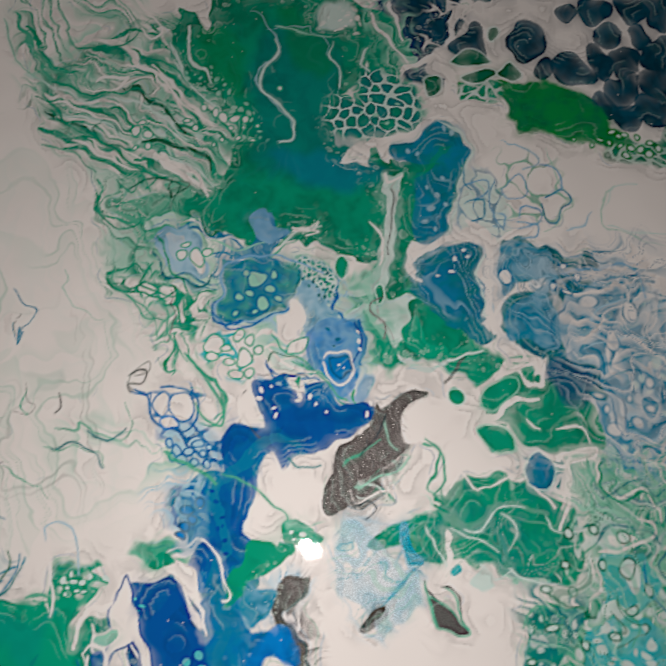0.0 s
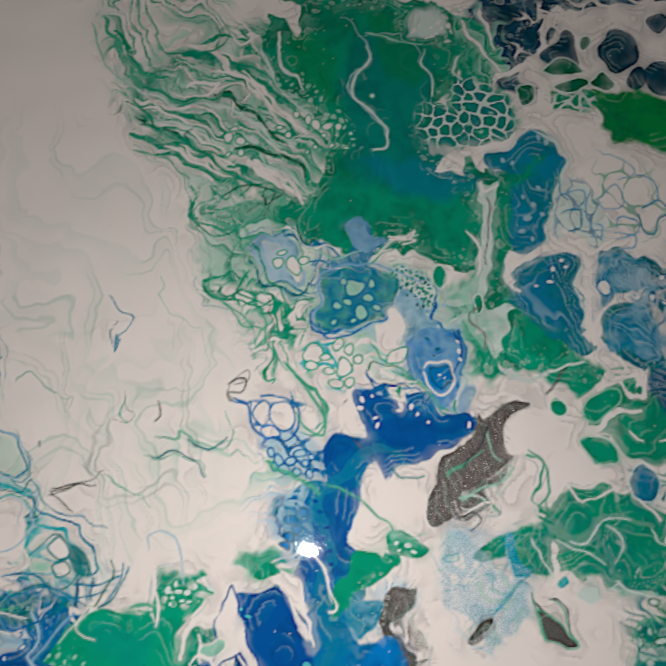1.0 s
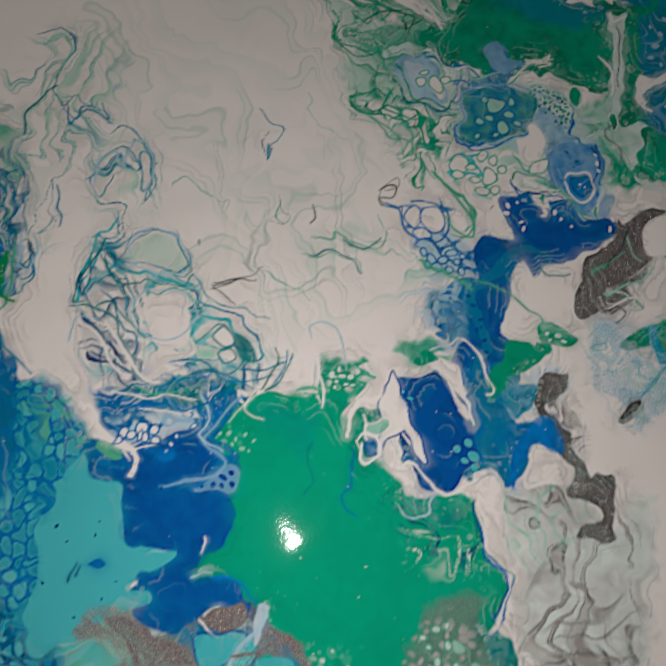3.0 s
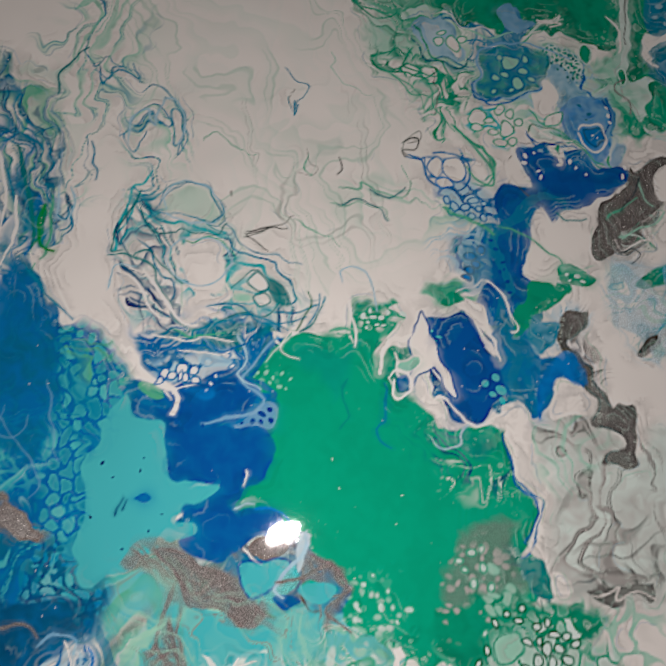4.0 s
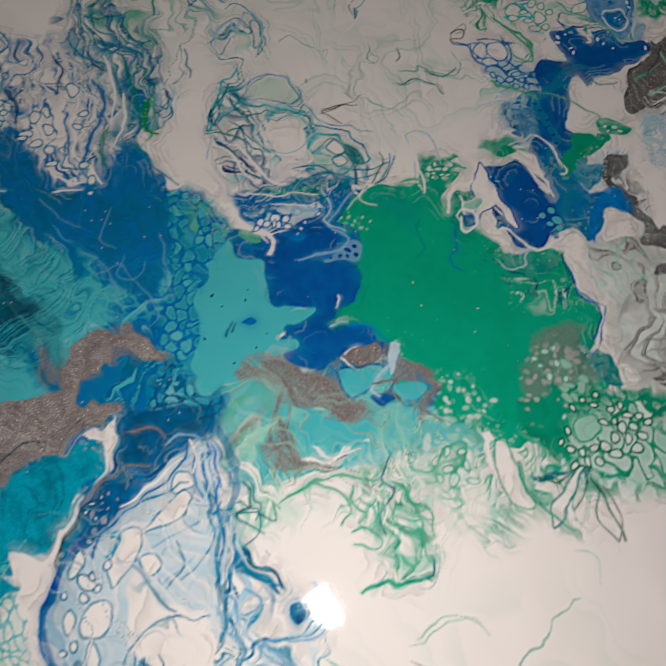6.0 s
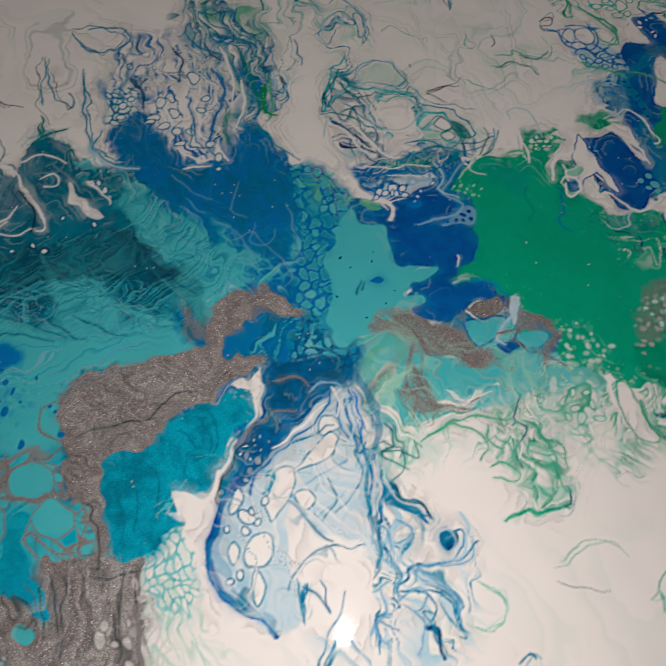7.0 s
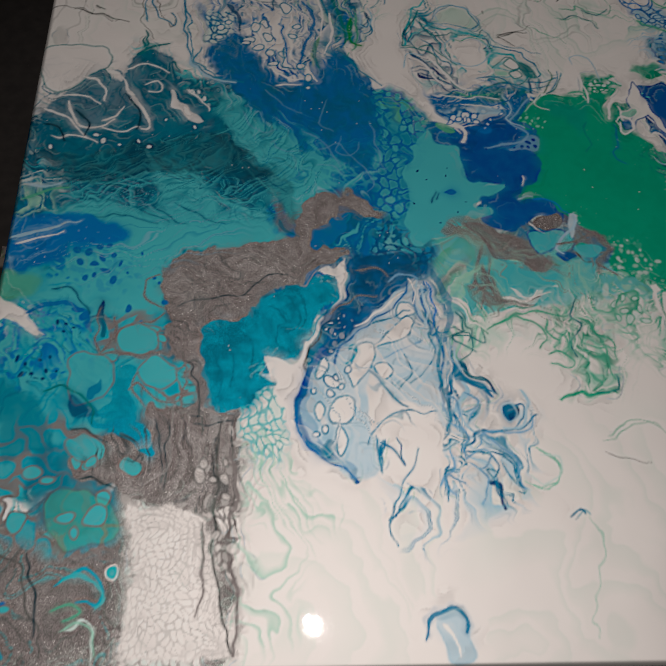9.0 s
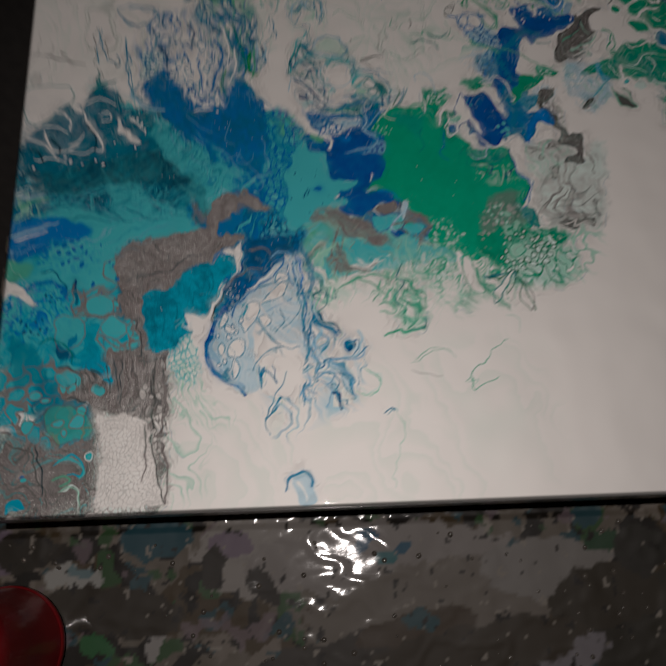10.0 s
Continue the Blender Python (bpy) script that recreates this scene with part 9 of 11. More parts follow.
strand(SEA, [434, 256, 428, 242, 434, 229, 424, 218, 427, 207], 1.8, 0.8)
strand(SAGE, [438, 235, 447, 223, 449, 206, 452, 189], 2.7, 1.2)
strand(SAGE, [405, 208, 414, 211, 424, 204, 418, 199, 407, 201], 1.8, 0.9)
strand(SAGE, [410, 172, 422, 178, 439, 179, 453, 181], 2.7, 0.9)
strand(SEA, [453, 194, 453, 181, 439, 179], 1.5, 0.5)
strand(SAGE, [433, 193, 443, 187, 436, 182], 2.7, 1.2)
lobe(TEAL, [61, 205, 77, 210, 91, 201, 91, 185, 76, 173, 65, 176], rim=SILVER, alpha=0.85)
lobe(TEAL, [94, 228, 108, 231, 121, 224, 119, 210, 104, 210, 94, 216], rim=SILVER)
lobe(TEAL, [78, 150, 89, 145, 91, 135, 83, 131, 70, 134, 68, 146], rim=SILVER, alpha=0.9)
lobe(NAVY, [64, 180, 74, 172, 82, 163, 74, 160, 66, 167], soft=2, alpha=0.7)
# streaks drawn through the field and the silver
swirl(TEAL, [91, 437, 139, 450, 169, 410, 213, 357, 201, 323, 144, 333, 46, 332, 39, 395], angle=-28, along=46, across=4.5, amount=0.5, alpha=0.75, feather=14, seed=821, bend=1.3, line=LAGOON, thread=0.5)
swirl(SHOAL, [91, 437, 139, 450, 169, 410, 213, 357, 201, 323, 144, 333, 46, 332, 39, 395], angle=-22, along=34, across=3.2, amount=0.3, alpha=0.6, feather=14, seed=822, bend=1.6, line=TEAL, thread=0.6)
swirl(SHOAL, [162, 441, 201, 423, 257, 375, 232, 349, 201, 364], angle=-50, along=40, across=4.0, amount=0.35, alpha=0.55, feather=12, seed=824, bend=1.6, line=ROYAL, thread=0.4)
swirl(STEEL, [46, 332, 106, 329, 171, 332, 166, 299, 118, 283, 53, 275], angle=-12, along=46, across=5, amount=0.3, alpha=0.45, feather=16, seed=825, bend=1.2, line=MIST, thread=0.3)
swirl(SMOKE, [126, 253, 147, 285, 187, 298, 222, 303, 236, 286, 207, 266, 176, 241, 154, 231, 151, 190, 133, 215], angle=22, along=40, across=5, amount=0.35, alpha=0.35, feather=6, seed=826, bend=1.6, line=INK, thread=0.35, glitter=1.0)
swirl(GREY, [126, 253, 147, 285, 187, 298, 222, 303, 236, 286, 207, 266, 176, 241, 154, 231], angle=25, along=40, across=7, amount=0.4, alpha=0.4, feather=8, seed=827, bend=1.6, glitter=1.0)
swirl(SMOKE, [121, 163, 178, 160, 181, 99, 122, 105, 97, 118, 71, 122, 70, 131], angle=82, along=50, across=6, amount=0.35, alpha=0.45, feather=8, seed=828, bend=1.4, line=INK, thread=0.5, glitter=1.0)
swirl(GREY, [121, 163, 178, 160, 181, 99, 122, 105, 102, 115], angle=86, along=50, across=8, amount=0.4, alpha=0.45, feather=8, seed=829, bend=1.2, glitter=1.0)
swirl(WHITE, [229, 193, 251, 214, 280, 232, 306, 251, 322, 202, 323, 162, 283, 154, 263, 128, 243, 136, 225, 159], angle=48, along=50, across=7, amount=0.45, alpha=0.6, feather=8, seed=830, bend=1.4, line=STEEL, thread=0.45)
swirl(MINT, [359, 240, 424, 254, 461, 234, 450, 181, 424, 202, 391, 220, 362, 216], angle=-60, along=44, across=9, amount=0.4, alpha=0.45, feather=18, seed=831, bend=1.8, line=SAGE, thread=0.4)
swirl(MINT, [342, 310, 414, 292, 454, 273, 442, 238, 387, 235, 346, 242, 333, 271], angle=40, along=44, across=7, amount=0.4, alpha=0.45, feather=14, seed=832, bend=1.8, line=BRONZE, thread=0.5)
# the near left corner: dark water, cobalt streaks, silver foam
lobe(DEEP, [24, 398, 67, 407, 110, 399, 133, 417, 158, 408, 187, 378, 201, 366, 174, 362, 133, 369, 96, 365, 53, 356, 24, 368], alpha=0.6, soft=5, ragged=10, second=SHOAL, mix=0.6)
lobe(DEEP, [151, 414, 173, 396, 201, 371, 218, 354, 219, 322, 205, 342, 174, 371], alpha=0.3, soft=5, ragged=8)
lobe(COBALT, [2, 297, 12, 320, 50, 328, 87, 313, 85, 305, 53, 301, 28, 294, 7, 290], alpha=0.85, soft=3, ragged=6)
strand(MIST, [3, 306, 26, 313, 54, 322], 4.2, 1.2)
strand(WHITE, [8, 300, 24, 306, 42, 310], 2.1, 0.7)
strand(MIST, [6, 357, 23, 353, 36, 357], 2.8, 1.1)
strand(SAGE, [5, 341, 24, 349, 40, 353], 3.5, 1.4)
lobe(WHITE, [3, 255, 14, 248, 23, 244, 36, 225, 26, 228, 15, 239, 6, 239])
strand(ROYAL, [25, 242, 41, 249, 60, 247, 71, 239, 69, 234], 4.2, 1.8)
strand(LAGOON, [39, 262, 55, 260, 71, 241], 1.8, 1.1)
lobe(SAGE, [0, 276, 18, 276, 32, 269, 22, 255, 3, 256], soft=4, alpha=0.8)
pearls(NAVY, [30, 201, 1.5, 35, 194, 1.5, 40, 204, 1.2, 45, 197, 1.5, 43, 191, 1.2, 52, 196, 0.8, 28, 194, 1.8, 23, 207, 1.8, 47, 207, 1.2, 49, 234, 1.5, 56, 232, 1.2, 53, 227, 1.2, 61, 229, 0.9], soft=0.3)
lobe(STEEL, [76, 178, 83, 191, 85, 184, 79, 175])
strand(SEA, [45, 181, 59, 184, 75, 175, 83, 157], 2.4, 1.2)
lobe(SHOAL, [14, 188, 33, 181, 50, 163, 57, 139, 40, 138, 24, 133], alpha=0.6, soft=4, ragged=6)
lobe(SAGE, [58, 107, 77, 112, 94, 106, 107, 92, 100, 79, 74, 74, 61, 90], alpha=0.5, soft=1.5, rim=SMOKE)
pearls(TEAL, [91, 95, 6.7, 71, 93, 4.2, 41, 91, 6, 46, 123, 4.8, 57, 118, 2.8, 85, 130, 3.3, 42, 37, 2.5, 80, 84, 2.7], rim=SILVER, soft=0.3)
pearls(TEAL, [106, 58, 3.6], rim=WHITE)
strand(TEAL, [74, 53, 84, 58, 95, 53, 102, 43, 98, 38], 3.5, 2.0)
strand(MINT, [78, 24, 87, 30, 97, 24, 100, 11], 1.8, 1.0)
strand(INK, [50, 70, 60, 46, 61, 22], 1.8, 0.9)
strand(SAGE, [71, 36, 81, 41, 89, 36, 79, 31], 2.5, 1.0)
lobe(WHITE, [111, 101, 120, 99, 128, 99, 145, 100, 159, 92, 169, 70, 173, 44, 182, 20, 185, 9, 120, 10, 117, 33, 121, 58, 114, 84], alpha=0.9, soft=2, ragged=6)
cells(WHITE, [111, 101, 120, 99, 128, 99, 145, 100, 159, 92, 169, 70, 173, 44, 182, 20, 185, 9, 120, 10, 117, 33, 121, 58, 114, 84], lace=GREY, size=4.2, web=0.1, alpha=0.4, edge=0.35, feather=5, seed=851, stretch=1.2, angle=80)
strand(SMOKE, [170, 156, 169, 112, 169, 71, 175, 40, 182, 11], 1.8, 0.9)
strand(SILVER, [178, 138, 182, 112, 179, 71, 186, 40, 183, 9], 3.6, 1.5)
strand(SILVER, [159, 90, 164, 63, 160, 33], 2.7, 0.9)
pearls(WHITE, [173, 118, 3, 175, 106, 2.4, 181, 73, 3.5, 169, 82, 2.4, 166, 118, 2.1, 176, 129, 1.5, 157, 121, 4.2, 160, 129, 2.7], rim=SMOKE, soft=0.5, alpha=0.45)
# white curls on dark water at the left edge, and the arch
lobe(LAGOON, [12, 433, 27, 450, 49, 481, 69, 462, 84, 496, 110, 491, 120, 458, 142, 440, 158, 413, 93, 399, 49, 386, 10, 398], alpha=0.85, soft=2.5, ragged=6, second=SHOAL, mix=0.7)
lobe(WHITE, [2, 499, 50, 500, 60, 481, 46, 471, 24, 451, 6, 461], soft=2, alpha=0.9, rim=SEA)
strand(WHITE, [10, 432, 31, 422, 49, 401], 3.4, 1.1, alpha=0.9)
strand(WHITE, [29, 440, 39, 417, 54, 412, 70, 422], 3.2, 1.1, alpha=0.9)
strand(WHITE, [71, 465, 86, 440, 99, 417, 91, 411], 4.5, 1.2, alpha=0.9)
strand(WHITE, [59, 420, 72, 426, 76, 436], 2.0, 1.1, alpha=0.9)
strand(WHITE, [91, 458, 102, 463, 106, 452, 95, 451], 1.7, 1.1, alpha=0.9)
strand(WHITE, [20, 403, 40, 404, 58, 397], 2.1, 0.9, alpha=0.9)
strand(WHITE, [39, 467, 55, 458, 60, 439], 2.8, 1.2, alpha=0.9)
strand(WHITE, [74, 477, 92, 482, 111, 473], 2.2, 1.2, alpha=0.9)
strand(WHITE, [21, 446, 42, 446, 57, 435], 1.7, 1.1, alpha=0.9)
strand(WHITE, [91, 413, 78, 408, 60, 413], 1.7, 1.0, alpha=0.9)
strand(WHITE, [127, 454, 139, 443, 146, 432], 1.5, 1.0, alpha=0.9)
lobe(WHITE, [114, 454, 123, 440, 132, 431, 144, 420, 138, 417, 125, 429, 116, 436])
pearls(WHITE, [63, 399, 2.4, 56, 404, 1.8, 93, 398, 1.4, 100, 393, 1.8, 138, 452, 1.8, 142, 445, 1.8, 135, 413, 1.4, 76, 395, 1, 112, 422, 1.1, 21, 392, 1.8])
strand(DEEP, [37, 430, 49, 417, 47, 404], 2.5, 1.1)
strand(DEEP, [77, 449, 90, 426, 88, 408], 2.1, 1.0)
strand(DEEP, [11, 416, 25, 412, 30, 399], 2.8, 1.1)
strand(SEA, [84, 492, 94, 502, 109, 505], 3.5, 1.4)
lobe(WHITE, [297, 38, 320, 42, 338, 39, 342, 18, 342, -6, 298, -5], soft=2)
lobe(MIST, [311, 33, 320, 36, 328, 30, 332, 18, 333, 3, 318, 3, 314, 18], alpha=0.75, soft=1.5)
strand(SLATE, [304, 17, 309, 30, 320, 36, 328, 30, 330, 20], 3.6, 1.8)
strand(WHITE, [316, 26, 322, 18, 324, 6], 2.7, 1.2)
# dark blue above the fan
lobe(NAVY, [263, 288, 287, 292, 320, 293, 319, 277, 307, 267, 288, 252, 272, 236, 257, 219, 244, 211, 242, 239, 260, 258], alpha=0.75, soft=2, ragged=5, second=ROYAL, mix=0.7)
strand(BRONZE, [247, 242, 263, 253, 282, 257], 1.8, 0.8, glitter=1.0)
strand(BRONZE, [266, 279, 283, 280, 291, 273], 2.2, 1.0, glitter=1.0)
strand(LILAC, [291, 268, 300, 275, 313, 270], 2.5, 1.0)
strand(SLATE, [324, 279, 333, 259, 336, 238, 331, 220], 7.5, 3.5, alpha=0.7)
strand(WHITE, [306, 270, 311, 260, 309, 251], 1.4, 0.6)
strand(WHITE, [301, 258, 285, 245, 266, 232], 2.2, 1.0)
strand(MIST, [316, 265, 319, 243, 314, 227], 2.0, 1.0)
strand(AZURE, [320, 269, 325, 248, 322, 229], 2.0, 1.0)
pearls(WHITE, [247, 234, 0.8, 252, 237, 0.4, 245, 228, 0.8, 257, 230, 0.5, 252, 224, 0.6])
# strands of the upper green
strand(WHITE, [427, 787, 453, 782, 479, 769, 495, 762], 2.7, 0.9)
strand(WHITE, [516, 740, 532, 729, 552, 718], 6.6, 0.9)
strand(PALE, [521, 744, 541, 734, 554, 721], 2.4, 0.9)
strand(WHITE, [487, 816, 509, 809, 528, 785, 552, 768], 2.7, 0.9)
strand(WHITE, [463, 756, 492, 749, 502, 742], 2.7, 0.9)
strand(PALE, [474, 789, 498, 786, 517, 772, 533, 756], 2.7, 0.9)
strand(PALE, [442, 775, 466, 772, 489, 759], 2.7, 0.9)
strand(WHITE, [453, 756, 478, 743, 503, 733], 2.7, 0.9)
strand(WHITE, [493, 848, 502, 837, 510, 845, 498, 859], 2.1, 0.9)
strand(PALE, [520, 820, 530, 803, 550, 782, 564, 769], 2.1, 0.9)
strand(WHITE, [466, 803, 487, 806, 476, 794, 458, 797], 3.6, 0.9)
strand(PALE, [414, 809, 436, 797, 465, 784], 2.4, 0.9)
strand(PALE, [516, 834, 526, 813, 524, 806], 3.0, 0.9)
strand(GREEN, [431, 790, 449, 768, 465, 758], 3.0, 0.6)
strand(SAGE, [410, 838, 431, 816, 452, 805], 2.1, 0.6)
strand(GREEN, [448, 830, 470, 829, 489, 836, 493, 847], 2.4, 0.6)
strand(GREEN, [433, 802, 464, 792, 497, 795, 520, 782], 2.4, 0.6)
strand(GREEN, [493, 740, 515, 729, 507, 719], 2.4, 0.6)
strand(GREEN, [472, 717, 479, 701, 492, 689, 506, 695, 502, 705], 1.5, 0.6)
strand(SAGE, [491, 664, 489, 656, 501, 644, 514, 629, 529, 624], 2.4, 0.6)
strand(GREEN, [463, 761, 480, 752, 498, 749], 3.0, 0.6)
strand(GREEN, [435, 780, 445, 770, 470, 769], 1.5, 0.6)
strand(FIR, [496, 720, 512, 727, 530, 721, 525, 705], 2.4, 0.6)
strand(GREEN, [488, 727, 498, 717, 503, 727], 1.5, 0.6)
strand(SAGE, [432, 752, 454, 746, 473, 730], 1.5, 0.6)
strand(GREEN, [474, 756, 503, 733, 510, 717], 1.8, 0.6)
strand(GREEN, [515, 665, 509, 653, 530, 642, 541, 645], 2.1, 0.6)
strand(SAGE, [528, 633, 532, 616, 544, 599], 1.5, 0.5)
strand(GREEN, [538, 642, 542, 630, 553, 625], 2.1, 0.6)
strand(GREEN, [497, 659, 505, 665, 509, 653], 1.5, 0.6)
strand(SAGE, [502, 642, 516, 633, 523, 616], 1.5, 0.5)
strand(MINT, [392, 855, 406, 820, 430, 799], 1.8, 0.6)
strand(GREEN, [495, 823, 517, 816, 533, 799], 2.1, 0.6)
pearls(WHITE, [497, 764, 3, 505, 760, 2.7, 501, 770, 1.8, 559, 774, 3, 566, 772, 2.7, 573, 772, 2.1, 553, 776, 2.1, 544, 781, 1.8, 562, 766, 1.2, 569, 759, 1.2, 558, 756, 1.2, 553, 751, 0.9, 573, 766, 0.9, 507, 751, 1.8, 498, 751, 1.2, 539, 766, 1.8, 532, 771, 1.5, 597, 796, 1.2, 582, 768, 0.9, 578, 756, 0.9], rim=SAGE)
lobe(WHITE, [527, 870, 538, 870, 541, 855, 542, 844, 536, 853], soft=0.8)
strand(PALE, [592, 837, 595, 827, 585, 813, 584, 795, 597, 784, 607, 769, 606, 759, 597, 754], 2.1, 1.4)
strand(PALE, [633, 834, 632, 820, 639, 812, 639, 798], 1.2, 0.9)
strand(MINT, [592, 848, 608, 843, 632, 839], 1.8, 0.9)
lobe(PALE, [626, 861, 638, 866, 647, 859, 644, 848, 632, 846], soft=2.5, alpha=0.7)
pearls(WHITE, [638, 853, 1.2, 643, 856, 1.2, 645, 851, 1.2, 635, 844, 0.9, 641, 846, 0.9])
# foam and net at the top
lobe(WHITE, [699, 813, 713, 830, 730, 851, 740, 869, 874, 869, 864, 767, 837, 757, 822, 770, 816, 788, 787, 800, 758, 803, 727, 801], soft=1, alpha=0.95)
lobe(DEEP, [761, 844, 769, 851, 779, 848, 784, 837, 782, 827, 772, 820, 763, 823, 759, 832], second=LAGOON, mix=0.4, grow=1.5)
lobe(DEEP, [717, 833, 729, 840, 736, 851, 740, 837, 741, 823, 731, 830, 722, 826], second=LAGOON, mix=0.4, grow=1.5)
lobe(DEEP, [702, 847, 712, 853, 716, 848, 711, 839, 703, 839], second=LAGOON, mix=0.4, grow=1.5)
lobe(DEEP, [776, 809, 784, 821, 788, 813, 782, 805], second=LAGOON, mix=0.4, grow=1.5)
lobe(DEEP, [789, 819, 801, 825, 810, 817, 818, 804, 802, 801, 791, 806], second=LAGOON, mix=0.4, grow=1.5)
lobe(DEEP, [794, 859, 803, 864, 808, 857, 800, 851], second=LAGOON, mix=0.4, grow=1.5)
lobe(DEEP, [812, 869, 823, 869, 834, 862, 827, 853, 815, 850, 810, 861], second=LAGOON, mix=0.4, grow=1.5)
lobe(DEEP, [837, 869, 852, 869, 857, 856, 848, 849, 841, 855], second=LAGOON, mix=0.4, grow=1.5)
lobe(DEEP, [856, 869, 874, 869, 871, 844, 863, 848, 858, 858], second=LAGOON, mix=0.4, grow=1.5)
lobe(DEEP, [820, 844, 829, 848, 838, 842, 831, 830, 822, 832], second=LAGOON, mix=0.4, grow=1.5)
lobe(DEEP, [844, 844, 853, 846, 858, 834, 849, 830], second=LAGOON, mix=0.4, grow=1.5)
lobe(DEEP, [814, 830, 822, 828, 830, 817, 824, 803, 816, 816], second=LAGOON, mix=0.4, grow=1.5)
lobe(DEEP, [833, 826, 846, 828, 848, 813, 835, 806, 831, 816], second=LAGOON, mix=0.4, grow=1.5)
lobe(DEEP, [852, 827, 871, 839, 868, 817, 856, 813], second=LAGOON, mix=0.4, grow=1.5)
lobe(DEEP, [826, 802, 835, 803, 845, 809, 846, 792, 833, 783, 824, 791], second=LAGOON, mix=0.4, grow=1.5)
lobe(DEEP, [849, 809, 868, 813, 866, 792, 852, 794], second=LAGOON, mix=0.4, grow=1.5)
lobe(DEEP, [819, 794, 830, 782, 824, 774, 816, 783], second=LAGOON, mix=0.4, grow=1.5)
lobe(DEEP, [846, 789, 866, 790, 864, 769, 847, 773], second=LAGOON, mix=0.4, grow=1.5)
lobe(DEEP, [827, 779, 842, 782, 845, 769, 835, 764], second=LAGOON, mix=0.4, grow=1.5)
lobe(FIR, [718, 820, 729, 828, 738, 825, 744, 817, 732, 815, 723, 816], rim=PALE)
lobe(FIR, [725, 806, 741, 811, 748, 808, 743, 802, 730, 802], rim=PALE)
lobe(FIR, [749, 809, 759, 817, 766, 810, 758, 805], rim=PALE)
lobe(FIR, [744, 844, 748, 847, 751, 839, 747, 835], rim=PALE)
lobe(FIR, [699, 803, 708, 808, 709, 796, 701, 791], rim=PALE)
lobe(LEAF, [758, 798, 785, 802, 810, 790, 821, 779, 826, 766, 842, 755, 828, 752, 808, 754, 794, 757, 777, 762, 761, 766, 758, 779], second=FIR, mix=0.6, soft=3, ragged=6)
pearls(PALE, [826, 763, 1.5, 830, 759, 1.2, 834, 760, 1.5, 839, 752, 1.8, 831, 752, 1.2, 845, 751, 2.1, 850, 746, 2.1, 836, 746, 1.8, 822, 755, 1.2, 817, 757, 1, 811, 752, 1, 800, 758, 0.7, 843, 760, 1.2, 851, 755, 1.5, 856, 751, 1.8], rim=LEAF)
lobe(GREEN, [654, 808, 663, 813, 681, 803, 694, 788, 695, 770, 677, 760, 657, 756, 636, 766, 627, 779, 636, 793, 651, 786], alpha=0.8, soft=2, second=SEA)
cells(SEA, [654, 808, 663, 813, 681, 803, 694, 788, 695, 770, 677, 760, 657, 756, 636, 766, 627, 779, 636, 793, 651, 786], lace=PALE, size=8.5, web=0.11, alpha=0.85, edge=0.9, feather=5, seed=861, second=GREEN, warp=0.6)
pearls(MINT, [664, 775, 1.8, 660, 787, 1.5, 673, 771, 1.2, 654, 777, 1.2, 678, 784, 1.2], soft=0.3)
strand(WHITE, [657, 739, 656, 751, 669, 756, 686, 760, 701, 771, 716, 773], 6.0, 4.2)
strand(WHITE, [640, 739, 654, 740], 2.5, 1.2)
strand(WHITE, [676, 750, 679, 742, 686, 740], 3.6, 1.5)
strand(WHITE, [660, 859, 669, 841, 678, 830, 687, 817], 3.6, 1.5)
strand(WHITE, [673, 869, 678, 852, 684, 837], 3.5, 1.4)
strand(WHITE, [682, 810, 696, 818, 711, 823], 5.4, 2.4)
strand(PALE, [660, 830, 654, 817, 660, 810], 2.4, 1.2)
strand(WHITE, [714, 806, 716, 786, 728, 776], 7.2, 4.8)
# the blue column, the strut and the white fork
lobe(STEEL, [698, 765, 707, 772, 716, 769, 724, 756, 728, 746, 720, 731, 716, 715, 713, 699, 708, 686, 697, 680, 690, 685, 689, 703, 693, 721, 703, 733, 706, 739, 686, 740, 676, 742, 674, 751, 686, 753], second=SEA, mix=0.7, soft=1.2)
pearls(MIST, [701, 706, 2.4, 697, 697, 1.8, 706, 715, 1.8, 709, 728, 1.5, 711, 709, 1.5, 704, 691, 1.5, 700, 721, 1.2, 686, 747, 1.8, 693, 748, 1.5, 716, 763, 1.8, 710, 766, 1.8], alpha=0.7, soft=0.4)
strand(GREEN, [715, 753, 703, 740, 692, 728], 5.4, 1.8, alpha=0.7)
strand(PALE, [707, 771, 721, 763, 730, 750, 722, 728, 717, 703, 711, 685], 2.7, 1.5)
lobe(STEEL, [748, 681, 764, 682, 777, 673, 783, 661, 776, 646, 783, 627, 776, 607, 763, 616, 750, 615, 748, 632, 759, 643, 777, 655, 760, 655, 748, 644, 745, 661], second=MIST, mix=0.5, soft=1.2, ragged=3)
lobe(SLATE, [692, 661, 702, 673, 722, 682, 733, 676, 731, 655, 734, 632, 721, 629, 704, 638, 693, 646], second=SEA, mix=0.8, soft=1.5)
pearls(WHITE, [750, 658, 4.2, 722, 676, 1.2, 716, 670, 1.8, 724, 670, 1.2, 713, 661, 1.5, 732, 652, 1.5, 705, 658, 1, 781, 650, 1.8, 789, 647, 1.8, 796, 657, 1.8, 788, 667, 1.5], rim=SLATE)
strand(WHITE, [725, 697, 737, 685, 740, 661, 737, 644, 741, 620], 7.2, 4.2)
strand(WHITE, [685, 668, 697, 676, 714, 685, 731, 688], 5.4, 3.6)
strand(WHITE, [741, 631, 751, 646, 775, 653], 3.0, 1.2)
strand(WHITE, [685, 670, 688, 658, 694, 655], 3.6, 1.8)
strand(PALE, [736, 673, 731, 655, 737, 632], 2.0, 1.0)
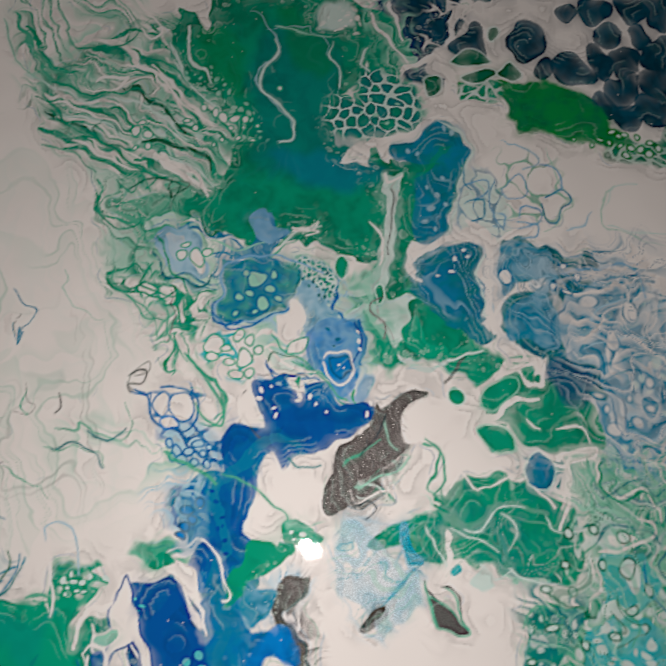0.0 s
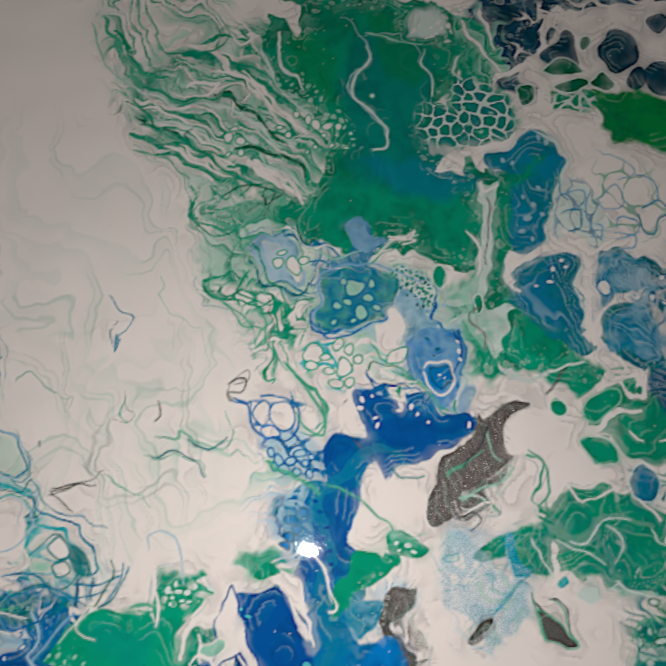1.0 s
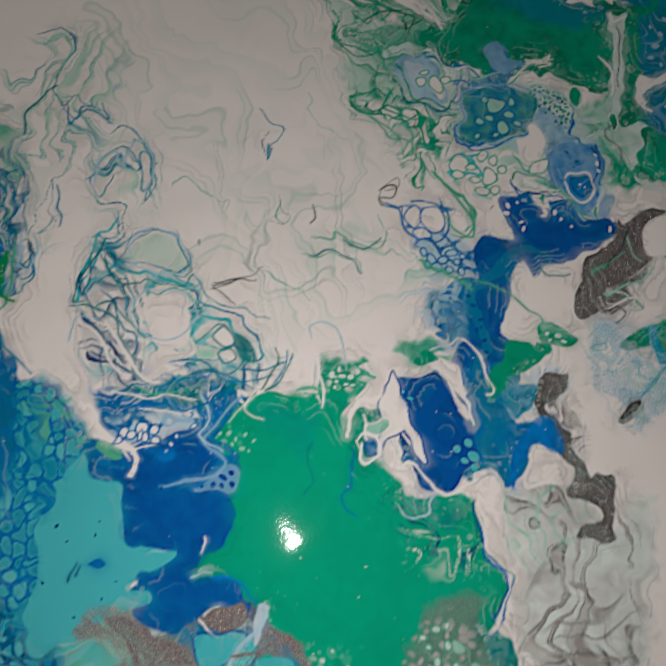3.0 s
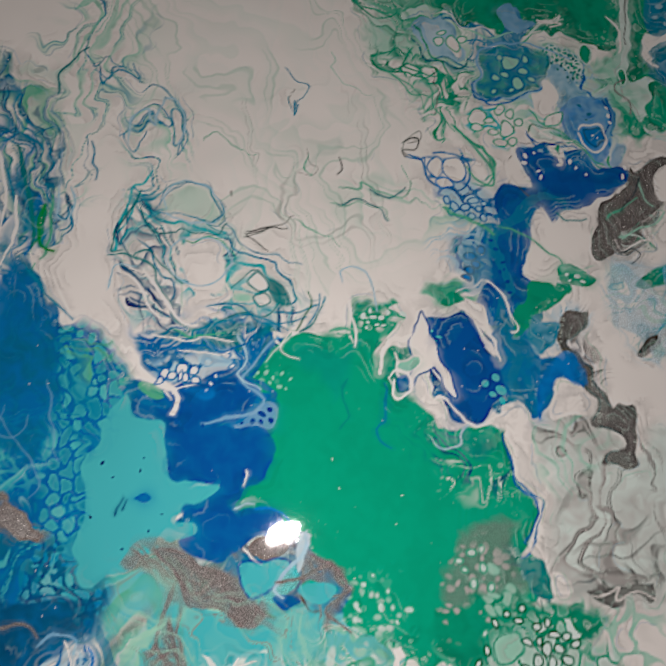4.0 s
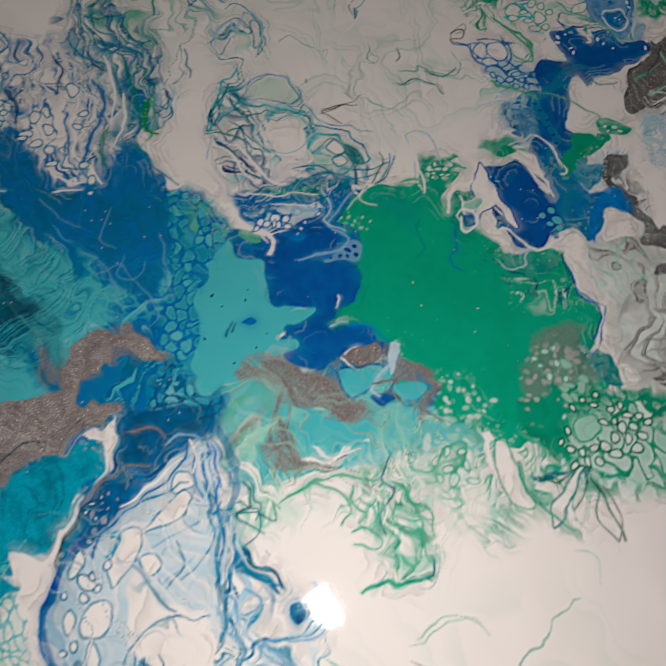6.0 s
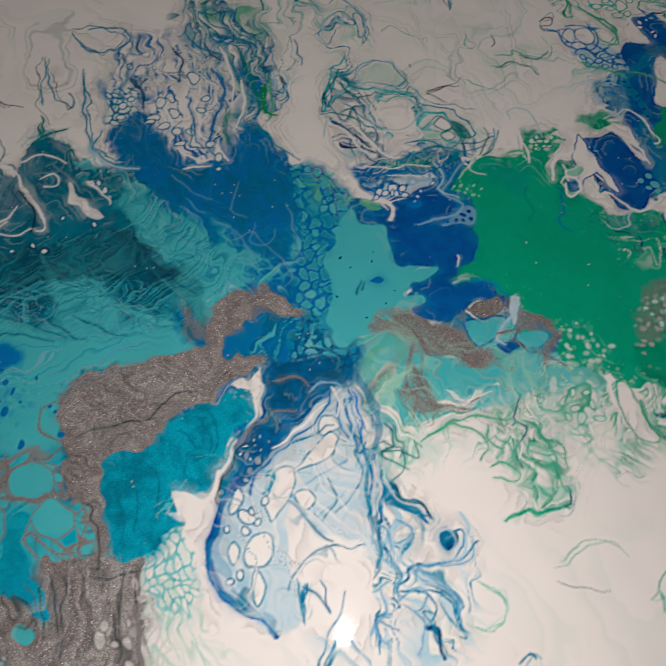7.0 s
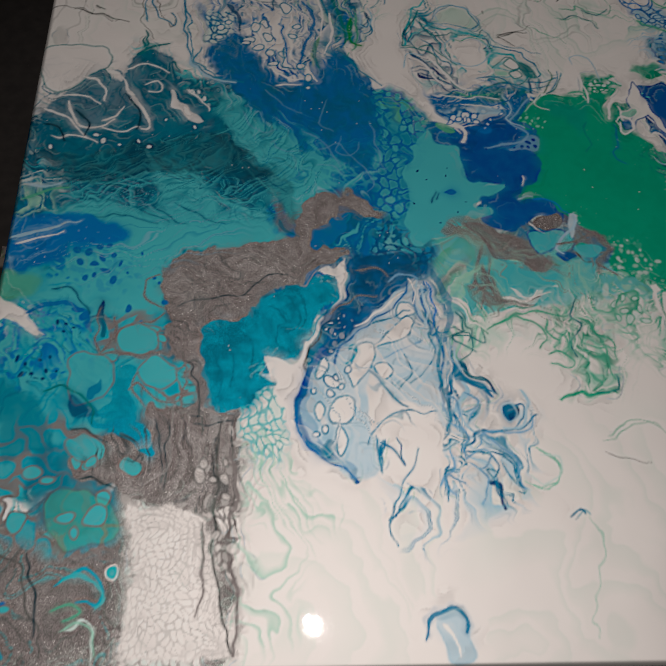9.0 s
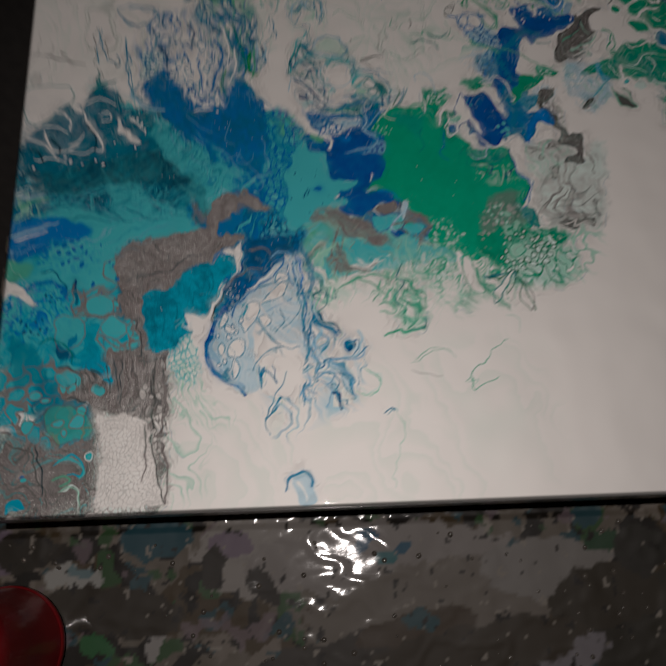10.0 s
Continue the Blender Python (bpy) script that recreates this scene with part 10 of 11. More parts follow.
strand(WHITE, [747, 685, 767, 690, 786, 685], 7.2, 3.0)
strand(PALE, [670, 731, 674, 709, 674, 684, 670, 661, 666, 643], 6.6, 4.2)
strand(WHITE, [669, 731, 673, 726, 682, 730], 2.5, 1.5)
strand(SMOKE, [676, 721, 675, 697, 671, 672], 0.9, 0.6)
strand(WHITE, [660, 695, 669, 684, 666, 666], 2.4, 1.2)
strand(MINT, [660, 660, 658, 646, 663, 631, 669, 617], 5.5, 3.0, alpha=0.8)
lobe(GREEN, [663, 646, 666, 650, 669, 644, 666, 639], rim=PALE)
lobe(GREEN, [638, 663, 642, 671, 646, 665, 642, 656], rim=PALE)
strand(BRONZE, [669, 643, 660, 637, 671, 626, 669, 615], 1.2, 0.7, glitter=0.5)
strand(MIST, [750, 757, 767, 750, 775, 741, 764, 734], 1.2, 0.9)
strand(LILAC, [775, 739, 787, 734, 789, 722, 777, 713], 1.2, 0.9)
strand(STEEL, [777, 713, 789, 720, 793, 710, 784, 697, 776, 700, 774, 709], 1.0, 0.8)
strand(LILAC, [749, 722, 761, 731, 766, 719, 754, 712, 749, 722], 1.0, 0.8)
strand(LILAC, [759, 700, 765, 709, 773, 703, 770, 694, 758, 697], 1.2, 0.9)
strand(LILAC, [726, 722, 735, 728, 740, 719, 731, 712], 1.2, 0.9)
strand(STEEL, [724, 709, 737, 712, 737, 700, 728, 697], 1.2, 0.9)
strand(LILAC, [757, 691, 770, 694, 773, 688, 761, 685], 1.2, 0.9)
strand(PALE, [816, 707, 823, 722, 840, 724], 1.2, 0.8)
strand(PALE, [818, 694, 831, 690, 856, 689], 1.3, 0.8)
strand(MIST, [790, 691, 804, 694, 807, 704], 1.2, 0.8)
strand(LILAC, [743, 728, 741, 709, 748, 691], 1.2, 0.9)
strand(STEEL, [727, 747, 723, 731, 729, 719], 1.0, 0.8)
strand(LILAC, [744, 703, 751, 700, 749, 693, 742, 694], 1.0, 0.8)
strand(LILAC, [785, 662, 801, 662, 821, 668, 834, 662, 838, 645], 2.2, 0.8, alpha=0.8)
strand(SLATE, [789, 638, 777, 627, 779, 607, 790, 610], 2.0, 0.8, alpha=0.8)
strand(MIST, [802, 627, 811, 639, 833, 645], 1.5, 0.7, alpha=0.8)
strand(STEEL, [789, 602, 802, 594, 813, 602, 848, 608], 2.7, 0.9, alpha=0.8)
strand(STEEL, [802, 588, 823, 597, 846, 589], 2.5, 0.8, alpha=0.8)
strand(STEEL, [805, 668, 808, 676, 819, 677], 2.0, 0.8, alpha=0.8)
strand(MIST, [798, 610, 814, 616, 836, 619], 1.5, 0.7, alpha=0.8)
pearls(WHITE, [800, 641, 4.5, 827, 636, 5.5, 814, 616, 4.8, 826, 562, 3, 812, 559, 4.2, 836, 589, 2.5, 804, 580, 2, 808, 572, 1.8, 834, 573, 2.4, 822, 578, 1.5], alpha=0.7, rim=STEEL, soft=0.8)
# the middle marbling and the eye
lobe(SLATE, [563, 668, 573, 665, 584, 671, 610, 665, 611, 648, 600, 637, 586, 628, 570, 628, 561, 633, 566, 651], second=SAGE, mix=0.9, soft=1.2, alpha=0.85)
pearls(MINT, [586, 655, 5.4, 583, 645, 2, 591, 638, 4.2, 597, 648, 2.7, 575, 642, 2.3, 578, 657, 1.7, 596, 658, 2.1, 574, 631, 1.5, 602, 642, 1.8, 586, 634, 1.5], soft=0.4, rim=SLATE)
strand(ROYAL, [558, 632, 562, 627, 575, 621, 592, 627, 608, 637], 1.8, 0.9)
strand(LILAC, [559, 630, 563, 645, 564, 664, 579, 670, 598, 672, 613, 666, 630, 660], 1.8, 1.0)
lobe(WHITE, [611, 642, 617, 636, 619, 627, 612, 620, 603, 622, 606, 633], soft=0.7)
lobe(LILAC, [619, 616, 633, 628, 652, 625, 655, 603, 650, 581, 639, 578, 631, 591, 623, 597], second=AZURE, mix=0.8, soft=1.2)
strand(WHITE, [632, 600, 636, 606, 647, 605, 651, 595, 645, 586, 635, 587, 632, 597], 1.8, 1.5)
lobe(COBALT, [637, 601, 646, 602, 649, 595, 641, 590], rim=NAVY)
pearls(WHITE, [642, 598, 1, 645, 595, 0.7])
pearls(SLATE, [639, 616, 1.5, 637, 611, 1, 633, 621, 1.2])
strand(ULTRA, [652, 626, 654, 614, 651, 600], 1.8, 0.9)
pearls(WHITE, [652, 614, 1.5, 652, 620, 1, 653, 609, 1])
strand(SAGE, [598, 617, 609, 606, 620, 600, 631, 586, 647, 576], 2.0, 1.0)
strand(WHITE, [597, 608, 609, 597, 626, 592], 2.2, 1.0)
strand(FIR, [594, 600, 601, 605, 614, 603], 1.2, 0.6)
lobe(WHITE, [611, 614, 620, 615, 617, 608, 609, 607], rim=SAGE)
lobe(LILAC, [580, 699, 591, 705, 595, 693, 606, 689, 595, 681, 584, 684], second=SLATE)
strand(PALE, [601, 678, 612, 689, 628, 692], 2.1, 1.2)
strand(WHITE, [609, 689, 618, 690, 626, 688, 618, 686], 2.4, 1.2)
strand(MINT, [555, 684, 573, 675, 590, 681], 1.8, 0.9)
lobe(MIST, [524, 680, 532, 688, 541, 677, 540, 662, 528, 665], second=LILAC, soft=2, alpha=0.8)
pearls(WHITE, [546, 670, 4.8, 536, 671, 3, 553, 675, 2.4, 538, 679, 1.8], rim=SAGE)
pearls(WHITE, [562, 611, 6, 576, 616, 3, 584, 614, 2.5, 580, 602, 4.8, 571, 598, 2.3, 585, 591, 2.5, 577, 591, 3, 560, 602, 3, 569, 608, 2.1, 590, 608, 2.2], rim=SAGE)
pearls(SEA, [613, 657, 0.8, 616, 655, 0.9, 620, 657, 1, 624, 654, 1.2, 628, 656, 1.2, 632, 653, 1.2, 626, 650, 0.8, 630, 648, 1, 621, 651, 0.9, 635, 646, 1.2, 631, 643, 1.2, 627, 644, 0.9, 633, 660, 1.2, 629, 663, 0.8], soft=0.2)
# the white tree on green
lobe(GREEN, [732, 571, 749, 593, 771, 591, 782, 574, 800, 561, 804, 548, 783, 545, 760, 548, 745, 561], second=FIR, mix=0.4, soft=1.5, alpha=0.9)
lobe(GREEN, [705, 522, 723, 527, 746, 522, 756, 527, 771, 515, 781, 500, 776, 478, 756, 471, 731, 477, 714, 482, 691, 479, 684, 501, 702, 509], second=SEA, mix=0.5, soft=1.5, alpha=0.85)
lobe(WHITE, [682, 570, 698, 579, 711, 576, 724, 568, 731, 550, 741, 540, 757, 538, 733, 532, 720, 532, 710, 522, 705, 519, 706, 540, 695, 550, 682, 550], soft=0.8)
strand(WHITE, [711, 565, 735, 566, 748, 574, 765, 579], 6.5, 3.0)
strand(WHITE, [724, 569, 738, 587, 752, 596, 771, 602], 4.0, 2.2)
strand(WHITE, [771, 603, 769, 588, 757, 590], 3.3, 2.1)
strand(WHITE, [729, 566, 745, 556, 755, 545, 773, 543, 799, 546], 6.6, 2.4)
strand(WHITE, [754, 540, 772, 538, 796, 542, 799, 548, 786, 545], 3.5, 1.2)
strand(WHITE, [780, 538, 782, 523, 776, 500], 3.8, 2.0)
strand(WHITE, [757, 540, 762, 523, 771, 512], 3.2, 1.5)
strand(WHITE, [707, 497, 709, 485, 706, 474], 5.0, 2.0)
strand(WHITE, [753, 599, 757, 588, 765, 589], 1.8, 1.2)
strand(WHITE, [710, 522, 718, 530, 728, 520, 746, 530], 1.8, 0.8)
strand(WHITE, [758, 565, 762, 560, 766, 559], 1.5, 0.8)
strand(WHITE, [776, 559, 792, 560, 796, 551], 1.8, 0.8)
strand(PALE, [694, 499, 701, 487, 706, 477], 1.8, 0.8)
strand(PALE, [717, 499, 727, 497, 738, 510, 753, 512], 1.8, 0.8)
strand(PALE, [709, 499, 724, 492, 737, 485], 1.8, 0.8)
strand(PALE, [744, 478, 751, 471, 766, 466], 1.8, 0.8)
strand(PALE, [740, 507, 750, 500, 744, 488], 1.8, 0.8)
strand(PALE, [765, 505, 777, 498, 790, 498], 1.8, 0.8)
strand(PALE, [726, 478, 734, 471, 746, 476], 1.8, 0.8)
lobe(SLATE, [757, 540, 765, 543, 775, 533, 769, 523, 759, 525], rim=PALE, second=SEA)
lobe(GREEN, [729, 571, 735, 584, 749, 590, 751, 580, 737, 572], rim=MINT)
lobe(GREEN, [729, 558, 740, 560, 750, 551, 747, 543, 734, 547], rim=MINT)
pearls(GREEN, [716, 578, 4.8], rim=PALE)
strand(SAGE, [695, 552, 705, 542, 707, 527, 699, 517], 1.5, 1.0)
lobe(HAZE, [643, 498, 656, 500, 669, 488, 679, 476, 691, 465, 688, 449, 673, 441, 668, 434, 661, 452, 649, 457, 641, 466], second=TURQ, mix=0.35, soft=2, alpha=0.6, glitter=0.6)
pearls(WHITE, [651, 486, 4, 656, 476, 2.3, 648, 474, 2.8, 661, 484, 2], soft=0.6, alpha=0.7)
lobe(TURQ, [679, 499, 683, 501, 687, 487, 691, 477, 684, 477], second=MIST, glitter=0.7)
strand(TURQ, [689, 475, 678, 463, 664, 451], 3.5, 1.0, glitter=0.6, alpha=0.6)
lobe(SMOKE, [696, 460, 708, 451, 718, 442, 717, 440, 703, 442, 699, 451], rim=SAGE, glitter=0.5)
lobe(SMOKE, [656, 443, 664, 452, 670, 454, 666, 447], glitter=0.5)
strand(SAGE, [694, 468, 696, 458, 701, 444], 1.3, 0.8)
strand(SAGE, [706, 465, 713, 454, 719, 442], 1.2, 0.8)
strand(SAGE, [793, 541, 797, 528, 809, 516, 821, 513], 2.0, 0.8, alpha=0.85)
strand(SEA, [804, 518, 823, 529, 832, 519, 839, 521], 1.5, 0.8, alpha=0.85)
strand(MINT, [781, 515, 796, 511, 813, 508, 830, 499], 4.0, 0.8, alpha=0.85)
strand(SEA, [795, 491, 805, 501, 825, 499, 832, 492], 2.5, 0.8, alpha=0.85)
strand(PALE, [792, 486, 790, 467, 797, 462], 2.2, 0.8, alpha=0.85)
strand(FIR, [765, 462, 777, 455, 792, 451], 2.0, 0.8, alpha=0.85)
strand(SAGE, [750, 443, 758, 455, 772, 448, 768, 429], 2.0, 0.6, alpha=0.85)
strand(SAGE, [804, 458, 816, 449, 812, 435], 2.0, 0.8, alpha=0.85)
strand(STEEL, [823, 479, 827, 463, 833, 454], 2.5, 0.8, alpha=0.85)
strand(SAGE, [776, 471, 787, 484, 795, 491], 2.0, 0.8, alpha=0.85)
strand(SEA, [754, 438, 764, 434, 761, 425], 2.0, 0.8, alpha=0.85)
strand(PALE, [791, 439, 801, 444, 802, 430], 2.2, 0.8, alpha=0.85)
pearls(PALE, [813, 477, 4.5, 795, 499, 2, 780, 497, 2.2, 812, 495, 3, 799, 479, 2, 780, 464, 2, 776, 479, 1.8, 765, 464, 2, 801, 439, 2.2, 786, 434, 1.8, 825, 465, 2.2, 767, 443, 2.2, 814, 456, 2.5, 754, 425, 1.6], rim=FIR, alpha=0.85)
# marbling of the blue and the sage at the far side
swirl(WHITE, [780, 667, 854, 674, 841, 542, 809, 546, 786, 594, 783, 633], angle=10, along=44, across=8, amount=0.5, alpha=0.6, feather=16, seed=841, bend=2.0, line=SLATE, thread=0.5)
swirl(MINT, [788, 536, 840, 524, 830, 424, 756, 425, 765, 462, 794, 486], angle=60, along=40, across=7, amount=0.45, alpha=0.6, feather=14, seed=842, bend=2.0, line=FIR, thread=0.5)
swirl(MIST, [690, 673, 733, 679, 734, 632, 696, 643], angle=60, along=30, across=5, amount=0.3, alpha=0.5, feather=6, seed=843, bend=1.8, line=LAGOON, thread=0.4)
swirl(MIST, [693, 721, 715, 734, 714, 697, 697, 682], angle=80, along=30, across=5, amount=0.3, alpha=0.45, feather=6, seed=844, bend=1.8, line=LAGOON, thread=0.4)
swirl(MIST, [750, 679, 780, 673, 779, 610, 750, 618], angle=60, along=30, across=5, amount=0.35, alpha=0.5, feather=8, seed=845, bend=1.8, line=LAGOON, thread=0.4)
swirl(MINT, [640, 498, 691, 468, 673, 439, 643, 462], angle=-30, along=30, across=6, amount=0.4, alpha=0.4, feather=8, seed=846, bend=1.8, line=TURQ, thread=0.4)
swirl(PALE, [692, 509, 779, 515, 779, 479, 731, 475, 694, 480], angle=-50, along=40, across=9, amount=0.25, alpha=0.6, feather=10, seed=847, bend=2.2, line=FIR, thread=0.4)
swirl(GREY, [635, 511, 637, 534, 677, 576, 679, 529, 658, 513], angle=60, along=30, across=5, amount=0.35, alpha=0.4, feather=4, seed=848, bend=1.8, line=INK, thread=0.4, glitter=1.0)

def ripple():
    """The last small movement of the wet sheet: edges curl by a millimetre or two, in patches."""
    global COLOUR
    patch = 0.35 + 0.65 * step(0.42, 0.60, value_noise(U / 55, V / 55, 701))
    stream = patch * (34 * value_noise(U / 17, V / 17, 702) + 1.2 * value_noise(U / 7, V / 7, 703))
    gy, gx = np.gradient(stream.astype(np.float32), STEP)
    x, y = U.copy(), V.copy()
    for _ in range(4):
        x, y = x + 0.25 * sampled(gy, x, y), y - 0.25 * sampled(gx, x, y)
    COLOUR = sampled(COLOUR, x, y).astype(np.float32)


def banding():
    """Parallel threads that lie along the borders where two pigments slid past each other."""
    full = (slice(None), slice(None))
    mean = blurred(COLOUR[..., :3])
    weigh = np.array([0.3, 0.5, 0.2], np.float32)
    grey, level = COLOUR[..., :3] @ weigh, mean @ weigh
    border = step(0.03, 0.10, np.sqrt(np.clip(blurred((grey - level) ** 2), 0, 1)))
    field = 11 * level + 3.4 * value_noise(U / 26, V / 26, 711) + 0.6 * value_noise(U / 10, V / 10, 712)
    gy, gx = np.gradient(field, STEP)
    off = np.abs(field - np.round(field)) / (np.hypot(gx, gy) + 0.03)
    thread = step(0.75, 0.25, off)
    lighter, darker = step(0.0, 0.10, grey - level), step(0.0, 0.07, level - grey)
    hue = mean * np.clip(0.20 / (level + 0.05), 0.25, 0.9)[..., None]
    where = step(0.44, 0.58, value_noise(U / 24, V / 24, 713))
    lay(full, 0.10 * border * lighter * thread * where, hue, COLOUR[..., 3])
    veil = (field - np.floor(field)) ** 2
    lay(full, 0.36 * border * lighter * veil * where, 0.6 * hue + 0.4 * WHITE, COLOUR[..., 3])
    there = step(0.47, 0.60, value_noise(U / 21, V / 21, 714))
    lay(full, 0.22 * border * darker * thread * there, 0.3 * COLOUR[..., :3] + 0.7 * PALE, COLOUR[..., 3])
    lay(full, 0.25 * border * darker * veil * there, 0.6 * COLOUR[..., :3] + 0.4 * MINT, COLOUR[..., 3])
    deep = step(0.45, 0.58, value_noise(U / 17, V / 17, 715))
    lay(full, 0.3 * border * darker * (1 - veil) * deep, 0.55 * COLOUR[..., :3], COLOUR[..., 3])


def crisp():
    """The pigments part sharply: heavy ones sink at the border, light ones heap up."""
    c = COLOUR[..., :3]
    for reaches, much in (((1, 2), 0.25), ((1, 1), 0.5)):
        soft = c.copy()
        for reach in reaches:
            for ax in (0, 1):
                soft = (np.roll(soft, reach, ax) + np.roll(soft, -reach, ax) + soft) / 3
        c += much * (c - soft)
    # wet pigment shows fuller colour than it did in the cup
    hue = c - c.mean(-1, keepdims=True)
    c += 0.11 * step(0.06, 0.2, np.abs(hue).max(-1))[..., None] * hue
    np.clip(c, 0.002, 0.84, out=c)


banding()
ripple()
crisp()



def specks():
    """Small bright grains and pinholes strewn over the dark paint."""
    f1, _, tag = voronoi(U / 4.2, V / 4.2, 77)
    dark = step(0.45, 0.2, COLOUR[..., 1])
    lay((slice(None), slice(None)), 0.6 * dark * (tag < 0.035) * step(0.2, 0.06, f1) * step(0.45, 0.6, value_noise(U / 45, V / 45, 78)), WHITE)


specks()

# ---- the painted face ----
def painted_face(parent):
    """The painted top, slightly lower along its edges, where the paint has run over."""
    inset = np.minimum(np.minimum(U, SIDE * 1000 - U), np.minimum(V, SIDE * 1000 - V)) / 1000
    drop = 0.0022 * np.clip(1 - inset / 0.0035, 0, 1) ** 2
    body = 0.0005 * (fractal(U / 60, V / 60, 71, 2) - 0.5)
    co = np.stack([U / 1000, V / 1000, body - drop], -1).reshape(-1, 3)
    me = bpy.data.meshes.new("painted_face")
    n = COUNT - 1
    me.vertices.add(COUNT * COUNT)
    me.vertices.foreach_set("co", co.astype(np.float32).ravel())
    first = (np.arange(n)[:, None] * COUNT + np.arange(n)[None, :]).ravel()
    quads = np.stack([first, first + 1, first + 1 + COUNT, first + COUNT], -1).ravel()
    me.loops.add(len(quads))
    me.loops.foreach_set("vertex_index", quads.astype(np.int32))
    me.polygons.add(n * n)
    me.polygons.foreach_set("loop_start", np.arange(0, len(quads), 4, dtype=np.int32))
    me.polygons.foreach_set("use_smooth", np.ones(n * n, bool))
    me.update(calc_edges=True)
    layer = me.color_attributes.new("paint", "FLOAT_COLOR", "POINT")
    layer.data.foreach_set("color", COLOUR.reshape(-1, 4).ravel())
    me.materials.append(ACRYLIC)
    ob = new("painted_face", me)
    ob.parent = parent
    return ob


def part(name, bm, mat, parent, label=""):
    """Links a bmesh as one mesh under a thing or a part."""
    me = bpy.data.meshes.new(name)
    bm.to_mesh(me)
    bm.free()
    me.materials.append(mat)
    ob = new(name, me)
    ob.parent = parent
    if label:
        tagged(ob, label)
    return ob


def box_bm(x0, y0, z0, x1, y1, z1, bevel=0.0):
    bm = bmesh.new()
    bmesh.ops.create_cube(bm, size=1.0)
    for v in bm.verts:
        v.co = Vector((x0 + (v.co.x + 0.5) * (x1 - x0), y0 + (v.co.y + 0.5) * (y1 - y0), z0 + (v.co.z + 0.5) * (z1 - z0)))
    if bevel:
        bmesh.ops.bevel(bm, geom=bm.edges[:], offset=bevel, segments=2, affect="EDGES")
    return bm


def lathe_bm(profile, segments=40):
    """A turned body from (radius, height) pairs."""
    bm = bmesh.new()
    rings = []
    for r, z in profile:
        rings.append([bm.verts.new((r * math.cos(2 * math.pi * k / segments), r * math.sin(2 * math.pi * k / segments), z)) for k in range(segments)])
    for a, b in zip(rings, rings[1:]):
        for k in range(segments):
            f = bm.faces.new((a[k], a[(k + 1) % segments], b[(k + 1) % segments], b[k]))
            f.smooth = True
    bm.faces.new(rings[0][::-1])
    return bm


# ---- the canvas ----
CLOTH = plain("canvas_side", (0.07, 0.066, 0.062), (0.035, 0.045, 0.045), rough=0.4, scale=9, bump=0.3, coat=0.4)
WOOD = plain("stretcher_wood", (0.40, 0.27, 0.15), (0.30, 0.19, 0.10), rough=0.6, scale=12)
painting = new("painting")
painting.matrix_world = pose(LEFT, NEAR, TOP)
tagged(painting, "large square poured acrylic painting in green, blue and white", "painting")
painted_face(painting)
for name, b in (("canvas_edge", (0.001, -0.0005, -0.036, SIDE - 0.001, 0.003, -0.0025)), ("canvas_edge", (0.001, SIDE - 0.003, -0.036, SIDE - 0.001, SIDE + 0.0005, -0.0025)),
                ("canvas_edge", (-0.0005, 0.003, -0.036, 0.003, SIDE - 0.003, -0.0025)), ("canvas_edge", (SIDE - 0.003, 0.003, -0.036, SIDE + 0.0005, SIDE - 0.003, -0.0025))):
    part(name, box_bm(*b, bevel=0.0012), CLOTH, painting, "canvas side with run-over paint")
for b in ((0.004, 0.004, -0.038, SIDE - 0.004, 0.042, -0.012), (0.004, SIDE - 0.042, -0.038, SIDE - 0.004, SIDE - 0.004, -0.012),
          (0.004, 0.043, -0.038, 0.042, SIDE - 0.043, -0.012), (SIDE - 0.042, 0.043, -0.038, SIDE - 0.004, SIDE - 0.043, -0.012)):
    part("stretcher_bar", box_bm(*b, bevel=0.001), WOOD, painting, "pale wooden stretcher bar")


# ---- what holds the canvas ----
CUP = plain("white_plastic", (0.62, 0.62, 0.60), (0.52, 0.53, 0.52), rough=0.35, scale=30, bump=0.05)
PINE = plain("table_wood", (0.16, 0.10, 0.06), (0.10, 0.065, 0.04), rough=0.5, scale=7)
# floor colour kept near black in place of the light not reaching it
DARKENED_FLOOR = plain("darkened_floor", (0.014, 0.012, 0.011), (0.022, 0.019, 0.017), rough=0.95, scale=40, bump=0.6)
WALL = plain("dark_wall_paint", (0.05, 0.047, 0.044), (0.06, 0.056, 0.052), rough=0.9, scale=3, bump=0.2)


def paper_cup(name, mat, label, category="cup", group=""):
    """An upturned tapered cup with a rolled rim and a foot ring."""
    cup = new(name)
    part("body", lathe_bm([(0.029, 0.058), (0.0365, 0.010), (0.037, 0.006), (0.0385, 0.008), (0.038, 0.010), (0.0305, 0.0605), (0.030, 0.062)]), mat, cup)
    rim = lathe_bm([(0.037, 0.0), (0.040, 0.0005), (0.0412, 0.003), (0.040, 0.0058), (0.0375, 0.0065)])
    part("rim", rim, mat, cup)
    base = lathe_bm([(0.0295, 0.0565), (0.0295, 0.0615), (0.026, 0.0615), (0.0255, 0.0585), (0.001, 0.0585)])
    part("base", base, mat, cup)
    return tagged(cup, label, category, group)


cup = paper_cup("plastic_cup", CUP, "shallow white plastic cup upturned under the canvas", group="cups under the canvas")
SPOTS = ((0.06, 0.06), (SIDE - 0.06, 0.06), (SIDE - 0.06, SIDE - 0.06), (0.06, SIDE - 0.06))
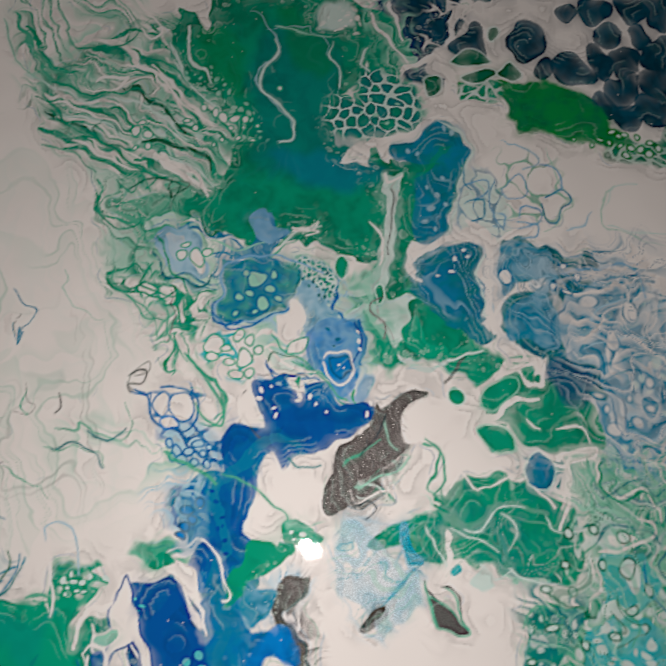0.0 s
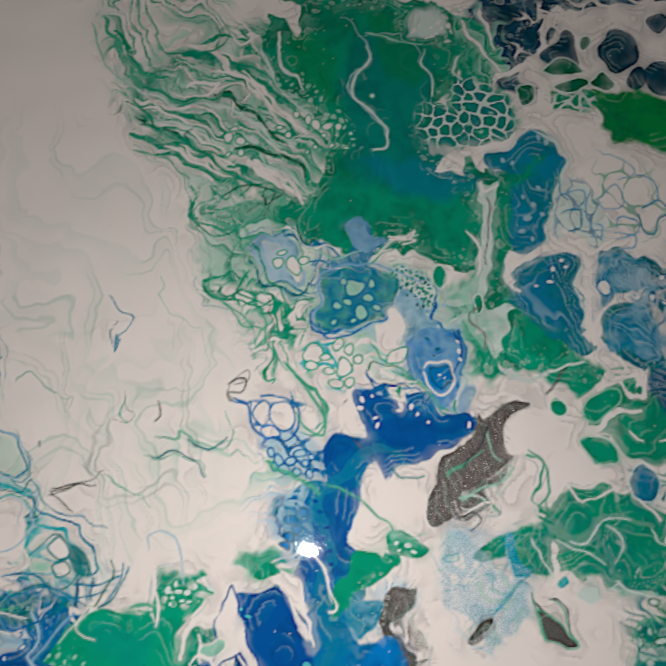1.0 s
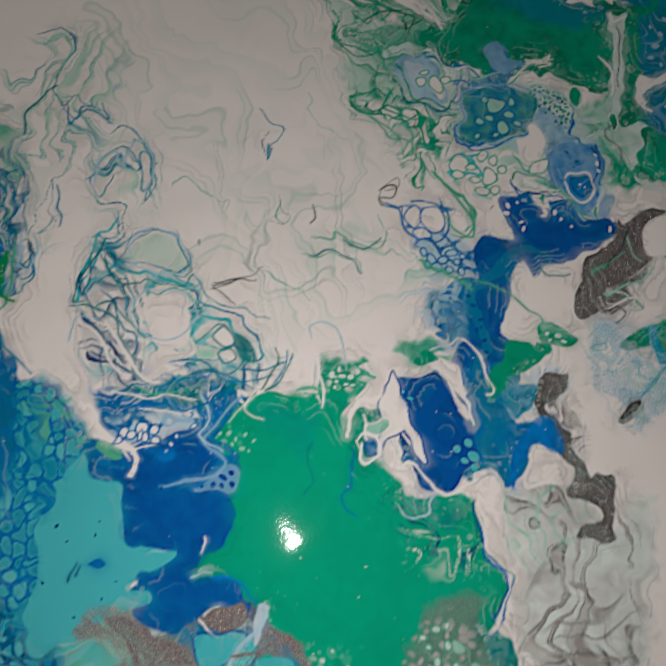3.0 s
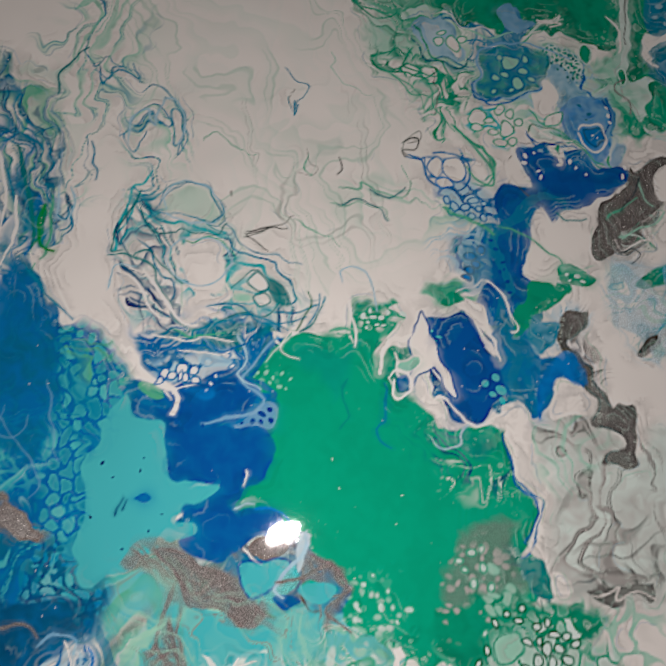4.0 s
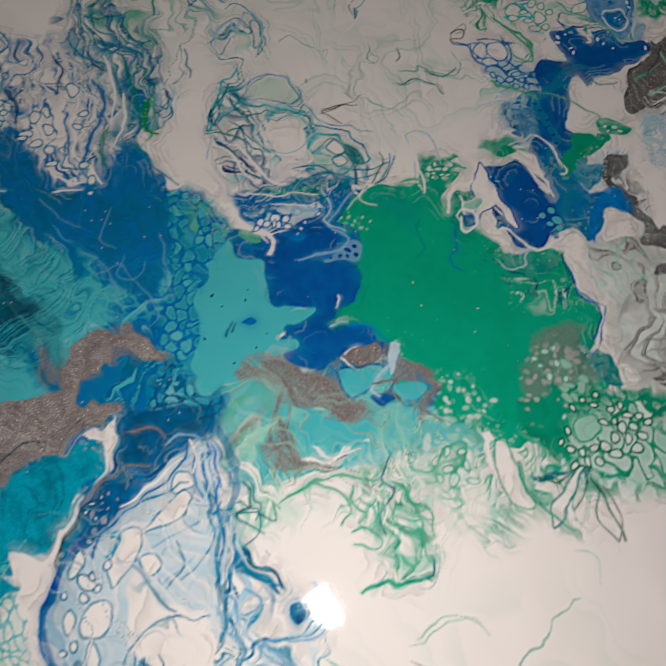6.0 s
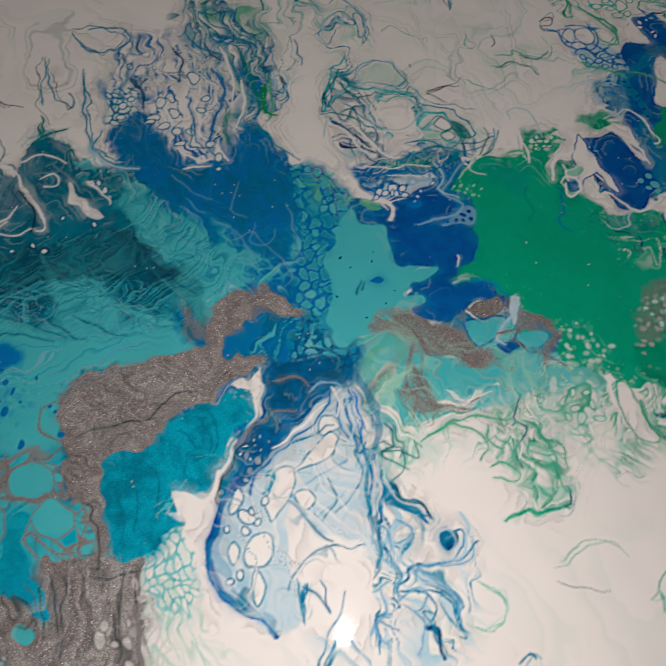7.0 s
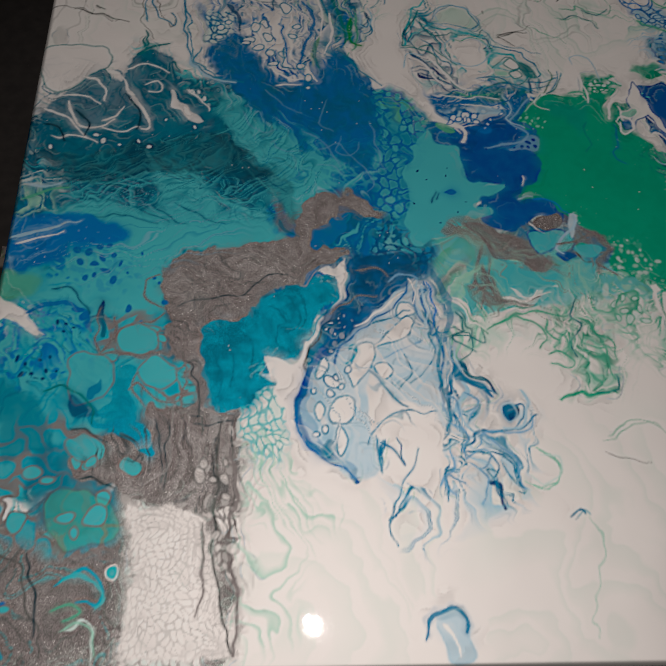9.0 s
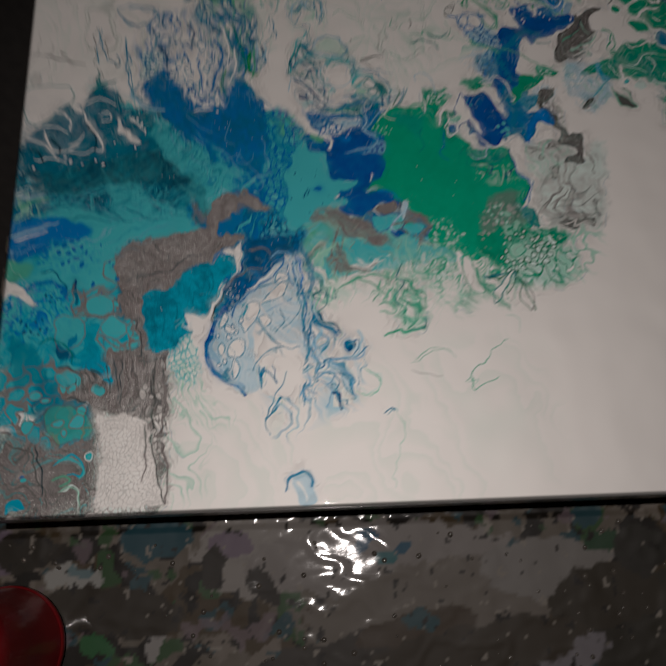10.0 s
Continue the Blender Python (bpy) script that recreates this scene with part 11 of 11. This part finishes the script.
for k, (a, b) in enumerate(SPOTS):
    at = pose(LEFT + a, NEAR + b, TABLE - 0.002) @ Matrix.Diagonal((1, 1, 0.54, 1))
    if k == 0:
        cup.matrix_world = at
    else:
        copy_thing(cup, pose(LEFT + a, NEAR + b, TABLE - 0.002))

# ---- table ----
table = new("table")
table.matrix_world = pose(0, 0, 0)
tagged(table, "dark wooden work table under a paint-stained plastic sheet", "table")
TX0, TX1, TY0, TY1 = -0.272, 0.86, -0.78, 0.92
part("tabletop", box_bm(TX0, TY0, TABLE - 0.034, TX1, TY1, TABLE - 0.004, bevel=0.004), PINE, table)
for x in (TX0 + 0.05, TX1 - 0.05):
    for y in (TY0 + 0.05, TY1 - 0.05):
        part("leg", box_bm(x - 0.03, y - 0.03, 0, x + 0.03, y + 0.03, TABLE - 0.034, bevel=0.004), PINE, table)
part("apron", box_bm(TX0 + 0.08, TY0 + 0.04, TABLE - 0.12, TX1 - 0.08, TY0 + 0.06, TABLE - 0.034, bevel=0.002), PINE, table)
part("apron", box_bm(TX0 + 0.08, TY1 - 0.06, TABLE - 0.12, TX1 - 0.08, TY1 - 0.04, TABLE - 0.034, bevel=0.002), PINE, table)


def sheet_material():
    m, nt, p = material("stained_plastic")
    col = nt.nodes.new("ShaderNodeVertexColor")
    col.layer_name = "stain"
    nt.links.new(col.outputs["Color"], p.inputs["Base Color"])
    tc = nt.nodes.new("ShaderNodeTexCoord")
    n = add(nt, "ShaderNodeTexNoise", Scale=55.0, Detail=4.0)
    nt.links.new(tc.outputs["Object"], n.inputs["Vector"])
    b = add(nt, "ShaderNodeBump", Strength=0.06, Distance=0.002)
    nt.links.new(n.outputs["Fac"], b.inputs["Height"])
    nt.links.new(b.outputs["Normal"], p.inputs["Coat Normal"])
    p.inputs["Roughness"].default_value = 0.5
    p.inputs["Coat Weight"].default_value, p.inputs["Coat Roughness"].default_value = 0.3, 0.06
    p.inputs["Specular IOR Level"].default_value = 0.2
    return m


def stained_sheet():
    """A thin plastic sheet over the table, creased, with old dried spills of many colours."""
    nx, ny = 380, 300
    x0, x1, y0, y1 = TX0 - 0.004, TX1 + 0.004, -0.70, 0.22
    x, y = np.meshgrid(np.linspace(x0, x1, nx), np.linspace(y0, y1, ny))
    u, v = x * 1000, y * 1000
    wu = u + 22 * (fractal(u / 40, v / 40, 501, 3) - 0.5)
    wv = v + 22 * (fractal(u / 40, v / 40, 502, 3) - 0.5)
    tone = np.zeros((ny, nx, 3)) + np.array([0.10, 0.085, 0.068])

    def spill(shade, scale, cut, seed, alpha=1.0, edge=0.02):
        nonlocal tone
        c = alpha * step(cut, cut + edge, fractal(wu / scale, wv / scale, seed, 3))
        tone = tone + c[..., None] * (np.array(shade) * (0.85, 0.8, 0.72) - tone)

    def pool(shade, cx, cy, rx, ry, turn=0.0, alpha=1.0):
        nonlocal tone
        a = radians(turn)
        p, q = (wu - cx) * math.cos(a) + (wv - cy) * math.sin(a), -(wu - cx) * math.sin(a) + (wv - cy) * math.cos(a)
        d = np.hypot(p / rx, q / ry) + 0.5 * (fractal(u / 14, v / 14, 530, 3) - 0.5)
        c = alpha * step(1.04, 0.96, d)
        tone = tone + c[..., None] * (np.array(shade) - tone)

    spill((0.055, 0.040, 0.022), 60, 0.50, 503)
    spill((0.16, 0.145, 0.135), 48, 0.60, 504)
    spill((0.010, 0.008, 0.006), 34, 0.54, 505)
    spill((0.03, 0.075, 0.03), 40, 0.61, 506)
    spill((0.02, 0.06, 0.08), 38, 0.60, 507)
    spill((0.15, 0.12, 0.15), 42, 0.64, 508, 0.7)
    pool((0.20, 0.185, 0.17), 30, -160, 70, 45)
    pool((0.17, 0.155, 0.145), 160, -170, 150, 38)
    pool((0.115, 0.10, 0.085), 220, -215, 150, 40, 8)
    pool((0.16, 0.15, 0.14), 330, -185, 70, 30)
    pool((0.012, 0.05, 0.065), -78, -138, 36, 24)
    pool((0.01, 0.06, 0.11), 142, -150, 15, 9, 40)
    pool((0.01, 0.06, 0.10), 180, -158, 9, 6)
    pool((0.03, 0.11, 0.12), 165, -170, 12, 8)
    pool((0.13, 0.10, 0.13), -250, -150, 30, 22)
    pool((0.13, 0.10, 0.13), 0, -148, 22, 14)
    pool((0.24, 0.24, 0.225), -166, -180, 30, 15)
    pool((0.10, 0.15, 0.16), -160, -172, 12, 6)
    pool((0.02, 0.09, 0.03), -138, -246, 18, 12)
    pool((0.22, 0.21, 0.20), -80, -240, 9, 20)
    pool((0.02, 0.016, 0.012), 34, -192, 12, 26, 30)
    pool((0.02, 0.016, 0.012), -20, -172, 14, 20, -30)
    pool((0.03, 0.025, 0.02), 110, -262, 90, 18, 12)
    pool((0.05, 0.036, 0.024), 190, -238, 60, 16, 10)
    pool((0.02, 0.055, 0.065), 193, -232, 20, 10)
    pool((0.025, 0.022, 0.016), 420, -250, 60, 70)
    pool((0.02, 0.05, 0.025), 396, -160, 28, 12)
    pool((0.24, 0.23, 0.22), 388, -206, 10, 12)
    pool((0.14, 0.13, 0.14), 330, -262, 50, 24)
    pool((0.015, 0.013, 0.012), 200, -122, 46, 7)
    pool((0.030, 0.024, 0.016), 385, -215, 62, 30, 10)
    pool((0.034, 0.026, 0.017), 250, -262, 115, 26, 8)
    pool((0.026, 0.020, 0.013), -120, -212, 75, 24, -8)
    pool((0.020, 0.016, 0.011), -215, -150, 40, 20)
    pool((0.022, 0.020, 0.016), 430, -170, 30, 26)
    spill((0.015, 0.013, 0.012), 16, 0.67, 509)
    spill((0.22, 0.21, 0.20), 13, 0.70, 510)
    crease = np.abs(fractal(wu / 90, wv / 55, 520, 3) - 0.5)
    z = TABLE + 0.004 * (fractal(u / 90, v / 90, 521, 2) - 0.35).clip(0) + 0.0004 * step(0.08, 0.0, crease) + 0.0003 * fractal(u / 16, v / 16, 522, 1)
    under = (y > NEAR - 0.01)
    z = np.where(under, TABLE - 0.003 + 0.002 * fractal(u / 12, v / 12, 522, 2), z)
    me = bpy.data.meshes.new("plastic_sheet")
    first = (np.arange(ny - 1)[:, None] * nx + np.arange(nx - 1)[None, :]).ravel()
    faces = np.stack([first, first + 1, first + 1 + nx, first + nx], -1)
    me.from_pydata(np.stack([x, y, z], -1).reshape(-1, 3).tolist(), [], faces.tolist())
    me.polygons.foreach_set("use_smooth", np.ones(len(me.polygons), bool))
    layer = me.color_attributes.new("stain", "FLOAT_COLOR", "POINT")
    layer.data.foreach_set("color", np.concatenate([tone, np.ones((ny, nx, 1))], -1).astype(np.float32).ravel())
    me.materials.append(sheet_material())
    return new("plastic_sheet", me)


tagged(stained_sheet(), "grey creased plastic sheet covered in old dried paint spills", "plastic sheet")

def wet_drops():
    """Small domed drops of wet paint scattered on the sheet, added to mirror the lamp as glints."""
    rng = random.Random(8)
    bm = bmesh.new()
    for _ in range(130):
        x, y, r = rng.uniform(-0.24, 0.46), rng.uniform(-0.34, -0.14), rng.uniform(0.0012, 0.0032)
        h = r * rng.uniform(0.3, 0.5)
        rings = [[bm.verts.new((x + r * f * math.cos(a * math.pi / 6), y + r * f * rng.uniform(0.93, 1.07) * math.sin(a * math.pi / 6), TABLE + 0.0008 + h * (1 - f * f))) for a in range(12)] for f in (1.0, 0.8, 0.5, 0.2)]
        for lower, upper in zip(rings, rings[1:]):
            for k in range(12):
                bm.faces.new((lower[k], lower[(k + 1) % 12], upper[(k + 1) % 12], upper[k])).smooth = True
        bm.faces.new(rings[-1]).smooth = True
    drops = plain("wet_paint", (0.10, 0.088, 0.074), (0.06, 0.052, 0.044), rough=0.25, scale=25, bump=0.0, coat=1.0)
    return tagged(part("paint_drops", bm, drops, None), "small glossy drops of wet grey paint on the sheet", "paint drops", kind="stuff")


wet_drops()

# ---- the red jug beside the canvas ----
RED = plain("red_plastic", (0.30, 0.010, 0.016), (0.22, 0.007, 0.010), rough=0.35, scale=14, bump=0.08, coat=0.6)
jug = new("red_cup")
tagged(jug, "dark red plastic cup upturned on the stained sheet", "cup")
jug.matrix_world = pose(-0.228, -0.242, TABLE + 0.001) @ Matrix.Diagonal((1.32, 1.32, 1.15, 1))
part("body", lathe_bm([(0.001, 0.112), (0.020, 0.1115), (0.030, 0.109), (0.034, 0.104), (0.0365, 0.090), (0.040, 0.060), (0.0435, 0.012), (0.044, 0.010)]), RED, jug)
part("rim", lathe_bm([(0.043, 0.0), (0.045, 0.001), (0.0455, 0.004), (0.045, 0.008), (0.0435, 0.010)]), RED, jug)

# ---- the dark room: unseen walls and ceiling, added tall enough to hold the lamp ----
def structure(name, b, mat, label):
    return tagged(part(name, box_bm(*b), mat, None), label, name.split("_")[0], kind="structure")


structure("floor", (-3.1, -3.1, -0.1, 3.1, 3.1, 0.0), DARKENED_FLOOR, "floor coloured nearly black to stand for an unlit room")
structure("wall_west", (-3.2, -3.1, 0.0, -3.1, 3.1, 7.2), WALL, "plain dark painted wall")
structure("wall_east", (3.1, -3.1, 0.0, 3.2, 3.1, 7.2), WALL, "plain dark painted wall")
structure("wall_north", (-3.2, 3.1, 0.0, 3.2, 3.2, 7.2), WALL, "plain dark painted wall")
structure("wall_south", (-3.2, -3.2, 0.0, 3.2, -3.1, 7.2), WALL, "plain dark painted wall")
structure("ceiling", (-3.2, -3.2, 7.2, 3.2, 3.2, 7.3), WALL, "plain dark ceiling high over the table")
